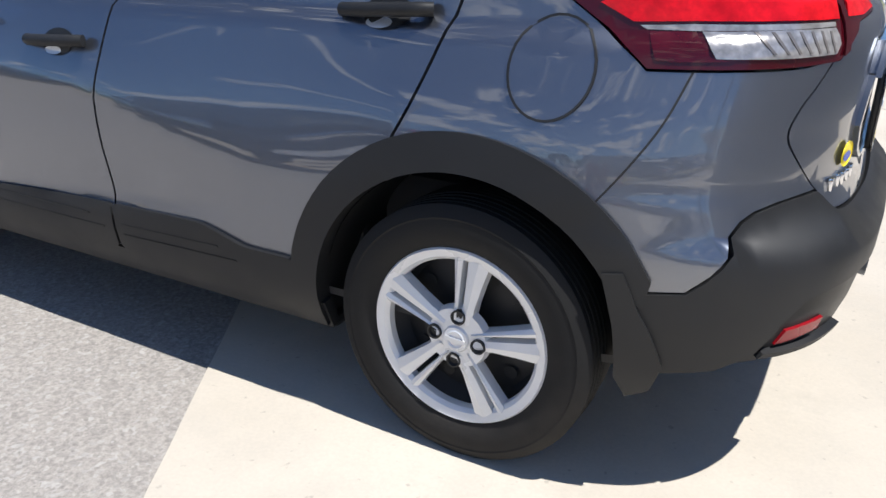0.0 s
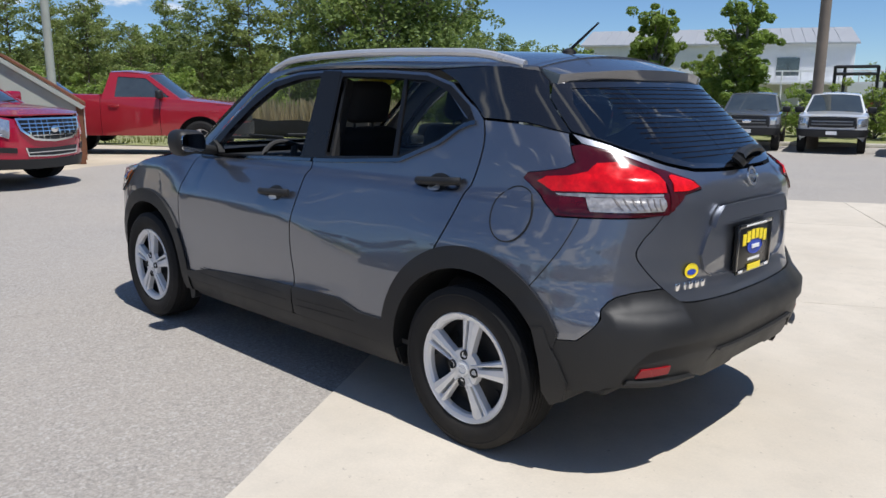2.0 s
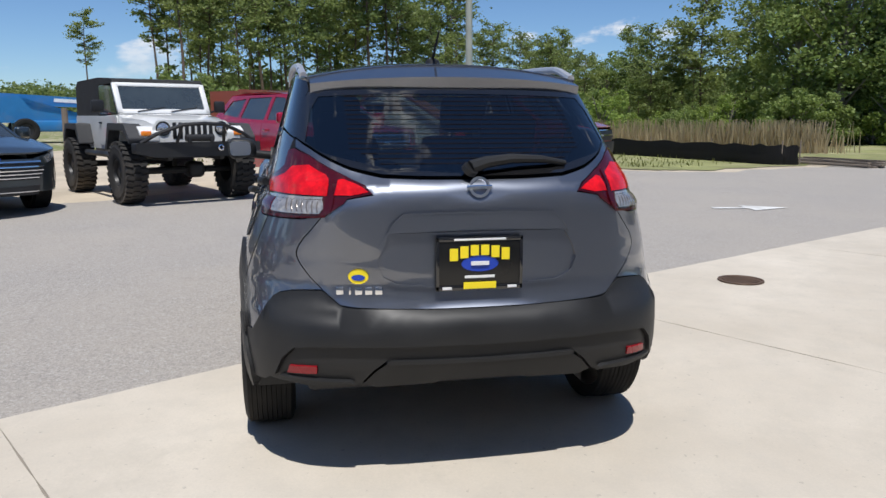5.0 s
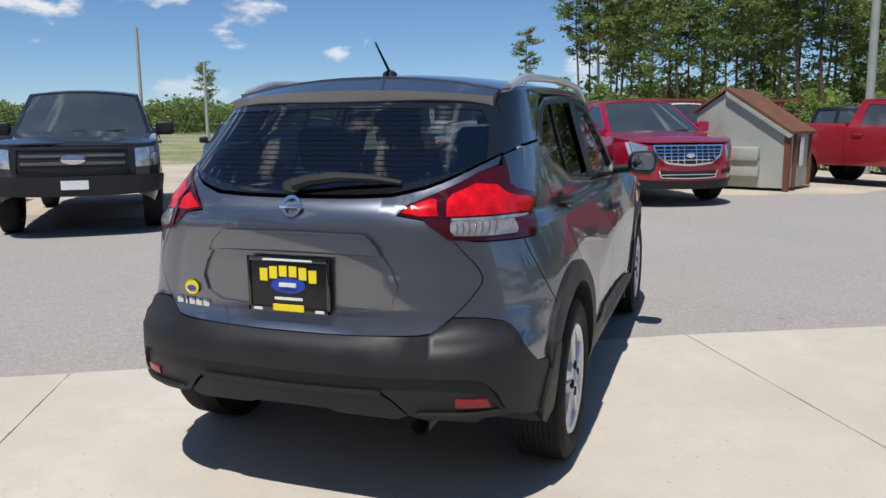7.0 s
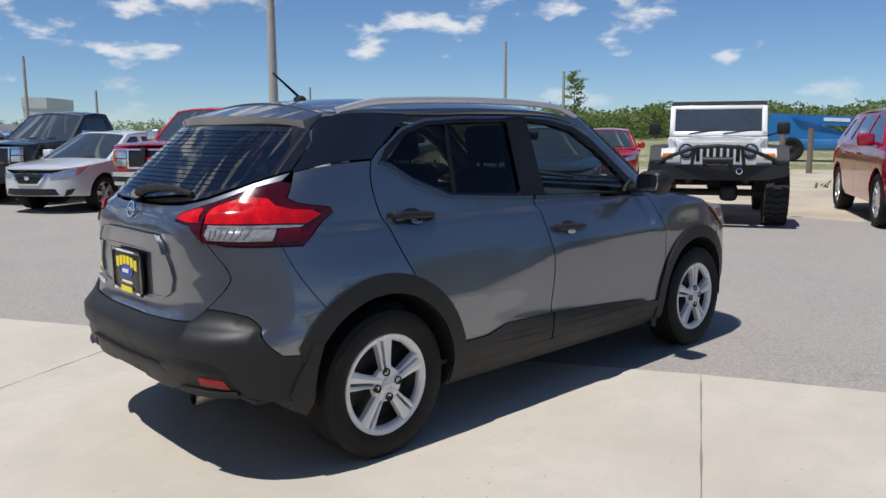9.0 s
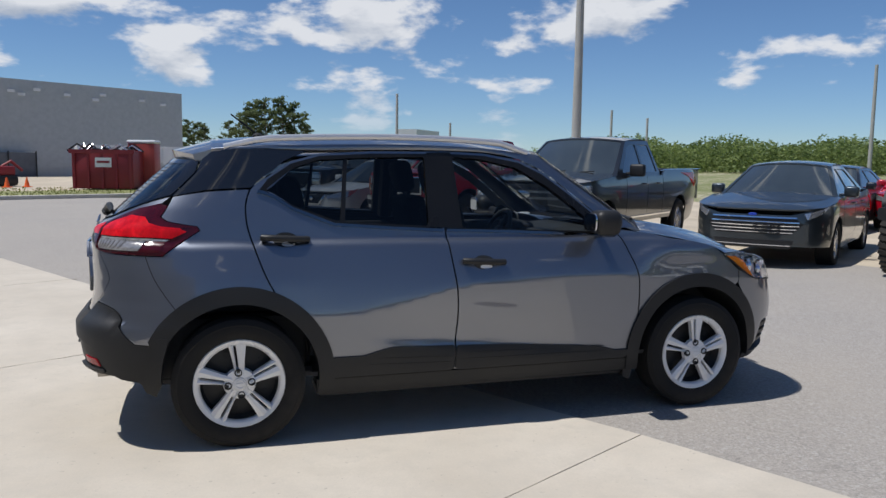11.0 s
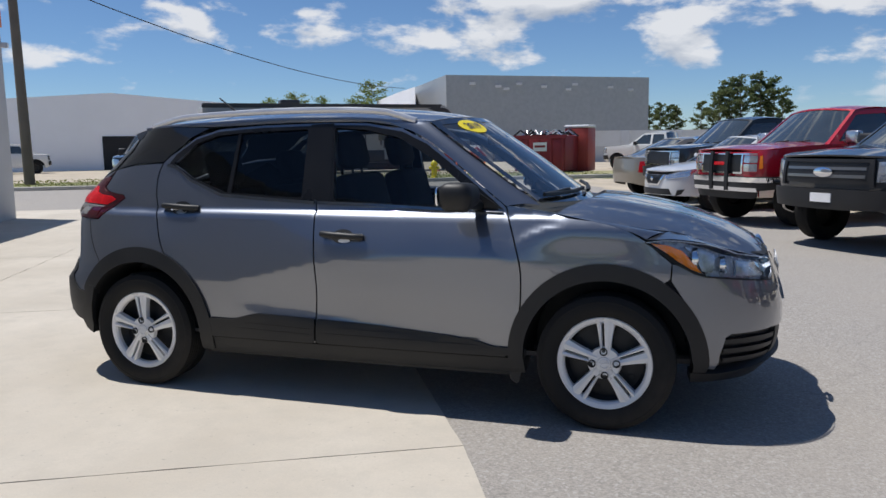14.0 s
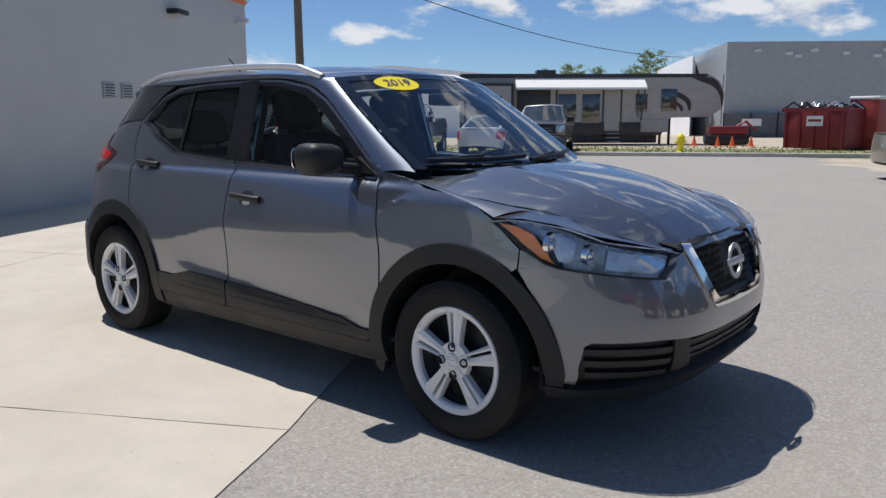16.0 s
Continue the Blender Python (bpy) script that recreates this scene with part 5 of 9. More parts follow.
DOOR_TOP = smooth_line([(0.815, 1.052), (0.66, 1.172), (0.52, 1.282), (0.38, 1.382), (0.24, 1.447), (0.03, 1.483), (-0.3, 1.49), (-0.62, 1.486), (-0.92, 1.478), (-1.2, 1.484), (-1.42, 1.462)], 4)
WS_EDGE = lambda t: (0.975 - 0.605 * t, 0.695 - 0.10 * t, 1.055 + 0.420 * t)
inner_edge = []
for i, (x, z) in enumerate(DOOR_TOP):
    if x > 0.235:
        t = min(1.0, (z - 1.052) / 0.395)
        inner_edge.append(WS_EDGE(t))
    else:
        xx = min(x, 0.30)
        inner_edge.append(roof_at(xx, R_W(xx)))
outer_edge = [tuple(HB.at(HB.s_x(x, z), z)) for x, z in DOOR_TOP]
for fl in (False, True):
    part("cant_rail", strip(outer_edge, inner_edge, 6, 0.012, (0, 0.6, 0.8), flip=fl), GUNMETAL, hero, "", 60)
    bm = bmesh.new()
    rl = []
    for x in np.linspace(0.30, -1.36, 22):
        t = (0.30 - x) / 1.66
        lift = 0.004 + 0.034 * min(1.0, t / 0.10, (1 - t) / 0.12)
        y_ = R_W(x) + 0.006
        rl.append((x, y_, roof_at(x, R_W(x))[2] + lift))
    tube(bm, [(x, -y if fl else y, z) for x, y, z in rl], 0.017, 8)
    part("roof_rail", bm, RAIL, hero, "satin silver roof rail")
# windscreen
def ws_at(y, t):
    e = (y / 0.655) ** 2
    return (1.125 - 0.645 * t - 0.14 * e, y, 1.045 + 0.462 * t + 0.02 * e * (1 - t) - 0.03 * e * t + 0.012 * math.sin(math.pi * t))


wcore = lambda p: Vector((0.2, 0, 0.8))
ws_poly = [(-0.690, 0), (0.690, 0), (0.672, 0.3), (0.635, 0.7), (0.598, 0.985), (0.3, 1.0), (-0.3, 1.0), (-0.598, 0.985), (-0.635, 0.7), (-0.672, 0.3)]
wsc = part("windscreen", sheet(ws_poly, ws_at, 0.08, 0.004, core=wcore), GLASS_CLEAR, hero, "clear curved windscreen")
border_in = [(y * 0.93, 0.045 + t * 0.90) for y, t in ws_poly]
part("black_border", sheet(ws_poly, ws_at, 0.07, 0.0, 0.002, [border_in], core=wcore), GLOSS_BLACK, wsc)
bm = bmesh.new()
box(bm, (0.60, -0.05, 1.36), (0.63, 0.05, 1.41), 0.01)
box(bm, (0.55, -0.12, 1.35), (0.575, 0.12, 1.41), 0.012)
part("interior_mirror", bm, TRIM_IN, hero)
# year sticker at the top of the windscreen, passenger side
def on_ws(y, t, lift):
    p, e = Vector(ws_at(y, t)), 0.01
    n = (Vector(ws_at(y + e, t)) - p).cross(Vector(ws_at(y, t + e)) - p).normalized()
    if n.x < 0:
        n = -n
    return p + n * lift, n, (Vector(ws_at(y + e, t)) - p).normalized()


st_poly = [(-0.315 + 0.125 * math.cos(a), 0.885 + 0.082 * math.sin(a)) for a in np.linspace(0, 2 * math.pi, 33)[:-1]]
stk = part("year_sticker", sheet(st_poly, ws_at, 0.03, 0.001, 0.004, core=wcore), YELLOW, hero, "yellow oval sticker reading 2019")
txt = bpy.data.curves.new("year_text", "FONT")
txt.body, txt.size, txt.align_x, txt.align_y, txt.extrude = "2019", 0.078, "CENTER", "CENTER", 0.0004
tob = new("year_text", txt)
dg = bpy.context.evaluated_depsgraph_get()
tme = bpy.data.meshes.new_from_object(tob.evaluated_get(dg))
bpy.data.objects.remove(tob)
tme.materials.append(NAVY)
tob = new("digits", tme)
tob.parent = stk
pc, nc, xc = on_ws(-0.315, 0.885, 0.0065)
yc = nc.cross(xc)
tob.matrix_local = Matrix(((xc.x, yc.x, nc.x, pc.x), (xc.y, yc.y, nc.y, pc.y), (xc.z, yc.z, nc.z, pc.z), (0, 0, 0, 1)))
# wipers and cowl
bm = bmesh.new()
a = [(1.115 - 0.13 * (y / 0.655) ** 2, y, 1.035) for y in np.linspace(-0.635, 0.635, 21)]
b = [(1.225 - 0.20 * (y / 0.655) ** 2, y, 1.045 - 0.02 * (y / 0.7) ** 2) for y in np.linspace(-0.635, 0.635, 21)]
strip(a, b, 2, bm=bm)
part("cowl", bm, CLAD, hero)
for y0, y1 in ((-0.62, -0.02), (0.0, 0.55)):
    bm = bmesh.new()
    pts = [on_ws(y, tt, 0.022)[0] for y, tt in zip(np.linspace(y0, y1, 8), np.linspace(0.05, 0.085, 8))]
    tube(bm, pts, 0.011, 6)
    tube(bm, [pts[0], on_ws((y0 + y1) / 2, 0.085, 0.03)[0]], 0.009, 6)
    part("front_wiper", bm, CLAD, hero, "black windscreen wiper")
# antenna
bm = bmesh.new()
lathe(bm, [(0.034, 0.0), (0.030, 0.014), (0.016, 0.024), (0.001, 0.027)], 18, "Z")
bmesh.ops.translate(bm, vec=(-1.15, 0.0, 1.556), verts=bm.verts)
tube(bm, [(-1.155, 0, 1.575), (-1.30, 0, 1.685)], 0.007, 6, 0.0045)
part("roof_antenna", solid(bm), CLAD, hero, "short black roof antenna")

# bonnet and front
HD = ramp_of([(0.98, 1.082), (1.25, 1.070), (1.48, 1.032), (1.71, 0.975), (1.90, 0.905), (2.00, 0.845), (2.06, 0.79)])
hood_at = lambda x, y: (x, y, HD(x) - 0.085 * (abs(y) / 0.72) ** 2.4 - 0.056 * (y / 0.5) ** 2 * sstep(1.6, 2.0, x) + 0.010 * math.exp(-((abs(y) - 0.36 - 0.05 * (1.4 - x)) / 0.07) ** 2))
edge = [(1.0, 0.665), (1.09, 0.718), (1.25, 0.745), (1.48, 0.712), (1.66, 0.648), (1.80, 0.575), (1.93, 0.47), (2.00, 0.40), (2.045, 0.30), (2.06, 0.0)]
hood_poly = [(1.21, 0.0), (1.17, 0.35), (1.07, 0.58)] + edge
hood_poly = hood_poly + [(x, -y) for x, y in reversed(hood_poly[1:-1])]
bonnet = part("bonnet", sheet(hood_poly, hood_at, 0.05, 0.03, core=lambda p: Vector((p.x - 0.25, 0, 0.2))), GUNMETAL, hero, "grey bonnet with two soft ridges")
f_out = [tuple(HB.at(HB.s_x(x, z), z)) for x, z in smooth_line([(0.818, 1.052), (1.02, 1.030), (1.24, 0.992), (1.40, 0.955), (1.49, 0.915)], 5)]
f_in = [hood_at(x, y) for x, y in smooth_line([(0.965, 0.655), (1.075, 0.718), (1.27, 0.745), (1.45, 0.719), (1.58, 0.680)], 5)]
f_in = [(x, y + 0.004, z - 0.004) for x, y, z in f_in]
for fl in (False, True):
    part("fender_top", strip(f_out, f_in, 6, 0.012, (0, 0.35, 0.9), flip=fl), GUNMETAL, hero, "", 60)
LAMP_GREY = surf("lamp_grey", (0.55, 0.57, 0.60), 0.28, 0.4, var=0.3, scale=14)
LAMP_CHROME = surf("lamp_chrome", (0.80, 0.81, 0.83), 0.2, 0.6, var=0.3, scale=22, fine=60)
head = [(1.488, 0.902), (1.56, 0.911), (1.632, 0.908), (1.76, 0.887), (1.88, 0.842), ("F", 0.50, 0.803), ("F", 0.428, 0.783), ("F", 0.47, 0.738), ("F", 0.528, 0.706), (1.888, 0.735), (1.754, 0.750), (1.70, 0.767), (1.62, 0.815)]
amber = [(1.51, 0.896), (1.585, 0.889), (1.650, 0.862), (1.688, 0.815), (1.735, 0.762), (1.69, 0.778), (1.62, 0.823)]
h_out = [tuple(HB.at(HB.s_x(x, z), z)) for x, z in ((1.49, 0.912), (1.60, 0.917), (1.72, 0.902), (1.84, 0.866))] + [tuple(HB.at(HB.s_y(0.44, 0.792, "F"), 0.792))]
h_in = [hood_at(*q) for q in ((1.585, 0.676), (1.68, 0.635), (1.77, 0.59), (1.88, 0.515), (1.97, 0.435))]
for fl in (False, True):
    part("bonnet_shut_panel", strip(h_out, h_in, 4, 0.006, (0.3, 0.3, 0.8), flip=fl), GUNMETAL, hero, "", 60)
    hl = part("headlamp", sheet(HB.poly(head), HB.at, 0.035, 0.05, 0.006, flip=fl), LENS, hero, "clear headlamp with amber corner")
    part("lamp_bowl", sheet(HB.poly(head), HB.at, 0.05, 0.0, -0.045, flip=fl), LAMP_GREY, hl)
    for pts_ in ([(1.665, 0.885), (1.755, 0.872), (1.80, 0.845), (1.79, 0.765), (1.745, 0.770)], [(1.90, 0.820), ("F", 0.50, 0.785), ("F", 0.465, 0.768), ("F", 0.53, 0.725), (1.90, 0.745)]):
        part("lamp_reflector", sheet(HB.poly(pts_), HB.at, 0.03, 0.01, -0.030, flip=fl), LAMP_CHROME, hl)
    part("amber_corner", sheet(HB.poly(amber), HB.at, 0.03, 0.01, -0.004, flip=fl), AMBER, hl)
    part("lamp_bezel", sheet(HB.poly([("F", 0.49, 0.755), ("F", 0.60, 0.80), ("F", 0.60, 0.782), ("F", 0.53, 0.735)]), HB.at, 0.03, 0.02, -0.015, flip=fl), CHROME, hl)
    for xx, zz, rr in ((1.74, 0.822, 0.046), (1.86, 0.790, 0.036)):
        bm = bmesh.new()
        lathe(bm, [(0.001, 0.012), (rr * 0.5, 0.008), (rr * 0.72, -0.01), (rr * 0.75, -0.02), (rr, 0.0), (rr * 1.12, 0.002), (rr * 1.1, -0.02)], 22, "X")
        ob = part("projector", solid(bm), CHROME, hl)
        p = HB.at(HB.s_x(xx, zz), zz)
        ob.matrix_local = Matrix.Translation((p.x - 0.03, (p.y - 0.035) * (-1 if fl else 1), zz))
    bm = sheet(HB.poly([(1.478, 0.90), (1.615, 0.808), (1.70, 0.760), (1.754, 0.743), (1.888, 0.728), ("F", 0.527, 0.699), ("F", 0.528, 0.704), (1.888, 0.734), (1.754, 0.749), (1.70, 0.766), (1.62, 0.814), (1.486, 0.902)]), HB.at, 0.03, 0.006, 0.008, flip=fl)
    part("lamp_edge", bm, SEAL, hl)
    tl_ = [(1.488, 0.902), (1.56, 0.911), (1.632, 0.908), (1.76, 0.887), (1.88, 0.842), ("F", 0.50, 0.803), ("F", 0.428, 0.783)]
    tb_ = [(q[0], q[1] - 0.004) if len(q) == 2 else (q[0], q[1], q[2] - 0.004) for q in tl_]
    part("lamp_rim", sheet(HB.poly(tl_ + list(reversed(tb_))), HB.at, 0.03, 0.003, 0.0085, flip=fl), LAMP_GREY, hl)
fb = [(1.604, 0.727), (1.66, 0.64), (1.735, 0.48), (1.722, 0.315), (1.80, 0.302), (1.822, 0.38), (1.845, 0.462), (1.87, 0.478), ("F", 0.565, 0.482), ("F", 0.42, 0.470), ("F", 0.0, 0.462), ("F", 0.0, 0.545), ("F", 0.235, 0.553), ("F", 0.29, 0.60), ("F", 0.385, 0.785), ("F", 0.42, 0.775), ("F", 0.465, 0.731), ("F", 0.525, 0.698), (1.888, 0.727), (1.754, 0.742), (1.70, 0.759), (1.63, 0.797), (1.608, 0.803)]
hero_panel("front_bumper", fb, GUNMETAL, "grey front bumper", 0.04, 0.04, 0.0)
hero_panel("lower_intake", [("F", 0.0, 0.468), ("F", 0.42, 0.476), ("F", 0.565, 0.488), (1.87, 0.484), (1.845, 0.465), (1.82, 0.38), (1.80, 0.29), ("F", 0.45, 0.29), ("F", 0.0, 0.29)], surf("intake_black", (0.012, 0.012, 0.013), 0.5), "black lower intake", 0.06, 0.02, -0.03)
for zz in (0.375, 0.410, 0.442):
    hero_panel("intake_bar", [("F", 0.0, zz), ("F", 0.40, zz + 0.004), ("F", 0.40, zz - 0.006), ("F", 0.0, zz - 0.010)], bpy.data.materials["intake_black"], "", 0.06, 0.02, -0.022)
for zz in (0.352, 0.400, 0.445):
    hero_panel("corner_slat", [("F", 0.50, zz), ("F", 0.66, zz + 0.006), (1.84, zz + 0.004), (1.84, zz - 0.018), ("F", 0.66, zz - 0.020), ("F", 0.50, zz - 0.022)], bpy.data.materials["intake_black"], "", 0.05, 0.02, -0.008)
hero_panel("intake_post", [("F", 0.42, 0.470), ("F", 0.50, 0.474), ("F", 0.47, 0.31), ("F", 0.36, 0.31)], bpy.data.materials["intake_black"], "", 0.05, 0.03, -0.004)
hero_panel("front_lip", [(1.69, 0.300), (1.80, 0.292), ("F", 0.62, 0.310), ("F", 0.45, 0.330), ("F", 0.0, 0.335), ("F", 0.0, 0.262), ("F", 0.50, 0.25), (1.80, 0.25), (1.69, 0.25)], CLAD, "black front lip", 0.05, 0.05, 0.016)
# grille and chrome V
gr = [("F", 0.0, 0.80), ("F", 0.345, 0.80), ("F", 0.30, 0.72), ("F", 0.225, 0.60), ("F", 0.18, 0.585), ("F", 0.0, 0.58)]
hero_panel("grille", gr, bpy.data.materials["intake_black"], "black mesh grille", 0.04, 0.02, -0.02)
bmg = bmesh.new()
for j in range(7):
    z = 0.607 + j * 0.028
    for i in range(-12, 13):
        y = (i + 0.5 * (j % 2)) * 0.028
        if abs(y) > 0.185 + (z - 0.60) * 0.60 or abs(y) < 0.062 and 0.64 < z < 0.77:
            continue
        p = HB.at(HB.s_y(abs(y), z, "F"), z)
        c = [Vector((p.x - 0.012, y + 0.0165 * math.cos(radians(a)), z + 0.0165 * math.sin(radians(a)))) for a in range(30, 390, 60)]
        o_ = [bmg.verts.new(v) for v in c]
        n_ = [bmg.verts.new((p.x - 0.012, y + (v.y - y) * 0.80, z + (v.z - z) * 0.80)) for v in c]
        b_ = [bmg.verts.new((p.x - 0.019, y + (v.y - y) * 0.74, z + (v.z - z) * 0.74)) for v in c]
        for k in range(6):
            q = (k + 1) % 6
            bmg.faces.new((o_[k], o_[q], n_[q], n_[k]))
            bmg.faces.new((n_[k], n_[q], b_[q], b_[k]))
tagged(part("grille_mesh", bmg, CLAD, hero), kind="stuff")
vband = [("F", 0.335, 0.806), ("F", 0.396, 0.812), ("F", 0.362, 0.745), ("F", 0.288, 0.597), ("F", 0.245, 0.558), ("F", 0.0, 0.550), ("F", 0.0, 0.582), ("F", 0.205, 0.587), ("F", 0.235, 0.612), ("F", 0.300, 0.73)]
hero_panel("grille_chrome", vband, CHROME, "wide chrome V round the grille", 0.03, 0.03, 0.010)
ring_badge(hero, Matrix.Translation((2.106, 0, 0.705)) @ Matrix.Rotation(radians(-8), 4, "Y"), 0.074, RAIL)
bm = bmesh.new()
strip([(2.04, y, 0.80) for y in np.linspace(-0.42, 0.42, 15)], [(2.035 - 0.09 * (y / 0.4) ** 2, y, 0.82) for y in np.linspace(-0.42, 0.42, 15)], 1, bm=bm)
part("grille_top", bm, SEAL, hero)

# mirrors and handles
for sg in (1, -1):
    bm = bmesh.new()
    vs0 = box(bm, (0.56, 0.845, 1.052), (0.725, 1.025, 1.172), 0.05, 4)
    for v in bm.verts:
        f_ = (v.co.y - 0.845) / 0.2
        v.co.x += -0.02 * f_ + (0.04 * (v.co.z - 1.10) * -1 if v.co.x > 0.64 else 0)
        v.co.z += 0.012 * f_ - 0.02 * (1 if v.co.z < 1.08 and f_ > 0.5 else 0)
        v.co.y *= sg
    mir = part("door_mirror", solid(bm), CLAD, hero, "black door mirror")
    bm = bmesh.new()
    prism(bm, rounded([(0.875, 1.068), (1.008, 1.066), (1.010, 1.158), (0.88, 1.160)], 0.03), 0.538, 0.546, "YZ")
    for v in bm.verts:
        v.co.y *= sg
    part("mirror_glass", solid(bm), surf("mirror_silver", (0.85, 0.86, 0.88), 0.02, 1.0, var=0.01, rvar=0.005) if sg > 0 else bpy.data.materials["mirror_silver"], mir)
    bm = bmesh.new()
    tube(bm, [(0.68, 0.72 * sg, 1.055), (0.65, 0.88 * sg, 1.075)], 0.028, 10)
    prism(bm, [(0.80, 1.04), (0.62, 1.05), (0.64, 1.09), (0.68, 1.115)], 0.715 * sg, 0.752 * sg)
    part("mirror_foot", solid(bm), CLAD, mir)
    for key, xa, xb, z in (("rear", -1.19, -0.955, 1.03), ("front", -0.15, 0.085, 0.898)):
        d_ = hero_doors[key][0 if sg > 0 else 1]
        y0 = HB.half(0.5 * (xa + xb), z)
        bm = bmesh.new()
        cup = [(0.5 * (xa + xb) + 0.062 * math.cos(t), z - 0.004 + 0.036 * math.sin(t)) for t in np.linspace(0, 2 * math.pi, 25)[:-1]]
        part("handle_cup", sheet(HB.poly(cup), HB.at, 0.03, 0.0, 0.0025, flip=sg < 0), SEAL, d_)
        line = smooth_line([(xa, y0 + 0.010, z + 0.008), (xa + 0.05, y0 + 0.030, z + 0.007), (xb - 0.06, y0 + 0.030, z), (xb, y0 + 0.012, z - 0.004)], 5)
        tube(bm, [(x, y * sg, zz) for x, y, zz in line], 0.0165, 10)
        hd = part("door_handle", solid(bm), CLAD, d_, "black door handle")
        # silver ellipse painting the highlight low in the handle cup
        cup2 = [(0.5 * (xa + xb) + 0.034 * math.cos(t) + 0.012, z - 0.027 + 0.011 * math.sin(t)) for t in np.linspace(0, 2 * math.pi, 17)[:-1]]
        part("cup_lower", sheet(HB.poly(cup2), HB.at, 0.02, 0.0, 0.004, flip=sg < 0), RAIL, hd)
# wheels
for x in (-1.31, 1.31):
    for sg in (1, -1):
        wheel_parts(hero, (x, sg * 0.765, 0.325), sg, tyre_r=0.327, rim_r=0.222, turn=3 if x > 0 else -5 if sg > 0 else 7)
# underbody
bm = bmesh.new()
box(bm, (-1.80, -0.60, 0.27), (1.75, 0.62, 0.33), 0.03)
box(bm, (-0.90, -0.76, 0.22), (0.88, 0.76, 0.34), 0.02)
# unseen closing box, added to stop sun leaking through beneath the tail
box(bm, (-1.90, -0.60, 0.40), (-1.66, 0.60, 0.45), 0.02)
box(bm, (1.66, -0.58, 0.36), (1.92, 0.58, 0.40), 0.02)
part("floor_pan", bm, TRIM_IN, hero)
# cabin
def seat(x, y, w_=0.48, back=0.62):
    bm = bmesh.new()
    box(bm, (x - 0.02, y - w_ / 2, 0.45), (x + 0.48, y + w_ / 2, 0.64), 0.05, 3)
    s = part("seat_cushion", bm, CLOTH, hero)
    bm = bmesh.new()
    m = Matrix.Translation((x, y, 0.60)) @ Matrix.Rotation(radians(-14), 4, "Y")
    box(bm, (-0.08, -w_ / 2, 0.0), (0.07, w_ / 2, back), 0.05, 3, m)
    part("seat_back", bm, CLOTH, s)
    bm = bmesh.new()
    box(bm, (-0.06, -0.135, back + 0.03), (0.055, 0.135, back + 0.24), 0.05, 3, m)
    for yy in (-0.06, 0.06):
        tube(bm, [m @ Vector((0, yy, back - 0.04)), m @ Vector((0, yy, back + 0.08))], 0.007, 6)
    part("headrest", bm, CLOTH, s)


for y in (0.37, -0.37):
    seat(0.0, y)
for y in (0.40, -0.40):
    seat(-0.85, y, 0.56, 0.52)
bm = bmesh.new()
box(bm, (0.62, -0.68, 0.72), (1.10, 0.68, 0.985), 0.06, 3)
for v in bm.verts:
    v.co.z += 0.05 * (v.co.x - 0.6) if v.co.z > 0.9 else 0
box(bm, (0.58, 0.17, 0.92), (0.72, 0.55, 1.03), 0.04, 3)
part("dashboard", bm, TRIM_IN, hero)
bm = bmesh.new()
m = Matrix.Translation((0.50, 0.37, 0.93)) @ Matrix.Rotation(radians(-64), 4, "Y")
ringp = [m @ Vector((0.185 * math.cos(a), 0.185 * math.sin(a), 0)) for a in np.linspace(0, 2 * math.pi, 29)]
tube(bm, ringp, 0.016, 8)
for a in (0.5, math.pi - 0.5, -math.pi / 2):
    tube(bm, [m @ Vector((0, 0, -0.02)), m @ Vector((0.18 * math.sin(a + 1.57), 0.18 * math.cos(a + 1.57), 0))], 0.02, 6)
box(bm, (-0.07, -0.08, -0.04), (0.07, 0.08, 0.0), 0.02, 2, m)
part("steering_wheel", bm, TRIM_IN, hero)
bm = bmesh.new()
box(bm, (-1.75, -0.62, 0.30), (-0.95, 0.62, 0.62), 0.04)
box(bm, (-1.80, -0.58, 0.62), (-1.0, 0.58, 0.98), 0.05)
part("load_bay_trim", bm, TRIM_IN, hero)
for sg in (1, -1):
    bm = bmesh.new()
    box(bm, (-0.95, min(0.64 * sg, 0.70 * sg), 0.40), (0.80, max(0.64 * sg, 0.70 * sg), 1.01), 0.02)
    part("door_card", bm, TRIM_IN, hero)
    bm = bmesh.new()
    tube(bm, [(-0.235, 0.66 * sg, 1.05), (-0.235, 0.56 * sg, 1.44)], 0.05, 6)
    part("pillar_trim", bm, TRIM_IN, hero)

# ---------------------------------------------------------------- parked vehicles
RED_DEEP = car_paint("crimson_paint", (0.42, 0.004, 0.034), 0.3, 0.22, 0.01)
RED_OLD = car_paint("old_red_paint", (0.46, 0.005, 0.020), 0.1, 0.25, 0.0)
RED_DULL = car_paint("faded_red_paint", (0.34, 0.008, 0.020), 0.15, 0.34, 0.03)
BLACKBLUE = car_paint("charcoal_paint", (0.022, 0.026, 0.032), 0.5, 0.3, 0.04)
BLACK_P = car_paint("black_paint", (0.008, 0.009, 0.010), 0.2, 0.3, 0.05)
SILVER_P = car_paint("silver_paint", (0.66, 0.67, 0.68), 0.1, 0.3, 0.03)
TAN_P = car_paint("tan_paint", (0.36, 0.31, 0.24), 0.6, 0.35, 0.05)
GREY_P = car_paint("grey_paint", (0.17, 0.175, 0.18), 0.6, 0.35, 0.05)
GREEN_P = car_paint("dark_green_paint", (0.012, 0.035, 0.022), 0.4, 0.32, 0.05)
SLATE_P = car_paint("slate_paint", (0.045, 0.058, 0.065), 0.6, 0.3, 0.04)
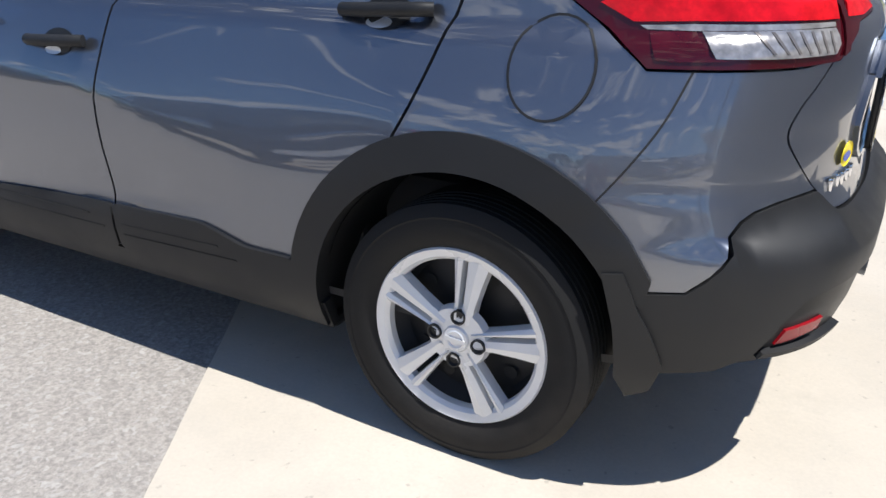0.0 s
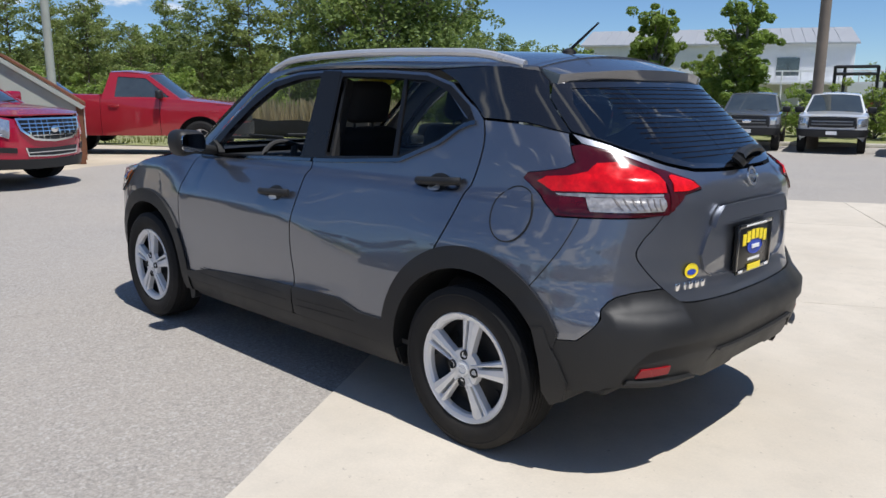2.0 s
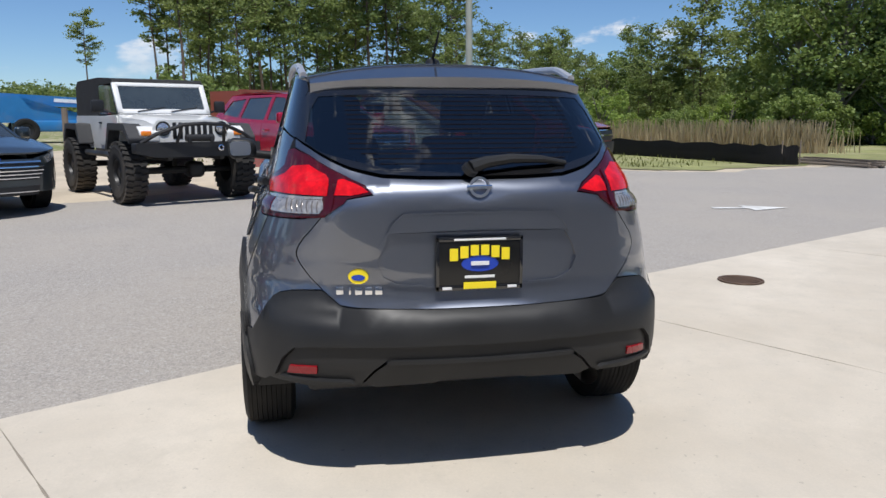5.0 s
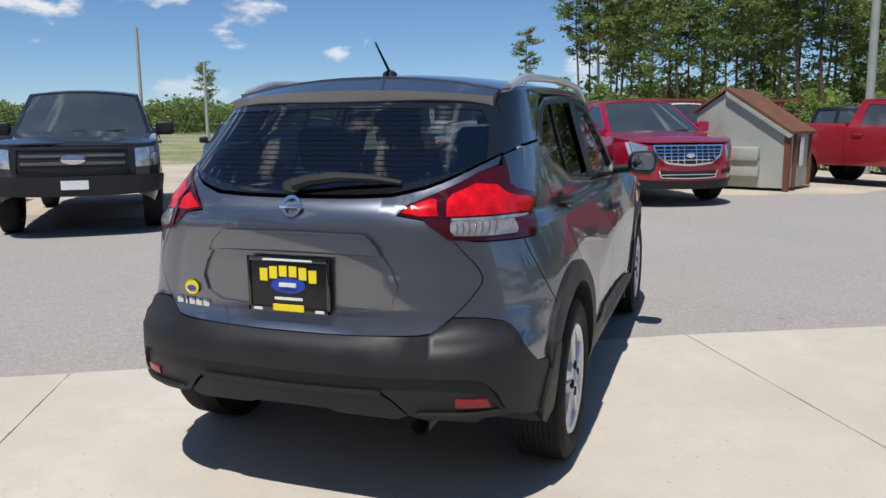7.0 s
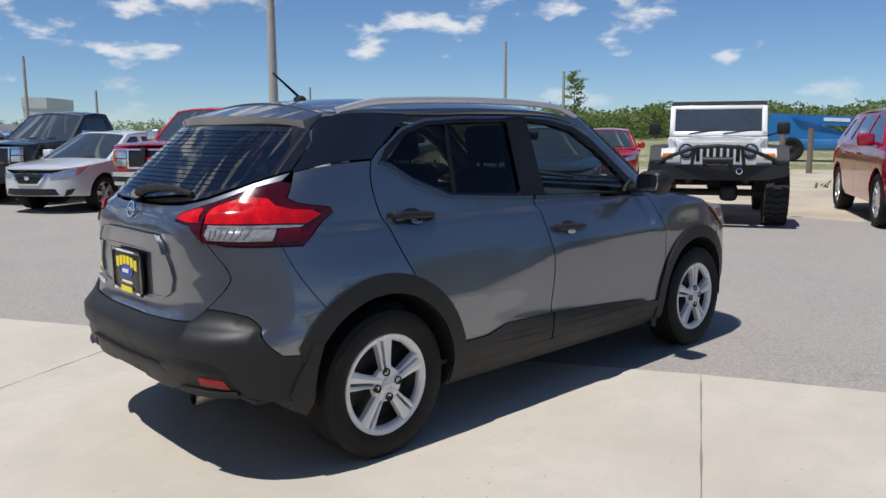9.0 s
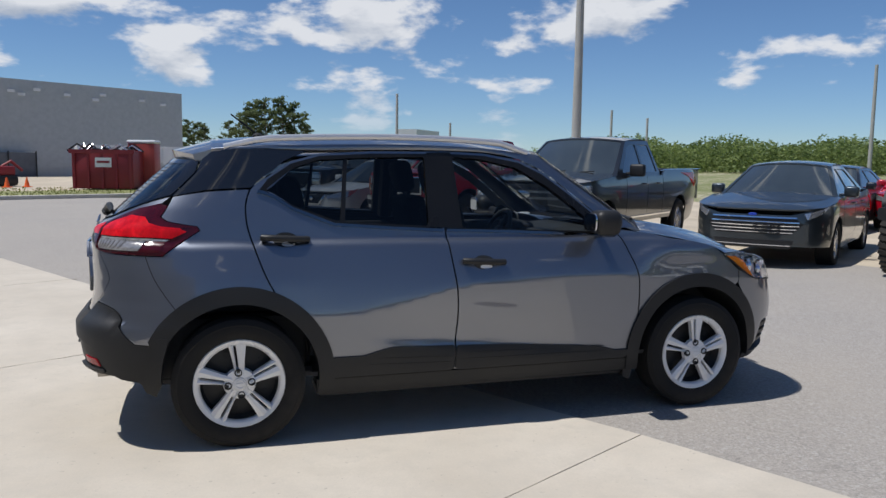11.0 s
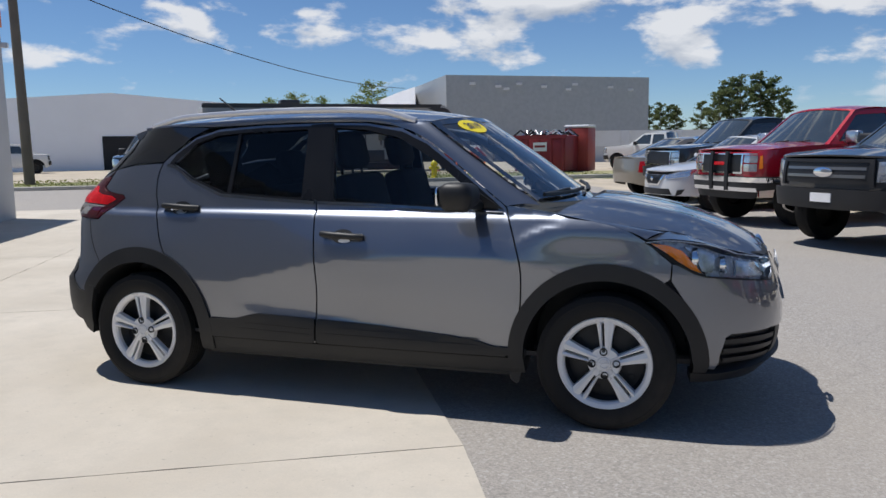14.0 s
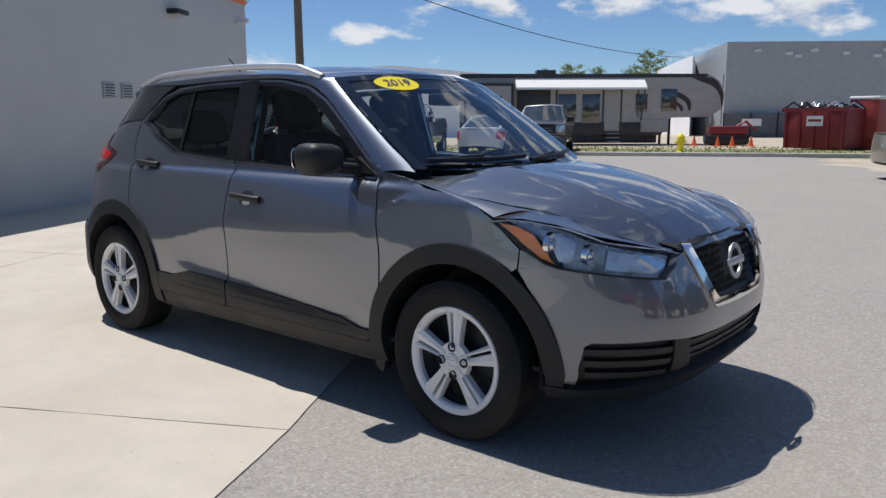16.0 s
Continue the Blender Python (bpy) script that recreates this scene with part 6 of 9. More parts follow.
WHITE_P = car_paint("white_paint", (0.72, 0.72, 0.70), 0.0, 0.35, 0.05)
LAMP_BOWL2 = surf("bright_lamp", (0.62, 0.63, 0.65), 0.12, 0.75, coat=1.0, var=0.25, scale=14, fine=40)
BLACK_GRILLE = surf("grille_black", (0.012, 0.012, 0.013), 0.45)


def clip_x(poly, x0, x1):
    """Keeps the part of an outline between two upright lines."""
    for sgn, lim in ((1, x0), (-1, x1)):
        out = []
        for i in range(len(poly)):
            a, b = poly[i - 1], poly[i]
            ia, ib = sgn * (a[0] - lim) >= 0, sgn * (b[0] - lim) >= 0
            if ia != ib:
                t = (lim - a[0]) / (b[0] - a[0])
                out.append((lim, a[1] + t * (b[1] - a[1])))
            if ib:
                out.append(b)
        poly = out
        if len(poly) < 3:
            return []
    return poly


def vehicle(name, label, front, yaw, P, paint, z=None, group=""):
    """A parked car from a table of measures; front is the middle of its nose on the ground."""
    hx, hy = math.cos(radians(yaw)), math.sin(radians(yaw))
    ox, oy = front[0] - hx * P["xf"], front[1] - hy * P["xf"]
    zz = ground_z(ox, oy) if z is None else z
    car = thing(name, label, P.get("cat", "car"), pose(ox, oy, zz, 0, 0, yaw), group)
    w, tr, xa, xb, zb = P["w"], P["tr"], P["xa"], P["xb"], P["zb"]
    top = line_of(sorted(P["top"]))
    zs = [q[1] for q in P["top"]]
    zmid = 0.5 * (zb + max(zs))
    lean = P.get("lean", 0.10)
    half = lambda x, q: w - 0.05 * max(0.0, (q - zmid - 0.05) / 0.35) ** 2 - 0.05 * max(0.0, (zmid - 0.1 - q) / 0.35) ** 2
    xf, xr = P["xf"], P["xr"]
    S = Shell(xb - 0.1, xa + 0.12, lambda q: xr + lean * 0.4 * max(0, abs(q - zmid) - 0.05), lambda q: xf - lean * max(0, q - zmid) - 0.12 * max(0, zb + 0.1 - q), lambda q: P.get("nr", 4.0), lambda q: P.get("nf", 3.2), half)
    step = P.get("step", 0.11)
    zf, zr = top(xf), top(xr)
    outline = [("F", 0.0, zf - 0.02), ("F", w * 0.5, zf - 0.02)]
    outline += [(x, q - 0.01) for x, q in sorted(P["top"], reverse=True) if xr + 0.25 < x < xf - 0.25]
    outline += [("R", w * 0.5, zr - 0.01), ("R", 0.0, zr - 0.01), ("R", 0.0, zb + 0.14), ("R", w * 0.6, zb + 0.12)]
    ra = tr + P.get("gap", 0.07)
    outline += [(xb + ra * math.cos(radians(a)), tr + ra * math.sin(radians(a))) for a in range(190, -11, -12)]
    outline += [(xb + ra + 0.06, zb), (xa - ra - 0.06, zb)]
    outline += [(xa + ra * math.cos(radians(a)), tr + ra * math.sin(radians(a))) for a in range(190, P.get("a_end", -11), -12)]
    low = P.get("nose_low", zb + 0.08)
    outline += [("F", w * 0.6, low), ("F", 0.0, low)]
    sp = S.poly(outline)
    seams = [-9] + sorted(P["seams"]) + [9]
    names = P.get("panels") or (["rear_quarter"] + ["door"] * (len(seams) - 3) + ["front_fender"])
    sides = {}
    for k in range(len(seams) - 1):
        pc = clip_x(sp, seams[k] + 0.005, seams[k + 1] - 0.005)
        if len(pc) < 3:
            continue
        for fl in (False, True):
            sides[(k, fl)] = part(names[k], sheet(pc, S.at, step, 0.03, flip=fl), paint, car, sharp=50)
    # dark backing behind the joints and in the wheel wells
    bm = bmesh.new()
    box(bm, (xb + ra * 0.9, -w + 0.06, zb + 0.02), (xa - ra * 0.9, w - 0.06, min(zs) - 0.10), 0.02)
    box(bm, (xr + 0.25, -w + 0.34, zb + 0.10), (xf - 0.3, w - 0.34, min(zs) - 0.06), 0.02)
    part("underbody", bm, SEAL, car)
    # tops: bonnet and, for a saloon, the boot; for a pickup, the load bed
    def cover(nm, x0, x1, crown, material=paint):
        pl = []
        for x in np.linspace(x0, min(x1, S.xsf), 8):
            pl.append((x, S.at(S.s_x(x, top(x)), top(x) - 0.01).y))
        if x1 > S.xsf:
            for t in np.linspace(0, 1, 9)[1:]:
                s = S.xsf + S.L * t
                p = S.at(s, zf)
                if p.x <= x1 + 1e-6:
                    pl.append((p.x, max(0.0, p.y)))
        if x0 < S.xsr:
            pl2 = []
            for t in np.linspace(1, 0, 9)[:-1]:
                p = S.at(S.xsr - S.L * t, zr)
                pl2.append((p.x, max(0.0, p.y)))
            pl = pl2 + [q for q in pl if q[0] >= S.xsr]
        f_at = lambda x, y: (x, y, top(x) - 0.01 + crown * (1 - min(1.0, abs(y) / (w * 0.97)) ** 2.2))
        full = pl + [(x, -y) for x, y in reversed(pl) if y > 1e-4]
        full = [q for i, q in enumerate(full) if i == 0 or (Vector(q) - Vector(full[i - 1])).length > 1e-3]
        return part(nm, sheet(full, f_at, step * 1.1, 0.02, core=lambda p: Vector((p.x, 0, -3))), material, car)
    cover("bonnet", P["cab"][0][0] - 0.15, xf, P.get("crown", 0.06))
    if P.get("boot"):
        cover("boot_lid", xr, P["cab"][3][0] + 0.2, 0.04)
    if P.get("bed"):
        x0, x1 = P["bed"]
        for fl in (1, -1):
            bm = bmesh.new()
            a = [(x, fl * (half(x, top(x))), top(x) - 0.01) for x in np.linspace(x0, x1, 10)]
            b = [(x, fl * (w - 0.13), top(x) - 0.0) for x in np.linspace(x0, x1, 10)]
            c = [(x, fl * (w - 0.13), zb + 0.35) for x in np.linspace(x0, x1, 10)]
            strip(a, b, 1, bm=bm)
            strip(b, c, 1, bm=bm)
            part("bed_side", bm, paint, car)
        bm = bmesh.new()
        box(bm, (x0 + 0.02, -w + 0.13, zb + 0.28), (x1 - 0.02, w - 0.13, zb + 0.36))
        box(bm, (x0, -w + 0.14, zb + 0.3), (x0 + 0.06, w - 0.14, top(x0) - 0.015), 0.01)
        part("bed_floor", bm, SEAL, car)
    # cabin
    (bfx, bfz), (tfx, tfz), (trx, trz), (brx, brz) = P["cab"]
    wb_, wr = w - P.get("tuck", 0.07), P["wr"]
    zbel, zroof = min(bfz, brz), max(tfz, trz)
    cab_y = lambda x, q: wb_ + (wr - wb_) * max(-0.1, (q - zbel) / (zroof - zbel)) - 0.02 * ((x - 0.5 * (tfx + trx)) / 1.2) ** 2
    cat = lambda x, q: (x, cab_y(x, q), q)
    ccore = lambda p: Vector((p.x * 0.9, 0, 1.0))
    frame_poly = rounded([(bfx, bfz - 0.02), (tfx, tfz), (trx, trz), (brx, brz - 0.02)], 0.06)
    wins = [rounded(q, 0.03) for q in P["win"]]
    for fl in (False, True):
        cb = part("cabin_side", sheet(frame_poly, cat, step, 0.03, holes=wins, core=ccore, flip=fl), P.get("cabmat") or paint, car)
        for q in wins:
            part("side_window", sheet(q, cat, step * 1.3, 0.004, -0.012, core=ccore, flip=fl), GLASS_DARK, cb)
    ry = lambda x, y: (x, y, trz + (tfz - trz) * (x - trx) / (tfx - trx) + P.get("rcrown", 0.05) * (1 - (y / wr) ** 2) + P.get("rbow", 0.03) * max(0.0, 1 - ((x - 0.5 * (tfx + trx)) / (0.5 * (tfx - trx))) ** 2))
    yr = lambda x, e: cab_y(x, ry(x, wr)[2]) + 0.004
    rp = [(x, yr(x, 0)) for x in np.linspace(trx, tfx, 9)]
    part("roof", sheet(rp + [(x, -y) for x, y in reversed(rp)], ry, step, 0.03, core=lambda p: Vector((p.x, 0, 0))), P.get("cabmat") or paint, car)

    def pane(nm, b0, t0, bow, mat):
        def at(y, t):
            yy = abs(y)
            h = cab_y(b0[0], b0[1]) * (1 - t) + yr(t0[0], 0) * t
            e = (yy * h) ** 2 / (h * h)
            return (b0[0] + (t0[0] - b0[0]) * t + bow * (1 - e), y * h, b0[1] + (t0[1] - b0[1]) * t + P.get("rcrown", 0.05) * t * (1 - e))
        pl = rounded([(-0.93, 0.04), (0.93, 0.04), (0.93, 0.96), (-0.93, 0.96)], 0.06)
        fr = [(-1, 0), (1, 0), (1, 1), (-1, 1)]
        core_ = lambda p: Vector((0.5 * (tfx + trx), 0, 1.0))
        f_ = part("screen_frame", sheet(fr, at, 0.25, 0.02, holes=[pl], core=core_), P.get("cabmat") or paint, car)
        return part(nm, sheet(pl, at, 0.2, 0.004, -0.01, core=core_), mat, f_)
    pane("windscreen", (bfx, bfz), (tfx, tfz), P.get("wbow", 0.16), GLASS_DARK)
    pane("rear_window", (brx, brz), (trx, trz), -0.08, GLASS_DARK)
    # wipers
    for y0 in (-0.45, 0.05):
        bm = bmesh.new()
        tube(bm, [(bfx + 0.10, y0, bfz + 0.03), (bfx + 0.10 - 0.05, y0 + 0.5, bfz + 0.07)], 0.010, 5)
        part("wiper", bm, SEAL, car)
    # nose
    for nm, pts, mat, off in P["face"]:
        for fl in (False, True):
            part(nm, sheet(S.poly(pts), S.at, 0.07, 0.03, off, flip=fl), mat, car)
    for z0, z1, y1, mat in P.get("bars", ()):
        for fl in (False, True):
            part("grille_bar", sheet(S.poly([("F", 0, z1), ("F", y1, z1), ("F", y1, z0), ("F", 0, z0)]), S.at, 0.1, 0.02, 0.03, flip=fl), mat, car)
    for y0, z0, z1, mat in P.get("vbars", ()):
        for fl in (False, True):
            part("grille_upright", sheet(S.poly([("F", y0, z1), ("F", y0 + 0.014, z1), ("F", y0 + 0.014, z0), ("F", y0, z0)]), S.at, 0.1, 0.02, 0.03, flip=fl), mat, car)
    if P.get("badge"):
        q, r, mat = P["badge"]
        bm = bmesh.new()
        lathe(bm, [(0.001, 0.012), (r * 0.8, 0.012), (r, 0.006), (r, 0.0)], 24, "X")
        b = part("badge", solid(bm), mat, car)
        b.matrix_local = Matrix.Translation((S.at(S.s_y(0, q, "F"), q).x + 0.035, 0, q)) @ Matrix.Diagonal((1, P.get("badge_wide", 1.9), 0.8, 1))
    # lamps at the back
    for fl in (False, True):
        part("tail_lamp", sheet(S.poly([("R", w * 0.98, zr - 0.35), ("R", w * 0.98, zr - 0.08), ("R", w * 0.78, zr - 0.08), ("R", w * 0.78, zr - 0.35)]), S.at, 0.1, 0.02, 0.015, flip=fl), RED_LENS, car)
    # mirrors, handles
    mx, mz, ms = P["mirror"]
    for sg in (1, -1):
        bm = bmesh.new()
        y0 = cab_y(mx, mz) + 0.06
        box(bm, (mx - 0.06, y0 if sg > 0 else -y0 - 0.20 * ms, mz - 0.07 * ms), (mx + 0.07, y0 + 0.20 * ms if sg > 0 else -y0, mz + 0.09 * ms), 0.04, 3)
        tube(bm, [(mx + 0.02, sg * (y0 - 0.10), mz - 0.05), (mx + 0.02, sg * (y0 + 0.06), mz - 0.03)], 0.025, 6)
        part("door_mirror", bm, P.get("mirmat") or paint, car)
        for x in P["handles"]:
            bm = bmesh.new()
            q = P.get("hz", brz - 0.14)
            y1 = half(x, q)
            tube(bm, [(x + 0.10, sg * (y1 + 0.005), q), (x + 0.07, sg * (y1 + 0.03), q), (x - 0.07, sg * (y1 + 0.03), q), (x - 0.10, sg * (y1 + 0.005), q)], 0.014, 6)
            part("door_handle", bm, P.get("handmat") or paint, car)
    for x in (xa, xb):
        for sg in (1, -1):
            wheel_parts(car, (x, sg * (w - 0.13), tr), sg, tr, P["rim"], P.get("tw", 0.24), P["style"], turn=13 if x > 0 else 31)
    return car, S


def lamp_set(zl, zh, y0, x1, amber=False):
    f = [("headlamp", [("F", y0, zl), ("F", y0, zh), (x1, zh + 0.03), (x1, zl + 0.05)], LAMP_BOWL2, 0.012)]
    return f


PICKUP = dict(cat="pickup truck", w=1.0, tr=0.40, rim=0.235, style="six", xa=1.84, xb=-1.84, xf=2.76, xr=-3.10, zb=0.48, lean=0.14, nf=4.0, gap=0.09,
              top=[(2.76, 1.13), (2.3, 1.20), (1.35, 1.27), (0.9, 1.27), (0.0, 1.26), (-0.8, 1.26), (-1.0, 1.38), (-3.10, 1.40)], seams=[-0.82, 0.02, 1.02],
              panels=["bed_panel", "rear_door", "door", "front_fender"], cab=[(1.30, 1.25), (0.50, 1.83), (-0.62, 1.86), (-0.82, 1.26)], wr=0.72, tuck=0.06, bed=(-3.02, -0.95),
              win=[[(1.02, 1.30), (0.50, 1.75), (0.10, 1.78), (0.10, 1.30)], [(0.0, 1.30), (0.0, 1.78), (-0.56, 1.78), (-0.66, 1.32)]],
              face=[("grille", [("F", 0, 0.82), ("F", 0, 1.10), ("F", 0.60, 1.10), ("F", 0.64, 0.84)], BLACK_GRILLE, 0.02),
                    ("headlamp", [("F", 0.70, 0.86), ("F", 0.70, 1.09), (2.42, 1.12), (2.45, 0.88)], LAMP_BOWL2, 0.016),
                    ("front_bumper", [("F", 0, 0.52), ("F", 0, 0.76), (2.35, 0.76), (2.33, 0.56)], STEEL_BLACK, 0.05),
                    ("grille_frame", [("F", 0, 1.08), ("F", 0, 1.12), ("F", 0.66, 1.12), ("F", 0.68, 0.80), ("F", 0.63, 0.80), ("F", 0.61, 1.08)], STEEL_BLACK, 0.035),
                    ("front_plate", [("F", 0, 0.60), ("F", 0, 0.71), ("F", 0.155, 0.71), ("F", 0.155, 0.60)], WHITE_PRINT, 0.06),
                    ("sill_strip", [(1.28, 0.555), (1.28, 0.585), (-1.28, 0.585), (-1.28, 0.555)], CHROME, 0.015)],
              bars=[(0.90, 0.935, 0.58, GREY_P), (0.99, 1.025, 0.58, GREY_P)], badge=(0.965, 0.075, CHROME), mirror=(0.82, 1.33, 1.25), handles=(0.18, -0.55), mirmat=STEEL_BLACK, crown=0.05, step=0.10)
K1500 = dict(cat="pickup truck", w=0.97, tr=0.43, rim=0.20, style="dark", xa=1.49, xb=-1.49, xf=2.34, xr=-2.65, zb=0.56, lean=0.10, nf=5.0, gap=0.10,
             top=[(2.34, 1.20), (2.0, 1.25), (1.05, 1.30), (0.6, 1.30), (-0.45, 1.30), (-0.5, 1.40), (-2.65, 1.42)], seams=[-0.47, 0.72],
             panels=["bed_panel", "door", "front_fender"], cab=[(1.05, 1.28), (0.42, 1.83), (-0.30, 1.86), (-0.46, 1.30)], wr=0.72, tuck=0.06, bed=(-2.6, -0.5),
             win=[[(0.85, 1.33), (0.42, 1.75), (-0.18, 1.78), (-0.22, 1.33)]],
             face=[("grille", [("F", 0, 0.86), ("F", 0, 1.14), ("F", 0.50, 1.14), ("F", 0.50, 0.86)], BLACK_GRILLE, 0.012),
                   ("grille_frame", [("F", 0.50, 1.16), ("F", 0.535, 1.16), ("F", 0.535, 0.84), ("F", 0, 0.84), ("F", 0, 0.87), ("F", 0.50, 0.87)], CHROME, 0.022),
                   ("headlamp", [("F", 0.56, 1.015), ("F", 0.56, 1.13), ("F", 0.80, 1.13), ("F", 0.80, 1.015)], LAMP_BOWL2, 0.014),
                   ("lower_headlamp", [("F", 0.56, 0.88), ("F", 0.56, 0.995), ("F", 0.80, 0.995), ("F", 0.80, 0.88)], LAMP_BOWL2, 0.014),
                   ("marker_lamp", [("F", 0.83, 0.92), ("F", 0.83, 1.12), (2.22, 1.13), (2.22, 0.93)], AMBER, 0.014),
                   ("front_bumper", [("F", 0, 0.56), ("F", 0, 0.80), (1.99, 0.80), (1.99, 0.62)], STEEL_BLACK, 0.055),
                   ("bumper_band", [("F", 0, 0.71), ("F", 0, 0.79), (2.0, 0.79), (2.0, 0.72)], CHROME, 0.062),
                   ("lower_band", [("F", 0, 0.57), ("F", 0, 0.635), ("F", 0.8, 0.635), ("F", 0.8, 0.575)], CHROME, 0.062),
                   ("guard_bar", [("F", 0.16, 0.58), ("F", 0.16, 1.19), ("F", 0.24, 1.19), ("F", 0.24, 0.58)], CLAD, 0.075),
                   ("badge_plate", [("F", 0, 0.975), ("F", 0, 1.025), ("F", 0.15, 1.025), ("F", 0.15, 0.975)], RED_LENS, 0.05),
                   ("lower_valance", [("F", 0, 0.44), ("F", 0, 0.56), ("F", 0.80, 0.56), ("F", 0.74, 0.46)], CLAD, 0.01)],
             bars=[(1.14, 1.16, 0.80, CHROME)], a_end=36, nose_low=0.76, mirror=(0.72, 1.38, 1.3), handles=(-0.2,), mirmat=CHROME, crown=0.05, wbow=0.12)
F97 = dict(K1500, a_end=-11, nose_low=0.54, w=0.99, tr=0.385, rim=0.215, style="five", zb=0.46, nf=3.0, lean=0.25, xf=2.42, xa=1.53, xb=-1.53,
           top=[(2.42, 1.02), (2.1, 1.12), (1.1, 1.22), (0.6, 1.22), (-0.45, 1.22), (-0.5, 1.30), (-2.65, 1.32)], cab=[(1.15, 1.20), (0.42, 1.72), (-0.30, 1.75), (-0.46, 1.22)],
           win=[[(0.92, 1.25), (0.42, 1.64), (-0.15, 1.67), (-0.20, 1.25)]],
           face=[("grille", [("F", 0, 0.76), ("F", 0, 0.99), ("F", 0.50, 0.99), ("F", 0.46, 0.76)], BLACK_GRILLE, 0.015),
                 ("headlamp", [("F", 0.54, 0.78), ("F", 0.54, 0.99), ("F", 0.84, 0.99), ("F", 0.84, 0.78)], LAMP_BOWL2, 0.015),
                 ("marker_lamp", [("F", 0.86, 0.79), ("F", 0.86, 0.99), (2.12, 1.0), (2.10, 0.80)], AMBER, 0.015),
                 ("front_bumper", [("F", 0, 0.46), ("F", 0, 0.72), (2.05, 0.72), (2.05, 0.5)], CLAD, 0.05)], bars=[(0.86, 0.885, 0.46, CHROME), (0.975, 0.995, 0.5, CHROME)], mirror=(0.74, 1.30, 1.1), mirmat=STEEL_BLACK)
SUV = dict(cat="car", w=0.955, tr=0.37, rim=0.25, style="ten", xa=1.40, xb=-1.40, xf=2.36, xr=-2.42, zb=0.30, lean=0.20, nf=2.9, nr=3.2,
           top=[(2.36, 0.92), (2.05, 1.00), (1.2, 1.10), (0.7, 1.10), (-0.6, 1.12), (-1.6, 1.17), (-2.42, 1.12)], seams=[-1.0, -0.08, 0.98],
           cab=[(1.22, 1.08), (0.36, 1.60), (-1.72, 1.60), (-2.22, 1.14)], wr=0.66, tuck=0.05,
           win=[[(1.0, 1.14), (0.36, 1.54), (0.0, 1.56), (0.0, 1.15)], [(-0.1, 1.15), (-0.1, 1.56), (-0.95, 1.55), (-1.02, 1.18)], [(-1.12, 1.19), (-1.05, 1.54), (-1.62, 1.50), (-1.85, 1.25)]],
           face=[("grille", [("F", 0, 0.64), ("F", 0, 0.90), ("F", 0.53, 0.90), ("F", 0.50, 0.78), ("F", 0.34, 0.67)], BLACK_GRILLE, 0.012),
                 ("grille_frame", [("F", 0, 0.61), ("F", 0, 0.64), ("F", 0.34, 0.67), ("F", 0.50, 0.78), ("F", 0.53, 0.90), ("F", 0.0, 0.90), ("F", 0.0, 0.925), ("F", 0.56, 0.925), ("F", 0.53, 0.77), ("F", 0.36, 0.645)], CHROME, 0.03),
                 ("headlamp", [("F", 0.66, 0.67), ("F", 0.62, 0.90), (2.03, 0.99), (2.16, 0.72)], LAMP_BOWL2, 0.016),
                 ("lamp_side", [(2.13, 0.74), (2.04, 0.96), (1.98, 0.97), (2.08, 0.76)], LAMP_CHROME, 0.02),
                 ("lower_grille", [("F", 0, 0.43), ("F", 0, 0.53), ("F", 0.46, 0.545), ("F", 0.43, 0.445)], BLACK_GRILLE, 0.01),
                 ("lower_frame", [("F", 0, 0.415), ("F", 0, 0.43), ("F", 0.43, 0.445), ("F", 0.46, 0.545), ("F", 0.48, 0.55), ("F", 0.445, 0.432)], CHROME, 0.016),
                 ("fog_surround", [("F", 0.58, 0.48), ("F", 0.58, 0.55), (2.12, 0.57), (2.14, 0.50)], BLACK_GRILLE, 0.01),
                 ("lower_bumper", [("F", 0, 0.26), ("F", 0, 0.38), (2.02, 0.42), (2.02, 0.28)], CLAD, 0.015)],
           bars=[(0.695, 0.708, 0.37, CHROME), (0.745, 0.758, 0.44, CHROME), (0.795, 0.808, 0.50, CHROME), (0.845, 0.858, 0.51, CHROME), (0.475, 0.487, 0.44, CHROME)],
           vbars=[(0.09, 0.65, 0.90, CHROME), (0.19, 0.66, 0.90, CHROME), (0.29, 0.67, 0.90, CHROME), (0.39, 0.71, 0.90, CHROME)], badge=(0.78, 0.06, CHROME), badge_wide=1.1, mirror=(0.82, 1.18, 1.15), handles=(0.12, -0.82), hz=0.98, wbow=0.2, rbow=0.05, step=0.10)
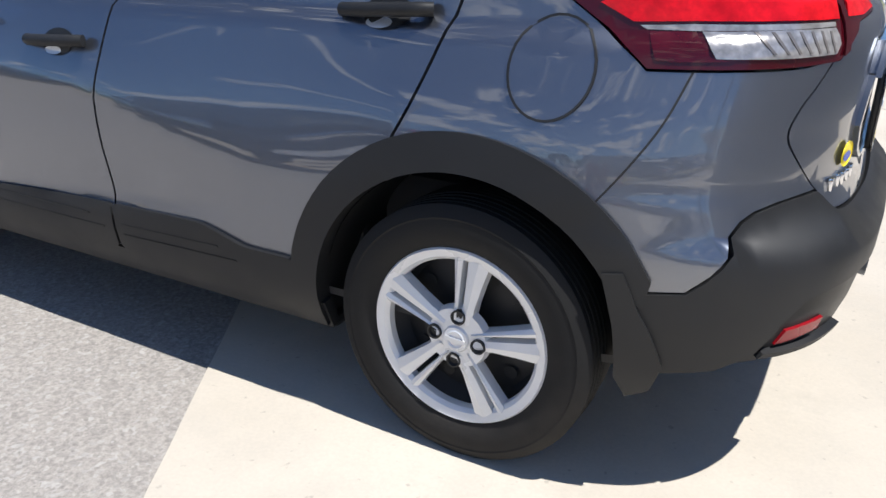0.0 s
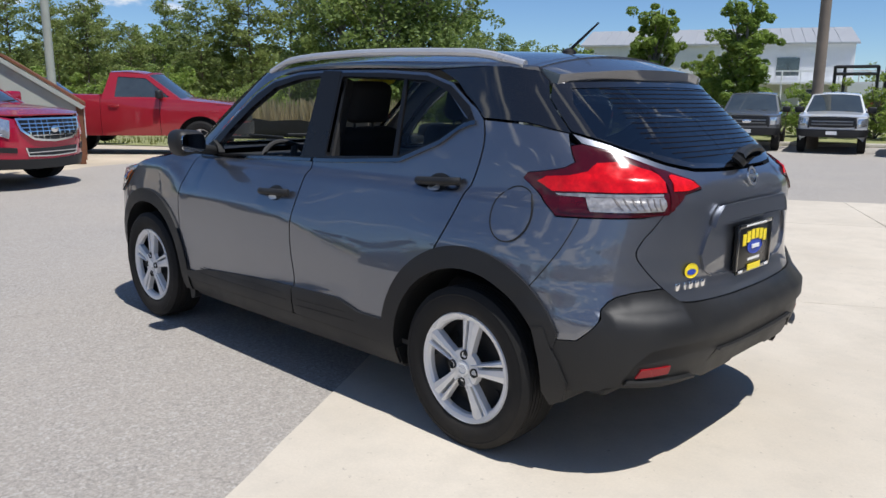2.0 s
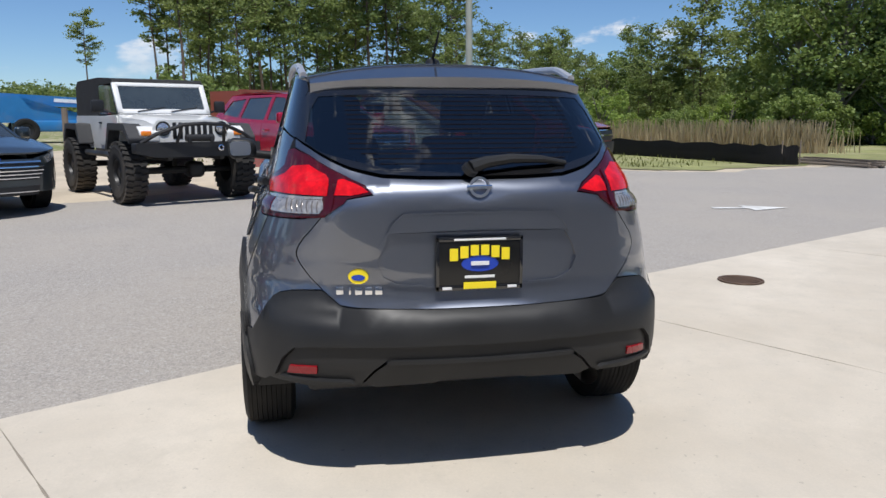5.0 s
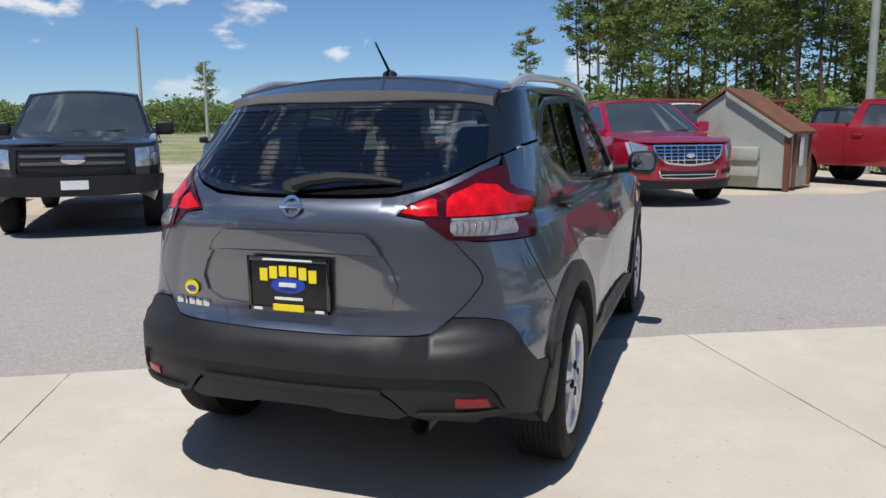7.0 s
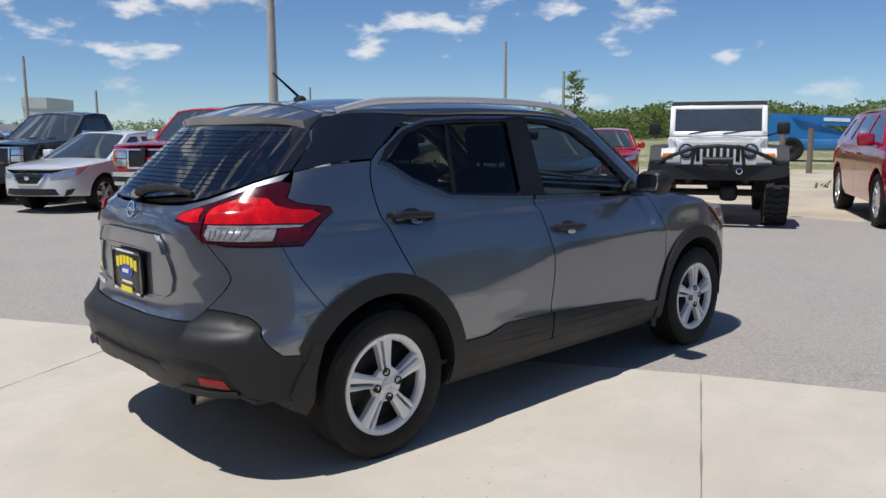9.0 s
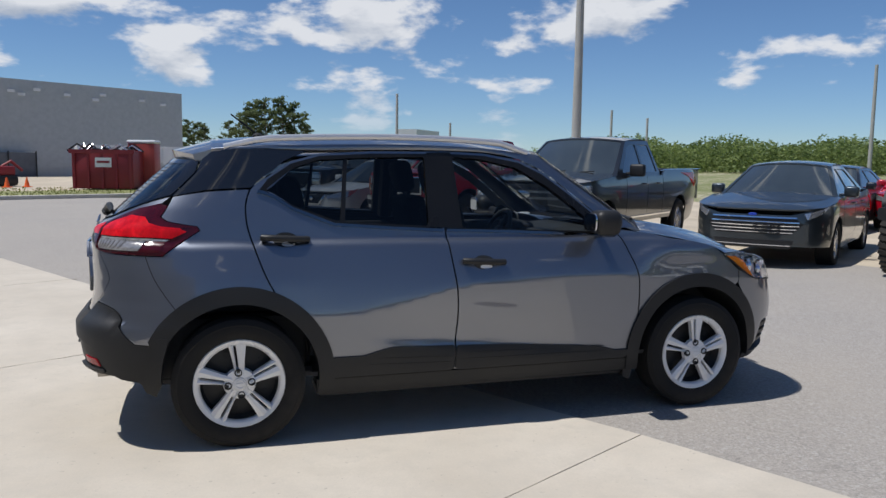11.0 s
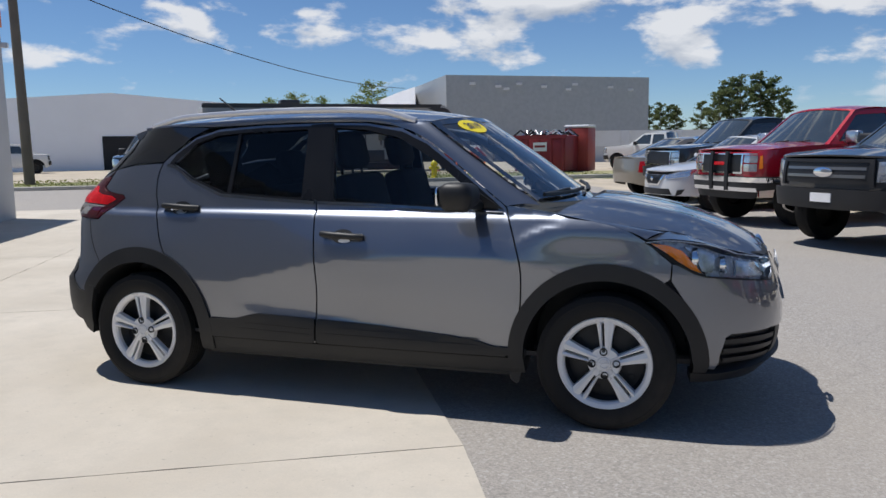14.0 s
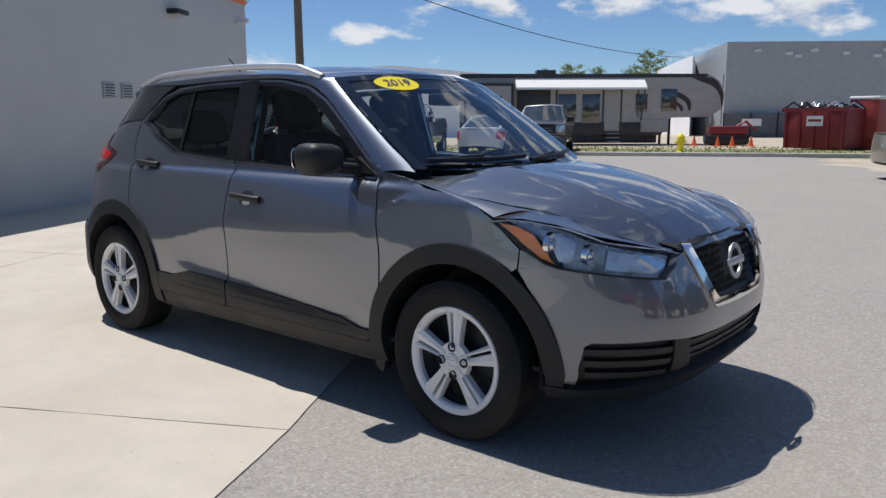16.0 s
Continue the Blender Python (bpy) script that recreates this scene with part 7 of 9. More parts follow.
SALOON = dict(cat="car", w=0.885, tr=0.32, rim=0.215, style="five", xa=1.35, xb=-1.35, xf=2.27, xr=-2.32, zb=0.24, lean=0.30, nf=2.7, nr=3.0, boot=True,
              top=[(2.27, 0.74), (2.0, 0.82), (1.1, 0.94), (0.6, 0.95), (-0.7, 0.98), (-1.5, 1.02), (-2.32, 0.98)], seams=[-0.95, -0.05, 0.98],
              cab=[(1.12, 0.93), (0.25, 1.41), (-0.85, 1.42), (-1.72, 1.02)], wr=0.58, tuck=0.05,
              win=[[(0.88, 0.99), (0.22, 1.36), (0.0, 1.37), (0.0, 1.0)], [(-0.1, 1.0), (-0.1, 1.37), (-0.75, 1.36), (-1.20, 1.06)]],
              face=[("grille", [("F", 0, 0.54), ("F", 0, 0.715), ("F", 0.35, 0.715), ("F", 0.20, 0.54)], BLACK_GRILLE, 0.014),
                    ("grille_chrome", [("F", 0.35, 0.725), ("F", 0.395, 0.725), ("F", 0.225, 0.515), ("F", 0, 0.51), ("F", 0, 0.54), ("F", 0.20, 0.54)], CHROME, 0.022),
                    ("fog_corner", [("F", 0.62, 0.31), ("F", 0.66, 0.43), (2.0, 0.45), (2.05, 0.35)], BLACK_GRILLE, 0.010),
                    ("headlamp", [("F", 0.42, 0.64), ("F", 0.40, 0.71), (1.72, 0.86), (1.95, 0.69)], LAMP_BOWL2, 0.012),
                    ("lower_grille", [("F", 0, 0.33), ("F", 0, 0.45), ("F", 0.50, 0.45), ("F", 0.56, 0.34)], BLACK_GRILLE, 0.01)],
              bars=[(0.60, 0.61, 0.24, SEAL), (0.65, 0.66, 0.28, SEAL)], badge=(0.64, 0.05, CHROME), badge_wide=1.1, mirror=(0.72, 1.03, 1.0), handles=(0.1, -0.78), hz=0.86, wbow=0.2, step=0.10)
FUSION = dict(SALOON, w=0.925, xa=1.43, xb=-1.43, xf=2.40, xr=-2.45,
              top=[(2.40, 0.76), (2.1, 0.84), (1.2, 0.97), (0.6, 0.98), (-0.7, 1.0), (-1.5, 1.04), (-2.45, 1.02)],
              face=[("grille", [("F", 0, 0.48), ("F", 0, 0.70), ("F", 0.52, 0.70), ("F", 0.62, 0.62), ("F", 0.48, 0.48)], BLACK_GRILLE, 0.014),
                    ("headlamp", [("F", 0.66, 0.68), ("F", 0.62, 0.76), (1.92, 0.86), (2.08, 0.76)], LAMP_BOWL2, 0.012),
                    ("lower_grille", [("F", 0, 0.29), ("F", 0, 0.40), ("F", 0.52, 0.40), ("F", 0.48, 0.29)], BLACK_GRILLE, 0.012)],
              bars=[(0.50, 0.512, 0.50, CHROME), (0.545, 0.557, 0.54, CHROME), (0.59, 0.602, 0.57, CHROME), (0.635, 0.647, 0.57, CHROME), (0.69, 0.71, 0.54, CHROME), (0.33, 0.34, 0.48, CHROME)], badge=(0.745, 0.026, ROYAL), badge_wide=2.2)
ESCAPE = dict(SUV, w=0.90, tr=0.35, rim=0.21, style="five", xf=2.15, xa=1.31, xb=-1.31, xr=-2.25, lean=0.12, nf=3.8,
              top=[(2.15, 1.00), (1.9, 1.06), (1.1, 1.12), (0.7, 1.12), (-0.6, 1.14), (-1.6, 1.16), (-2.25, 1.12)], cab=[(1.05, 1.10), (0.40, 1.66), (-1.80, 1.68), (-2.15, 1.14)],
              win=[[(0.86, 1.16), (0.38, 1.59), (0.0, 1.60), (0.0, 1.16)], [(-0.1, 1.16), (-0.1, 1.60), (-0.95, 1.60), (-1.0, 1.18)], [(-1.1, 1.18), (-1.08, 1.59), (-1.72, 1.57), (-1.88, 1.22)]],
              face=[("grille", [("F", 0, 0.72), ("F", 0, 0.94), ("F", 0.48, 0.94), ("F", 0.46, 0.72)], CHROME, 0.014), ("headlamp", [("F", 0.54, 0.76), ("F", 0.54, 0.96), (1.85, 1.0), (1.88, 0.80)], LAMP_BOWL2, 0.014),
                    ("lower_bumper", [("F", 0, 0.34), ("F", 0, 0.48), (1.85, 0.48), (1.85, 0.36)], CLAD, 0.015)], bars=[(0.76, 0.79, 0.44, BLACK_GRILLE), (0.86, 0.89, 0.44, BLACK_GRILLE)])
BRONCO = dict(ESCAPE, w=0.96, tr=0.42, rim=0.22, style="dark", zb=0.45, xf=2.2, xa=1.35, xb=-1.35, xr=-2.2, lean=0.05, nf=6.0, gap=0.12, cat="car",
              top=[(2.2, 1.20), (1.9, 1.22), (1.0, 1.24), (0.5, 1.24), (-2.2, 1.24)], cab=[(0.95, 1.22), (0.62, 1.80), (-2.05, 1.84), (-2.15, 1.24)], wr=0.78, cabmat=None,
              win=[[(0.78, 1.30), (0.58, 1.74), (0.0, 1.75), (0.0, 1.30)], [(-0.1, 1.30), (-0.1, 1.75), (-0.9, 1.76), (-0.9, 1.30)], [(-1.05, 1.30), (-1.05, 1.76), (-1.95, 1.77), (-1.98, 1.30)]],
              face=[("grille", [("F", 0, 0.90), ("F", 0, 1.14), ("F", 0.88, 1.14), ("F", 0.88, 0.90)], BLACK_GRILLE, 0.012), ("headlamp", [("F", 0.62, 0.93), ("F", 0.62, 1.11), ("F", 0.82, 1.11), ("F", 0.82, 0.93)], LAMP_BOWL2, 0.03),
                    ("front_bumper", [("F", 0, 0.55), ("F", 0, 0.80), ("F", 0.90, 0.80), ("F", 0.90, 0.58)], CLAD, 0.08)], bars=[(1.0, 1.04, 0.58, SILVER)], badge=None, mirror=(0.72, 1.36, 1.2))

vehicle("suv", "crimson luxury suv with chrome egg-crate grille on sand", (7.98, -1.0), 209.5, SUV, RED_DEEP)
vehicle("pickup_truck", "charcoal extended-cab pickup with black grille", (3.14, 6.05), 219, dict(PICKUP, xr=-3.55, bed=(-3.47, -0.95), top=[(2.76, 1.13), (2.3, 1.20), (1.35, 1.27), (0.9, 1.27), (0.0, 1.26), (-0.8, 1.26), (-1.0, 1.36), (-3.55, 1.38)]), BLACKBLUE)
vehicle("lifted_pickup", "bright red square-nosed lifted pickup with chrome bumper", (2.02, 9.15), 214, dict(K1500, mirmat=ALLOY), RED_OLD)
vehicle("sedan", "silver compact sedan with dark grille", (0.78, 11.75), 211, SALOON, SILVER_P)
vehicle("old_pickup", "black single-cab pickup with dark wheels", (0.75, 14.2), 211, dict(K1500, tr=0.40, zb=0.5, face=[q for q in K1500["face"] if q[0] not in ("guard_bar", "badge_plate", "marker_lamp", "bumper_band", "lower_band")]), BLACK_P)
vehicle("dark_sedan", "dark slate sedan with wide chrome grille", (5.72, 4.10), 217, FUSION, SLATE_P)
vehicle("tan_sedan", "tan sedan parked tail towards the drive", (3.6, 18.2), 32, SALOON, TAN_P)
vehicle("red_pickup", "faded red single-cab pickup on rough grass", (12.0, -6.63), 229.5, F97, RED_DULL, z=0.03)
vehicle("parked_suv", "small silver suv facing the road", (9.9, -20.7), 112, ESCAPE, SILVER_P, z=-0.33)
vehicle("work_truck", "grey heavy pickup with black bumper", (7.3, -22.2), 108, dict(PICKUP, tr=0.44, zb=0.58), GREY_P, z=-0.33)
vehicle("parked_pickup", "silver mid-size pickup facing the road", (4.9, -22.9), 106, dict(PICKUP, badge=None), SILVER_P, z=-0.33)
vehicle("off_roader", "dark green boxy off-roader on the kerb", (2.25, -23.0), 101, BRONCO, GREEN_P, z=-0.33)
vehicle("far_pickup", "dark grey pickup parked by the lawn", (-12.3, 20.9), 296, dict(PICKUP, xr=-2.6, bed=(-2.5, -0.95)), GREY_P)
vehicle("white_sedan", "white sedan parked near the camper", (-15.5, 23.5), 112, SALOON, SILVER_P)
vehicle("red_hatchback", "bright red small hatchback among parked cars", (13.2, 8.2), 212, dict(SALOON, boot=False, cab=[(1.25, 0.95), (0.35, 1.42), (-1.5, 1.44), (-2.1, 1.02)]), RED_OLD)
vehicle("blue_sedan", "dark blue sedan among parked cars", (10.6, 8.6), 212, FUSION, BLACKBLUE)
vehicle("back_row_car", "black sedan in the second row", (9.4, 15.5), 32, SALOON, BLACK_P)
vehicle("back_row_suv", "dark suv in the second row", (6.2, 16.8), 212, ESCAPE, GREY_P)
vehicle("black_pickup", "black pickup behind the red one", (19.6, -7.2), 229, PICKUP, BLACK_P)
vehicle("white_suv", "white suv parked tail-on beyond the red one", (18.7, 1.3), 29, ESCAPE, WHITE_P)
vehicle("lawn_pickup", "dark grey pickup beside the white sedan", (-14.9, 15.6), 296, dict(PICKUP, xr=-2.6, bed=(-2.5, -0.95)), BLACKBLUE)
vehicle("old_white_suv", "old white suv on the grass by the shed", (20.4, -24.4), 41, ESCAPE, WHITE_P, z=-0.3)
vehicle("white_van", "white van parked tail-on under the shed", (18.5, -30.0), -54, ESCAPE, WHITE_P, z=-0.3)
vehicle("white_off_roader", "white boxy off-roader parked by the pale shed", (-37.6, 34.4), 48, BRONCO, WHITE_P)
vehicle("white_pickup", "white work pickup by the red waste skip", (-3.0, 37.5), 160, dict(PICKUP, badge=None), WHITE_P)


# ---- the white soft-top off-roader on tall tyres
def soft_top():
    h = Vector((math.cos(radians(208)), math.sin(radians(208))))
    base = Vector((6.92, 1.90)) - h * 1.62
    jp = thing("off_road_car", "white lifted two-door off-roader with black soft top", "car", pose(base.x, base.y, ground_z(base.x, base.y), 0, 0, 208))
    SOFT = surf("black_soft_top_cloth", (0.016, 0.016, 0.017), 0.85, var=0.2, fine=120, bump=0.002)
    FLARE = surf("grey_black_flare", (0.035, 0.036, 0.038), 0.7, var=0.15)
    W = WHITE_P

    def bx(nm, lo, hi, bev, mat, parent=jp, label=""):
        bm = bmesh.new()
        box(bm, lo, hi, bev, 2)
        return part(nm, bm, mat, parent, label)
    # tub and cowl
    bm = bmesh.new()
    prism(bm, rounded([(0.62, 0.72), (0.66, 1.24), (-0.02, 1.22), (-1.55, 1.22), (-1.58, 0.74), (-0.76, 0.72)], 0.04), -0.70, 0.70)
    part("tub", bm, W, jp, sharp=30)
    # bonnet tapers to the grille
    bm = bmesh.new()
    rows = []
    for x, wd, zt, zb_ in ((0.66, 0.66, 1.245, 1.0), (1.0, 0.62, 1.235, 1.0), (1.35, 0.575, 1.205, 1.0), (1.57, 0.545, 1.155, 1.0)):
        rows.append([bm.verts.new((x, s * wd * k, zt - d)) for s, k, d in ((-1, 1, 0.22), (-1, 1, 0.05), (-1, 0.9, 0.012), (-1, 0.5, 0.0), (1, 0, -0.008), (1, 0.5, 0.0), (1, 0.9, 0.012), (1, 1, 0.05), (1, 1, 0.22))])
    for a, b in zip(rows, rows[1:]):
        for j in range(8):
            bm.faces.new((a[j], a[j + 1], b[j + 1], b[j]))
    bm.faces.new(rows[-1])
    part("bonnet", solid(bm), W, jp, sharp=40)
    # grille with seven slots
    bm = bmesh.new()
    prism(bm, rounded([(-0.56, 0.86), (0.56, 0.86), (0.58, 1.05), (0.50, 1.165), (-0.50, 1.165), (-0.58, 1.05)], 0.06), 1.58, 1.63, "YZ")
    gr_ = part("grille", bm, W, jp)
    for k in range(7):
        y = (k - 3) * 0.088
        bx("slot", (1.615, y - 0.028, 0.90), (1.637, y + 0.028, 1.13), 0.008, BLACK_GRILLE, gr_)
    for sg in (1, -1):
        bm = bmesh.new()
        lathe(bm, [(0.001, 0.03), (0.06, 0.025), (0.085, 0.01), (0.092, 0.0)], 28, "X")
        o = part("headlamp", solid(bm), LAMP_BOWL2, jp, "round headlamp")
        o.matrix_local = Matrix.Translation((1.625, sg * 0.425, 1.045))
        bm = bmesh.new()
        lathe(bm, [(0.086, 0.0), (0.092, 0.02), (0.102, 0.015), (0.104, 0.0)], 28, "X")
        part("lamp_ring", solid(bm), SEAL, o)
        # front wing and flare
        bm = bmesh.new()
        prism(bm, rounded([(0.68, 1.02), (0.78, 1.10), (1.55, 1.08), (1.66, 1.0), (1.66, 0.86), (1.58, 0.86), (1.52, 0.99), (0.9, 0.99), (0.75, 0.78)], 0.03), sg * 0.50, sg * 0.76)
        part("front_wing", solid(bm), W, jp)
        bx("turn_signal", (1.645, min(sg * 0.60, sg * 0.74), 0.945), (1.672, max(sg * 0.60, sg * 0.74), 1.015), 0.012, AMBER)
        for pts in ([(0.62, 0.74), (0.80, 1.12), (1.50, 1.11), (1.70, 0.92), (1.68, 0.84), (1.45, 1.03), (0.86, 1.04), (0.70, 0.74)], [(-0.66, 0.78), (-0.80, 1.10), (-1.45, 1.10), (-1.62, 0.80), (-1.55, 0.80), (-1.40, 1.02), (-0.86, 1.02), (-0.74, 0.78)]):
            bm = bmesh.new()
            prism(bm, rounded(pts, 0.03), sg * 0.70, sg * 0.92)
            part("wheel_flare", solid(bm), FLARE, jp)
        bm = bmesh.new()
        tube(bm, [(0.65, sg * 0.82, 0.66), (-0.62, sg * 0.82, 0.66)], 0.045, 8)
        part("step_bar", bm, STEEL_BLACK, jp)
        # door
        bm = bmesh.new()
        prism(bm, rounded([(0.60, 0.78), (0.60, 1.22), (-0.28, 1.22), (-0.34, 0.98), (-0.24, 0.78)], 0.04), sg * 0.70, sg * 0.716)
        dr = part("door", solid(bm), W, jp)
        bm = bmesh.new()
        prism(bm, rounded([(0.52, 1.24), (0.28, 1.66), (-0.26, 1.68), (-0.28, 1.24)], 0.04), sg * 0.675, sg * 0.69)
        part("door_window", solid(bm), GLASS_DARK, dr)
        bx("door_handle", (-0.24, min(sg * 0.715, sg * 0.735), 1.10), (-0.12, max(sg * 0.715, sg * 0.735), 1.13), 0.008, STEEL_BLACK, dr)
        bx("door_mirror", (0.42, min(sg * 0.84, sg * 1.02), 1.27), (0.49, max(sg * 0.84, sg * 1.02), 1.45), 0.03, STEEL_BLACK)
        bm = bmesh.new()
        tube(bm, [(0.50, sg * 0.70, 1.25), (0.46, sg * 0.86, 1.30)], 0.014, 6)
        part("mirror_arm", bm, STEEL_BLACK, jp)
    # windscreen frame
    bm = bmesh.new()
    m = Matrix.Translation((0.62, 0, 1.24)) @ Matrix.Rotation(radians(-28), 4, "Y")
    for lo, hi in (((-0.03, -0.70, 0.0), (0.03, 0.70, 0.08)), ((-0.03, -0.66, 0.46), (0.03, 0.66, 0.53)), ((-0.03, -0.70, 0.0), (0.03, -0.62, 0.52)), ((-0.03, 0.62, 0.0), (0.03, 0.70, 0.52))):
        box(bm, lo, hi, 0.015, 2, m)
    part("windscreen_frame", bm, W, jp)
    bm = bmesh.new()
    box(bm, (-0.008, -0.63, 0.07), (0.008, 0.63, 0.47), 0, 1, m)
    part("windscreen", bm, GLASS_DARK, jp)
    for y0 in (-0.42, 0.08):
        bm = bmesh.new()
        tube(bm, [m @ Vector((0.04, y0, 0.03)), m @ Vector((0.035, y0 + 0.42, 0.10))], 0.009, 5)
        part("wiper", bm, SEAL, jp)
    # soft top
    bm = bmesh.new()
    prism(bm, rounded([(0.42, 1.70), (0.36, 1.765), (-0.3, 1.80), (-1.40, 1.77), (-1.52, 1.70), (-1.56, 1.22), (-0.34, 1.22), (-0.30, 1.68)], 0.05), -0.685, 0.685)
    part("soft_top", solid(bm), SOFT, jp, "black cloth soft top", sharp=40)
    # bumper, winch, stinger bar
    bm = bmesh.new()
    prism(bm, rounded([(-0.90, 0.72), (-0.62, 0.66), (0.62, 0.66), (0.90, 0.72), (0.90, 0.86), (-0.90, 0.86)], 0.03), 1.72, 1.90, "YZ")
    bp = part("front_bumper", solid(bm), STEEL_BLACK, jp, "black steel winch bumper")
    bm = bmesh.new()
    tube(bm, [(1.86, -0.82, 0.86), (1.92, -0.62, 0.98), (2.02, -0.30, 1.10), (2.04, 0.0, 1.12), (2.02, 0.30, 1.10), (1.92, 0.62, 0.98), (1.86, 0.82, 0.86)], 0.026, 8)
    for sg in (1, -1):
        tube(bm, [(1.88, sg * 0.34, 0.84), (2.01, sg * 0.30, 1.10)], 0.024, 8)
        tube(bm, [(1.90, sg * 0.16, 0.86), (1.90, sg * 0.16, 0.93)], 0.03, 8)
    tube(bm, [(1.86, -0.20, 0.92), (1.86, 0.20, 0.92)], 0.05, 10)
    part("stinger_bar", bm, STEEL_BLACK, bp)
    bm = bmesh.new()
    lathe(bm, [(0.03, -0.01), (0.045, 0.0), (0.03, 0.01)], 14, "X")
    o = part("hook", solid(bm), CHROME, bp)
    o.matrix_local = Matrix.Translation((1.93, 0.28, 0.78))
    # axles
    bm = bmesh.new()
    for x in (1.18, -1.18):
        tube(bm, [(x, -0.75, 0.44), (x, 0.75, 0.44)], 0.05, 8)
        box(bm, (x - 0.13, 0.05 if x > 0 else -0.12, 0.32), (x + 0.13, 0.30 if x > 0 else 0.12, 0.56), 0.07, 3)
    box(bm, (-1.6, -0.42, 0.60), (1.72, -0.34, 0.72), 0.02)
    box(bm, (-1.6, 0.34, 0.60), (1.72, 0.42, 0.72), 0.02)
    box(bm, (0.70, -0.30, 0.62), (1.5, 0.30, 1.0), 0.05)
    part("chassis", bm, STEEL_BLACK, jp)
    MUD = surf("mud_tyre_rubber", (0.022, 0.021, 0.020), 0.9, var=0.2, dirt=(0.16, 0.13, 0.10, 0.5))
    for x in (1.18, -1.18):
        for sg in (1, -1):
            wheel_parts(jp, (x, sg * 0.80, 0.435), sg, 0.415, 0.20, 0.32, "dark", turn=20, rubber=MUD, knob=0.018)


soft_top()

# ---------------------------------------------------------------- buildings
BLOCK = surf("painted_block_wall", (0.52, 0.52, 0.515), 0.8, var=0.05, scale=0.8, fine=30, bump=0.002, dirt=(0.42, 0.41, 0.38, 0.35))
ORANGE = surf("orange_fascia", (0.72, 0.17, 0.035), 0.5, var=0.06)
GREYPANEL = surf("pale_grey_tilt_wall", (0.93, 0.93, 0.95), 0.8, var=0.03, scale=0.3, fine=8)
WHITEMETAL = surf("white_metal_cladding", (0.70, 0.71, 0.72), 0.5, var=0.05, scale=0.5, dirt=(0.5, 0.47, 0.42, 0.3))
ROOFMETAL = surf("grey_metal_roof", (0.42, 0.43, 0.44), 0.45, 0.3, var=0.08)
DARKGAP = surf("dark_opening", (0.02, 0.02, 0.022), 0.8)
WOODPOLE = surf("weathered_pole_wood", (0.20, 0.165, 0.13), 0.9, var=0.2, scale=1.0, fine=40, bump=0.004)
CONCPOLE = surf("grey_concrete_pole", (0.40, 0.39, 0.36), 0.85, var=0.1, fine=60)
GREENPOLE = surf("pale_steel_pole", (0.36, 0.38, 0.33), 0.6, 0.2, var=0.1)
LOT_ROT = Matrix.Rotation(math.atan2(LU.y, LU.x), 4, "Z")


def lot_pose(u, v, z=0.0):
    """Axes with x along u and y along minus v."""
    return Matrix.Translation(lot(u, v, z)) @ LOT_ROT


def bxp(nm, lo, hi, mat, parent, bev=0.0, label="", segs=2):
    bm = bmesh.new()
    box(bm, lo, hi, bev, segs)
    return part(nm, bm, mat, parent, label)


# in these axes -y points into the shop
shop = tagged(new("shop"), "shop building with pale block wall and orange fascia", kind="structure")
shop.matrix_world = lot_pose(-11.6, 6.55)
bxp("wall_front", (0, -9, -0.1), (18.0, 0, 3.86), BLOCK, shop, 0.01)
bxp("fascia", (-0.03, -9.03, 3.86), (3.2, 0.03, 4.22), ORANGE, shop, 0.01)
bxp("parapet", (3.2, -9.0, 3.86), (18.0, 0.0, 4.20), BLOCK, shop, 0.01)
for z in np.arange(0.6, 3.8, 0.61):
    bxp("block_course", (0.0, -0.001, z), (18.0, 0.0015, z + 0.008), BLOCK, shop)
wl = thing("wall_light", "small black wall light on the block wall", "lamp", lot_pose(-11.6 + 3.1, 6.55, 3.30))
bxp("housing", (-0.22, -0.01, -0.05), (0.22, 0.22, 0.04), STEEL_BLACK, wl, 0.02)
bxp("lens", (-0.18, 0.02, -0.062), (0.18, 0.19, -0.05), WHITE_LENS, wl)
cam_ = thing("security_camera", "small white security camera under the fascia", "camera", lot_pose(-11.6 + 0.45, 6.55, 3.45))
bxp("bracket", (-0.03, 0, -0.03), (0.03, 0.1, 0.03), WHITEMETAL, cam_)
bxp("body", (-0.05, 0.08, -0.05), (0.05, 0.28, 0.05), WHITEMETAL, cam_, 0.02)
for du in (4.75, 5.25):
    vt = thing("wall_vent", "square grey louvred vent on the block wall", "vent", lot_pose(-11.6 + du, 6.55, 1.78), group="wall vents")
    bxp("frame", (-0.15, 0, -0.13), (0.15, 0.03, 0.13), ROOFMETAL, vt, 0.005)
    for k in range(5):
        bxp("slat", (-0.12, 0.03, -0.10 + k * 0.045), (0.12, 0.045, -0.085 + k * 0.045), STEEL_BLACK, vt)


def footprint(nm, pts, h, mat, parent, roof=None):
    bm = bmesh.new()
    prism(bm, pts, -0.5, h, "XY")
    ob = part(nm, bm, mat, parent, sharp=20)
    return ob


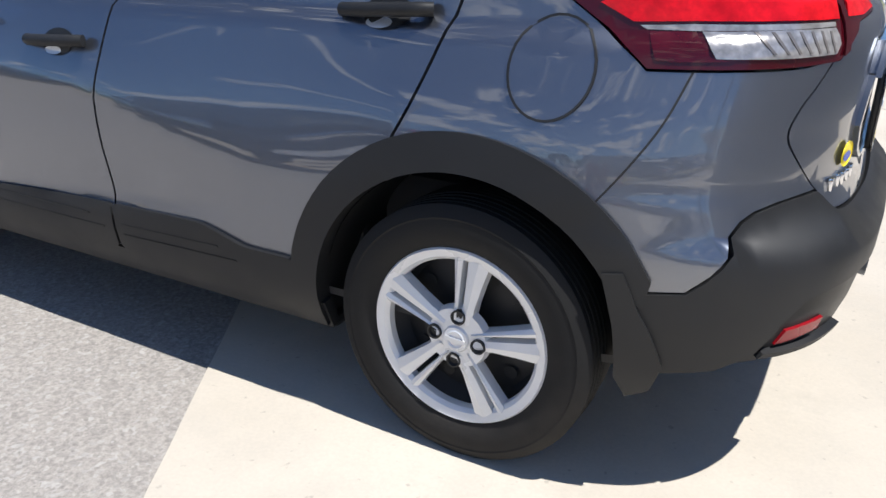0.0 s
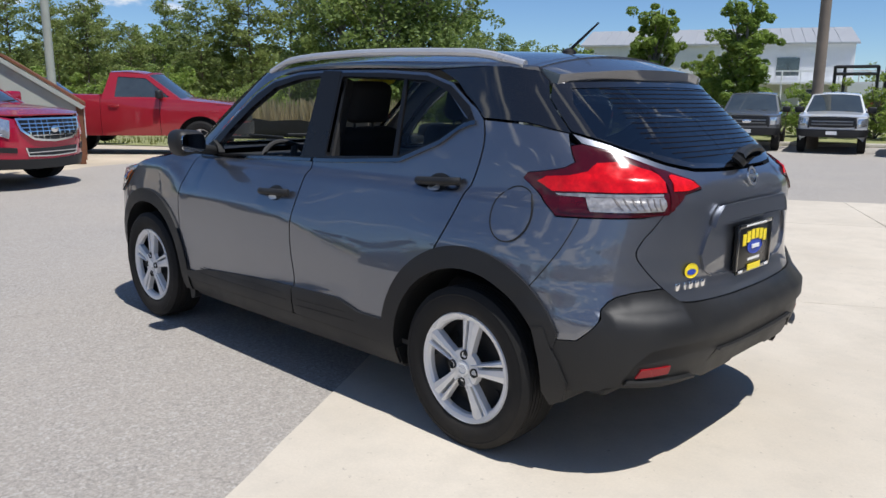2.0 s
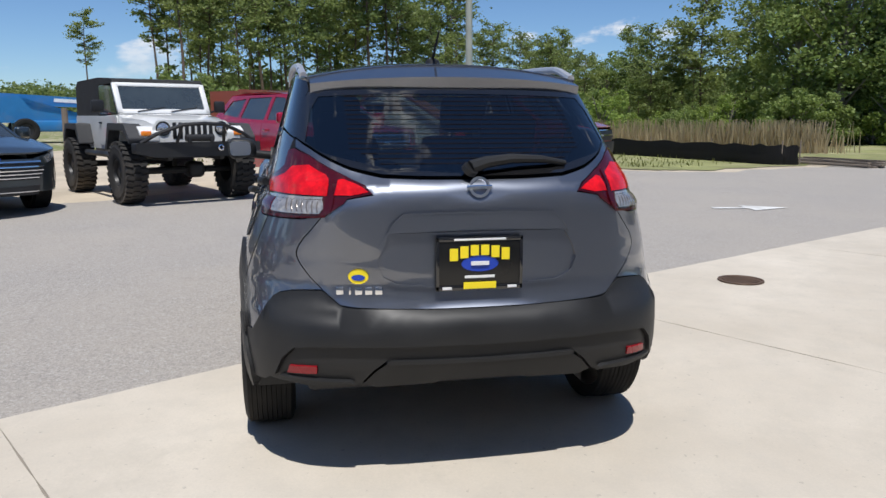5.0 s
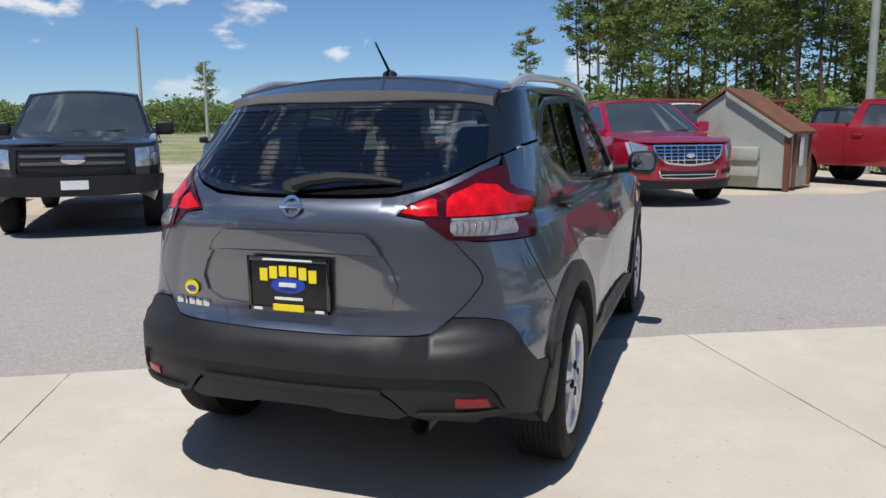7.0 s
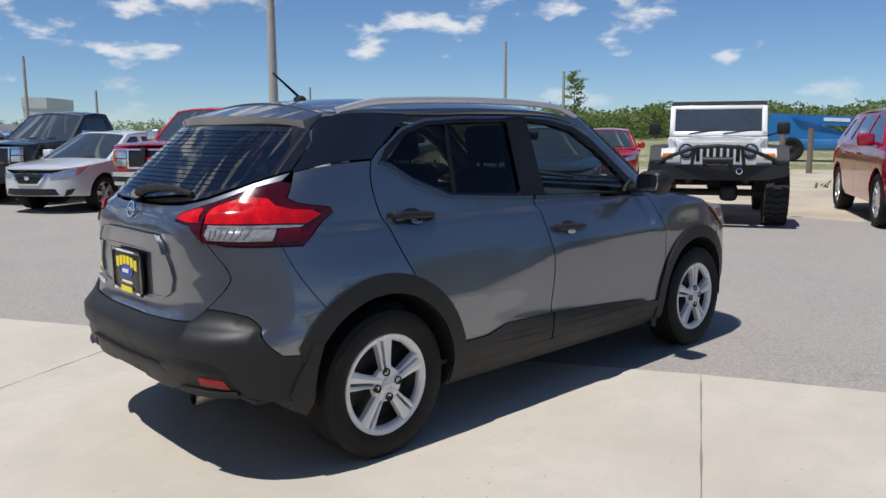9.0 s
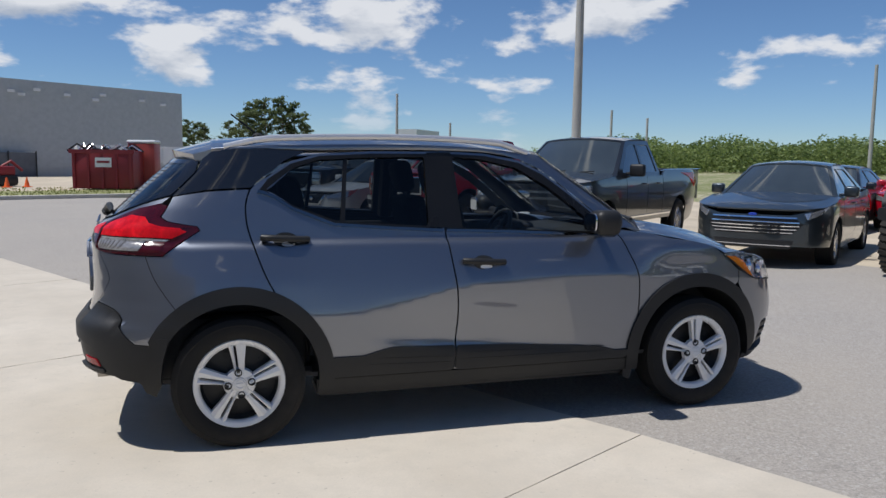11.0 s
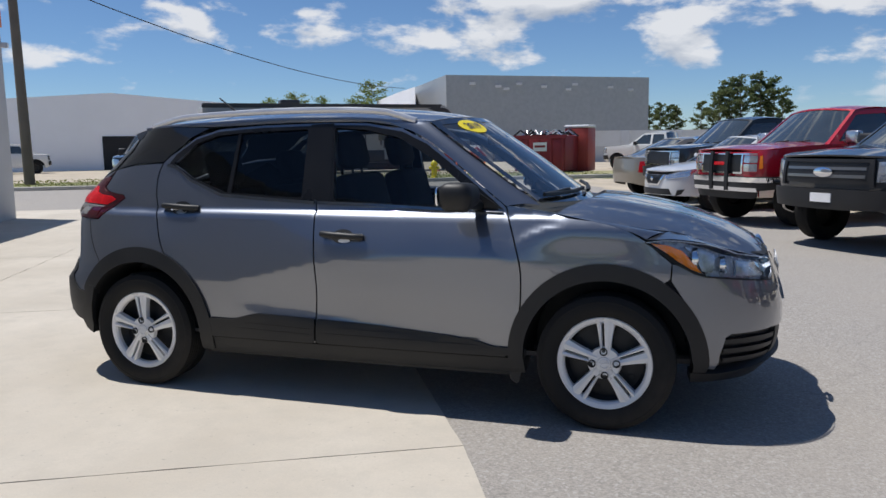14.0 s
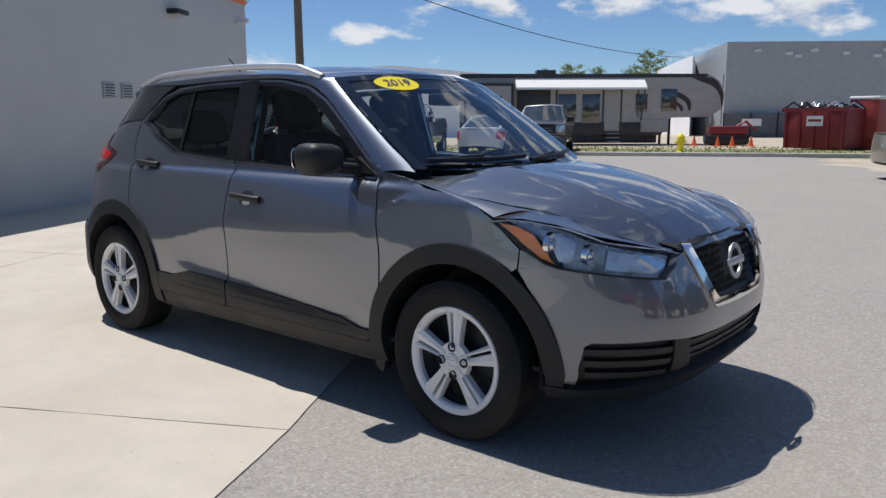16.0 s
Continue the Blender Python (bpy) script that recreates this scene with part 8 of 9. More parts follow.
big = thing("warehouse", "large pale grey flat-roofed warehouse under construction", "building")
footprint("wall", [(-17.5, 54.5), (-3.0, 65.0), (-15.0, 85.0), (-27.0, 70.0)], 6.75, GREYPANEL, big)
footprint("parapet_cap", [(-17.6, 54.35), (-2.85, 65.0), (-15.0, 85.2), (-27.2, 70.0)], 6.85, ROOFMETAL, big).location.z = 0.05
footprint("side_wing", [(-25.5, 63.5), (-21.2, 57.0), (-26, 70.0), (-32, 74.0)], 6.3, GREYPANEL, big)
d_ = (Vector((-3.0, 65.0)) - Vector((-17.5, 54.5))).normalized()
n_ = Vector((d_.y, -d_.x))
for k, t in enumerate((2.0, 4.2, 4.9, 6.0, 8.2, 10.4, 11.0, 14.3, 16.2)):
    p = Vector((-17.5, 54.5)) + d_ * t + n_ * 0.15
    o = bxp("wall_pack_light", (-0.22, -0.12, 6.15 - 0.2 * (k % 3)), (0.22, 0.12, 6.35 - 0.2 * (k % 3)), WHITEMETAL, big)
    o.location.x, o.location.y = p.x, p.y
for t, w_ in ((1.2, 1.5), (4.6, 1.5)):
    q = Vector((-17.5, 54.5)) + (Vector((-21.2, 60.0)) - Vector((-17.5, 54.5))).normalized() * t
    o = bxp("tall_window", (-0.7, -0.1, 1.0), (0.7, 0.1, 4.6), ROOFMETAL, big)
    o.matrix_world = Matrix.Translation((q.x - 0.1, q.y - 0.1, 0)) @ Matrix.Rotation(math.atan2(5.5, -3.7), 4, "Z")
sfen = thing("site_fence", "dark grey mesh-covered site fence with a pale notice", "fence")
MESHCLOTH = surf("grey_mesh_cloth", (0.13, 0.14, 0.16), 0.8, var=0.2, scale=2)
footprint("mesh_panel", [(-17.2, 53.4), (-12.6, 56.9), (-12.65, 56.96), (-17.25, 53.46)], 1.75, MESHCLOTH, sfen)
for k in range(4):
    p = Vector((-17.2, 53.4)) + Vector((4.6, 3.5)) * (k / 3)
    bxp("fence_rail_post", (p.x - 0.04, p.y - 0.1, 0), (p.x + 0.04, p.y - 0.03, 1.85), STEEL_BLACK, sfen)
o = bxp("notice", (-0.7, -0.02, 0.9), (0.7, 0.02, 1.4), WHITE_PRINT, sfen)
o.matrix_world = Matrix.Translation((-15.6, 54.5, 0)) @ Matrix.Rotation(math.atan2(3.5, 4.6), 4, "Z")
low = thing("low_wall", "long low grey construction wall with white posts", "wall")
LOWGREY = surf("grey_rendered_wall", (0.56, 0.56, 0.57), 0.85, var=0.06, scale=0.4, fine=10)
footprint("panel", [(-9.0, 50.0), (16.0, 66.0), (15.8, 66.3), (-9.2, 50.3)], 2.2, LOWGREY, low)
footprint("cap", [(-9.0, 49.9), (16.0, 65.9), (15.8, 66.4), (-9.2, 50.4)], 0.62, WHITEMETAL, low).location.z = 1.66
for k in range(7):
    p = Vector((-9.0, 50.0)) + (Vector((16.0, 66.0)) - Vector((-9.0, 50.0))) * ((k + 0.5) / 7)
    bxp("pilaster", (p.x - 0.3, p.y - 0.4, 0), (p.x + 0.3, p.y, 2.25), WHITEMETAL, low)
shed = thing("metal_shed", "long pale metal warehouse with shallow gable", "building")
bm = bmesh.new()
a_, b_ = Vector((-46.0, 33.5)), Vector((-27.5, 48.5))
ax = (b_ - a_).normalized()
ln = (b_ - a_).length
prism(bm, [(0, -0.3), (ln, -0.3), (ln, 4.3), (ln * 0.45, 5.4), (0, 4.7)], 0, 22)
sw = part("wall", bm, GREYPANEL, shed, sharp=20)
sw.matrix_world = Matrix.Translation((a_.x, a_.y, 0)) @ Matrix.Rotation(math.atan2(ax.y, ax.x), 4, "Z")
# shade inside the open doorway, painted as a near-black box on the wall
for x0, x1, z1 in ((ln * 0.42, ln * 0.55, 2.4),):
    bxp("doorway", (x0, -0.06, -0.2), (x1, 0.05, z1), DARKGAP, sw)
far_w = thing("far_store", "distant white box-shaped store", "building")
footprint("wall", [(22.3, 90.5), (24.4, 89.4), (29.0, 95.0), (26.9, 96.1)], 5.45, WHITEMETAL, far_w)
footprint("parapet", [(22.2, 90.5), (24.4, 89.3), (29.1, 95.0), (26.9, 96.2)], 0.7, WHITEMETAL, far_w).location.z = 4.85

# white two-storey metal building with porch
wm = thing("metal_building", "white two-storey metal building with ribbed cladding", "building")
a_, b_ = Vector((43.6, -66.7)), Vector((20.5, -77.0))
ax = (b_ - a_).normalized()
L_ = (b_ - a_).length
MW = Matrix.Translation((a_.x, a_.y, -0.4)) @ Matrix.Rotation(math.atan2(ax.y, ax.x), 4, "Z")
wall = part("wall", (lambda b: (box(b, (0, 0, 0), (L_, 14, 6.9)), b)[1])(bmesh.new()), WHITEMETAL, wm)
wall.matrix_world = MW
for k in range(int(L_ / 0.55)):
    bxp("cladding_rib", (k * 0.55, -0.03, 0), (k * 0.55 + 0.08, 0.0, 6.9), WHITEMETAL, wall)
bm = bmesh.new()
prism(bm, [(-0.4, 6.8), (7.0, 8.7), (14.4, 6.8), (14.4, 6.95), (7.0, 8.9), (-0.4, 6.98)], -0.3, L_ + 0.3, "YZ")
rf = part("roof", bm, ROOFMETAL, wm, sharp=20)
rf.matrix_world = MW
for k in range(int(L_ / 1.0)):
    bm = bmesh.new()
    tube(bm, [(k, -0.4, 6.99), (k, 7.0, 8.92)], 0.04, 4)
    part("roof_seam", bm, ROOFMETAL, rf)
for x, z, w_, h_ in ((18.6, 3.9, 2.0, 1.7), (15.0, 4.1, 1.1, 1.3), (3.0, 0.1, 2.6, 3.4), (21.0, 0.5, 1.2, 2.1)):
    bxp("window", (x, -0.06, z), (x + w_, 0.02, z + h_), GLASS_DARK, wall)
    bxp("window_frame", (x - 0.1, -0.08, z - 0.1), (x + w_ + 0.1, -0.045, z), WHITEMETAL, wall)
po = bxp("porch_deck", (14.0, -3.0, 3.1), (L_ + 3, -0.05, 3.3), WHITEMETAL, wall)
for k in range(9):
    bm = bmesh.new()
    tube(bm, [(14.2 + k * 1.6, -2.9, 0), (14.2 + k * 1.6, -2.9, 4.3)], 0.07, 5)
    part("porch_post", bm, WHITEMETAL, wall)
bxp("porch_rail", (14.0, -2.95, 4.2), (L_ + 3, -2.85, 4.32), WHITEMETAL, wall)
# long brick store beyond the road and the steel landing beside the white building
BRICKRED = surf("red_brown_brick", (0.30, 0.10, 0.075), 0.85, var=0.15, scale=1.5, fine=12)
bs = thing("brick_store", "long low red brick store with pale eaves", "building")
footprint("wall", [(18.0, -69.0), (0.0, -73.5), (0.0 - 4, -73.5 - 12), (18.0 - 4, -69.0 - 12)], 2.3, BRICKRED, bs)
footprint("roof_edge", [(18.0 + 0.3, -69.0 + 0.6), (0.0 - 0.3, -73.5 + 0.6), (0.0 - 4, -73.5 - 12), (18.0 - 4, -69.0 - 12)], 0.75, WHITEMETAL, bs).location.z = 1.85
ld = thing("steel_landing", "black steel stair landing by the white building", "landing")
for fx in (0.0, 1.0):
    for dy in (0.0, -1.6):
        bxp("post", (11.3 + (9.3 - 11.3) * fx - 0.07, -42.9 + (-43.4 - -42.9) * fx - 0.07 + dy, -0.4), (11.3 + (9.3 - 11.3) * fx + 0.07, -42.9 + (-43.4 - -42.9) * fx + 0.07 + dy, 3.12), STEEL_BLACK, ld)
for zz in (2.7, 3.08):
    bm = bmesh.new()
    tube(bm, [(11.3, -42.9, zz), (9.3, -43.4, zz)], 0.09, 6)
    part("beam", bm, STEEL_BLACK, ld)
cn = thing("open_shed", "open pole shed with low grey metal roof", "shed")
A, B = Vector((25.2, -36.1)), Vector((33.1, -58.7))
ax = (B - A).normalized()
MC = Matrix.Translation((A.x, A.y, -0.35)) @ Matrix.Rotation(math.atan2(ax.y, ax.x), 4, "Z")
bm = bmesh.new()
prism(bm, [(-4.5, 3.5), (4.5, 3.15), (4.5, 3.32), (-4.5, 3.68)], 0, 24, "YZ")
o = part("roof", bm, ROOFMETAL, cn)
o.matrix_world = MC
for k in range(6):
    for y in (-4.2, 4.2):
        bm = bmesh.new()
        tube(bm, [(0.3 + k * 4.6, y, 0), (0.3 + k * 4.6, y, 3.5)], 0.09, 6)
        q = part("post", bm, WOODPOLE, cn)
        q.matrix_world = MC

# ---------------------------------------------------------------- poles and wires
def pole(name, label, x, y, h, r0, r1, mat, lean=(0, 0), arm=0.0, group=""):
    th = thing(name, label, "pole", pose(x, y, ground_z(x, y)), group)
    bm = bmesh.new()
    tube(bm, [(lean[0] * t * h, lean[1] * t * h, t * h) for t in np.linspace(0, 1, 6)], r0, 12, r1)
    part("shaft", bm, mat, th)
    if arm:
        bxp("crossarm", (-arm, -0.06, h - 0.9), (arm, 0.06, h - 0.75), WOODPOLE, th)
        for s in (-0.9, 0.0, 0.9):
            bm = bmesh.new()
            lathe(bm, [(0.05, 0), (0.06, 0.06), (0.03, 0.14), (0.001, 0.15)], 8, "Z")
            o = part("insulator", solid(bm), CONCPOLE, th)
            o.location = (s * arm, 0, h - 0.75)
    return th


pole("light_pole", "pale green steel light pole behind the skip", 19.85, -5.31, 10.5, 0.12, 0.09, GREENPOLE, lean=(0.0, 0.008))
pole("lamp_post", "tall square grey concrete light pole", 12.5, 22.7, 10.5, 0.20, 0.13, CONCPOLE)
pole("utility_pole", "brown wooden utility pole by the shop", -23.6, 19.5, 10.5, 0.20, 0.15, WOODPOLE, lean=(-0.012, 0.0))
pole("wooden_pole", "dark wooden utility pole by the road", 6.2, -25.2, 11.0, 0.19, 0.15, WOODPOLE)
pole("far_pole", "slim far utility pole", 49.2, 44.0, 9.5, 0.16, 0.12, CONCPOLE, group="far poles")
pole("far_pole", "slim far utility pole", 17.4, 71.3, 8.2, 0.16, 0.12, CONCPOLE, group="far poles")
for b_, d_p, h_p, r_p in ((70.5, 70, 5.0, 0.12), (58.8, 70, 6.2, 0.13), (56.3, 70, 5.5, 0.12), (38.0, 70, 6.8, 0.15)):
    pole("far_pole", "slim far utility pole", -3.2 + d_p * math.cos(radians(b_)), -3.5 + d_p * math.sin(radians(b_)), h_p, r_p, r_p * 0.8, CONCPOLE, lean=(-0.03 if b_ > 75 else 0, 0), group="far poles")
pole("far_pole", "slim far utility pole", 3.0, -60.0, 9.0, 0.16, 0.12, WOODPOLE, arm=1.1, group="far poles")
WIRE = surf("black_cable", (0.015, 0.015, 0.015), 0.6)
for a, b, sag in (((-23.7, 19.5, 8.4), (-24.0, 62.0, 6.6), 1.0), ((-23.7, 19.5, 9.6), (-60.0, 40.0, 9.0), 0.8), ((3.0, -60.0, 8.4), (-30.0, -64.0, 8.6), 1.2)):
    bm = bmesh.new()
    tube(bm, [Vector(a).lerp(Vector(b), t) - Vector((0, 0, sag * 4 * t * (1 - t))) for t in np.linspace(0, 1, 18)], 0.025, 5)
    tagged(part("overhead_cable", bm, WIRE), "thin black overhead cable", "cable", group="overhead cables")

# ---------------------------------------------------------------- camper, skips, container, lift and other yard things
CAMPER = surf("camper_panel", (0.42, 0.41, 0.395), 0.4, var=0.08)
AWNING = surf("awning_cloth", (0.86, 0.84, 0.80), 0.7, var=0.03)
CAMPER_DK = surf("camper_dark_stripe", (0.045, 0.043, 0.045), 0.35)


def camper():
    F, R = Vector((-12.0, 37.5)), Vector((-22.2, 28.8))
    ax = (F - R).normalized()
    L = (F - R).length
    rv = thing("camper_trailer", "long beige and black fifth-wheel camper with awning", "camper", Matrix.Translation((R.x, R.y, ground_z(R.x, R.y))) @ Matrix.Rotation(math.atan2(ax.y, ax.x), 4, "Z"))
    bm = bmesh.new()
    prism(bm, rounded([(0, 0.55), (L - 3.1, 0.55), (L - 2.8, 1.42), (L - 0.75, 1.46), (L - 0.12, 1.85), (L, 2.6), (L - 0.28, 3.25), (L - 0.8, 3.56), (0.05, 3.55)], 0.16), -1.3, 1.3)
    part("body", solid(bm), CAMPER, rv, sharp=30)
    bm = bmesh.new()
    prism(bm, rounded([(0.0, 3.38), (L - 1.0, 3.42), (L - 0.85, 3.60), (0.05, 3.60)], 0.05), -1.32, -1.29)
    part("top_stripe", solid(bm), CAMPER_DK, rv)
    for nm, pts_ in (("front_swoosh", [(L - 1.7, 3.40), (L - 0.8, 3.42), (L - 0.34, 3.15), (L - 0.08, 2.55), (L - 0.12, 1.95), (L - 0.26, 2.55), (L - 0.62, 2.98), (L - 1.2, 3.2)]), ("side_swoosh", [(L - 3.3, 2.80), (L - 2.3, 2.66), (L - 1.72, 2.25), (L - 1.75, 1.75), (L - 1.98, 2.2), (L - 2.45, 2.46)]), ("low_swoosh", [(L - 3.3, 2.40), (L - 2.5, 2.26), (L - 2.1, 1.95), (L - 2.15, 1.72), (L - 2.4, 2.02), (L - 2.8, 2.18)])):
        bm = bmesh.new()
        prism(bm, [tuple(q) for q in smooth_line(pts_ + [pts_[0]], 4)[:-1]], -1.322, -1.29)
        part(nm, solid(bm), CAMPER_DK, rv)
    part("skirt", (lambda b: (box(b, (0.2, -1.1, 0.15), (L - 3.3, 1.1, 0.60), 0.05), b)[1])(bmesh.new()), CAMPER_DK, rv)
    so = bxp("slide_out", (0.3, -1.85, 0.65), (2.6, -1.2, 3.0), CAMPER, rv, 0.05)
    for x in (0.22, 2.56):
        bxp("slide_flange", (x, -1.88, 0.62), (x + 0.12, -1.30, 3.06), CAMPER_DK, so, 0.02)
    bxp("slide_header", (0.22, -1.88, 3.0), (2.68, -1.30, 3.12), CAMPER_DK, so, 0.02)
    bxp("dark_entry", (2.9, -1.34, 0.75), (4.6, -1.28, 2.85), CAMPER_DK, rv, 0.02)
    bxp("slide_window", (0.8, -1.88, 1.6), (2.1, -1.84, 2.5), GLASS_DARK, so, 0.02)
    for x0, x1, z0, z1 in ((0.25, 0.85, 1.7, 2.5),):
        bxp("window", (x0, -1.33, z0), (x1, -1.28, z1), GLASS_DARK, rv, 0.02)
    for x0, x1, z0, z1 in ((5.0, 5.9, 1.15, 2.6), (6.2, 7.1, 1.15, 2.6), (8.9, 9.5, 1.7, 2.6), (10.2, 11.0, 1.75, 2.85)):
        bxp("window", (x0, -1.33, z0), (x1, -1.28, z1), GLASS_DARK, rv, 0.02)
    dr = bxp("entry_door", (7.35, -1.34, 0.75), (8.1, -1.29, 2.75), CAMPER, rv, 0.02)
    bxp("hatch", (9.2, -1.34, 0.7), (10.6, -1.29, 1.35), CAMPER, rv, 0.02)
    bm = bmesh.new()
    prism(bm, [(-1.27, 3.40), (-1.95, 2.90), (-1.97, 2.80), (-1.90, 2.84), (-1.27, 3.34)], 2.8, 9.3, "YZ")
    part("awning", solid(bm), AWNING, rv, "white roll-out awning")
    for x in (2.9, 9.2):
        bm = bmesh.new()
        tube(bm, [(x, -1.32, 1.3), (x, -1.90, 2.84)], 0.035, 6)
        part("awning_arm", bm, CAMPER_DK, rv)
    bxp("lower_band", (0.02, -1.325, 0.56), (L - 3.12, -1.29, 1.20), CAMPER_DK, rv, 0.02)
    for x0, z0, x1, z1 in ((4.85, 1.05, 4.95, 3.0), (7.22, 0.75, 7.30, 2.85), (8.15, 0.75, 8.22, 2.85), (9.0, 1.45, 9.06, 2.95)):
        bxp("trim_line", (x0, -1.335, z0), (x1, -1.29, z1), CAMPER_DK, rv, 0.01)
    for k in range(3):
        bxp("step", (7.4, -1.6 - 0.22 * k, 0.62 - 0.2 * k), (8.05, -1.35 - 0.22 * k, 0.66 - 0.2 * k), ROOFMETAL, rv)
    bm = bmesh.new()
    for x in (3.3, 4.2):
        r = lathe(bm, [(0.001, -1.18), (0.38, -1.18), (0.40, -1.14), (0.40, -0.9)], 20)
        bmesh.ops.translate(bm, vec=(x, 0, 0.40), verts=[v for q in r for v in q])
    part("wheel", solid(bm), RUBBER, rv)
    bm = bmesh.new()
    for y in (-0.8, 0.8):
        tube(bm, [(L - 2.6, y, 0.0), (L - 2.6, y, 1.6)], 0.07, 6)
    part("landing_leg", bm, STEEL_BLACK, rv)
    bxp("roof_unit", (4.0, -0.4, 3.55), (5.0, 0.4, 3.85), CAMPER_DK, rv, 0.05)


camper()
SKIPRED = surf("red_skip_paint", (0.26, 0.022, 0.03), 0.55, var=0.15, scale=1, dirt=(0.12, 0.06, 0.04, 0.5))
sk = thing("waste_skip", "dark red open-top waste skip heaped with scrap", "skip", pose(-6.6, 30.9, 0, 0, 0, -8))
bxp("tub", (0, 0, 0.15), (2.45, 3.0, 1.75), SKIPRED, sk, 0.04)
for k in range(5):
    bxp("rib", (0.05 + k * 0.56, -0.08, 0.15), (0.15 + k * 0.56, 0.0, 1.7), SKIPRED, sk)
bxp("top_rail", (-0.08, -0.1, 1.62), (2.53, 0.0, 1.78), SKIPRED, sk)
bxp("label_panel", (0.95, -0.095, 1.05), (1.6, -0.085, 1.45), WHITE_PRINT, sk)
bxp("label_bar", (1.02, -0.10, 1.22), (1.53, -0.096, 1.32), SKIPRED, sk)
rs = random.Random(5)
for k in range(26):
    bm = bmesh.new()
    x, y = rs.uniform(0.2, 2.0), rs.uniform(0.2, 2.0)
    a = rs.uniform(0, 3.14)
    tube(bm, [(x, y, 1.70), (x + 0.5 * math.cos(a), y + 0.3 * math.sin(a), 1.80 + rs.uniform(0.0, 0.25)), (x + 0.9 * math.cos(a), y, 1.72)], 0.05, 4)
    part("scrap", bm, STEEL_BLACK if k % 3 else ALLOY, sk)
pt = thing("portable_toilet", "dark red portable toilet cabin", "toilet cabin", pose(-4.55, 32.6, 0, 0, 0, -10))
TOILETRED = surf("faded_red_plastic", (0.40, 0.055, 0.04), 0.5, var=0.12, scale=1.5)
bxp("cabin", (0, 0, 0.08), (1.15, 1.15, 2.1), TOILETRED, pt, 0.04)
bxp("door", (0.15, -0.03, 0.2), (1.0, 0.0, 1.95), TOILETRED, pt, 0.02)
bxp("roof", (-0.04, -0.04, 2.1), (1.19, 1.19, 2.25), WHITEMETAL, pt, 0.08)
# rusty gabled bin beside the suv
RUSTBIN = surf("rusty_grey_steel", (0.40, 0.42, 0.37), 0.7, 0.1, var=0.12, scale=1.2, fine=40, dirt=(0.24, 0.085, 0.03, 0.9))
RUST = surf("brown_rust", (0.20, 0.085, 0.045), 0.85, 0.2, var=0.3, scale=3, fine=50, bump=0.003)
bn = thing("gabled_bin", "rusty grey gabled steel waste bin with open lid", "waste bin", pose(11.15, -2.62, ground_z(11.15, -2.62), 0, 0, -22))
bm = bmesh.new()
# x runs away from the road, y across the gable
prism(bm, rounded([(0, 0.05), (1.75, 0.05), (1.75, 1.46), (1.18, 1.84), (0, 1.06)], 0.03), 0.0, 1.3, "YZ")
part("body", solid(bm), RUSTBIN, bn, sharp=25)
for y0, z0, y1, z1 in ((-0.08, 1.04, 1.18, 1.87), (1.84, 1.44, 1.18, 1.87)):
    bm = bmesh.new()
    prism(bm, [(y0, z0), (y1, z1), (y1, z1 + 0.05), (y0, z0 + 0.05)], -0.06, 1.36, "YZ")
    part("lid", solid(bm), RUST, bn)
bm = bmesh.new()
prism(bm, [(-0.09, 1.02), (1.18, 1.85), (1.18, 1.76), (-0.02, 0.97)], -0.075, -0.055, "YZ")
part("lid_edge", solid(bm), RUSTBIN, bn)
bxp("lift_pocket", (-0.14, 0.50, 0.55), (0.0, 1.40, 0.80), RUSTBIN, bn, 0.02)
bxp("lower_pocket", (-0.09, 0.50, 0.26), (-0.002, 1.38, 0.55), RUSTBIN, bn, 0.01)
for y in (0.0, 1.69):
    bxp("corner_post", (-0.03, y - 0.03, 0.0), (0.06, y + 0.07, 1.06), RUST, bn)
for x in (0.25, 1.15):
    bxp("side_rib", (x, -0.05, 0.05), (x + 0.08, 0.0, 1.04), RUST, bn)
bxp("notice", (0.50, -0.062, 0.45), (0.68, -0.050, 0.98), WHITE_PRINT, bn)
# shipping container
CONT = surf("faded_red_container", (0.30, 0.075, 0.055), 0.6, var=0.12, scale=0.6, dirt=(0.42, 0.30, 0.24, 0.45))
ct = thing("shipping_container", "faded red corrugated shipping container", "container", pose(34.15, 2.48, -0.05, 0, 0, -50))
bm = bmesh.new()
prof = []
for k in range(44):
    x = k * 0.277
    prof += [(x, 0.0), (x + 0.07, 0.0), (x + 0.105, -0.045), (x + 0.22, -0.045)]
prof.append((44 * 0.277, 0.0))
prism(bm, prof + [(44 * 0.277, 2.4), (0, 2.4)], 0.12, 2.5, "XY")
part("corrugated_wall", solid(bm), CONT, ct, smooth=False)
for z in (0.0, 2.48):
    bxp("rail", (-0.02, -0.07, z), (12.2, 0.0, z + 0.14), CONT, ct)
for x in (-0.05, 12.1):
    bxp("corner_post", (x, -0.08, 0), (x + 0.15, 0.06, 2.62), CONT, ct)
bxp("lid", (0, -0.03, 2.5), (12.2, 2.4, 2.56), CONT, ct)
bxp("sign", (3.3, -0.085, 1.7), (3.9, -0.075, 2.3), WHITE_PRINT, ct)
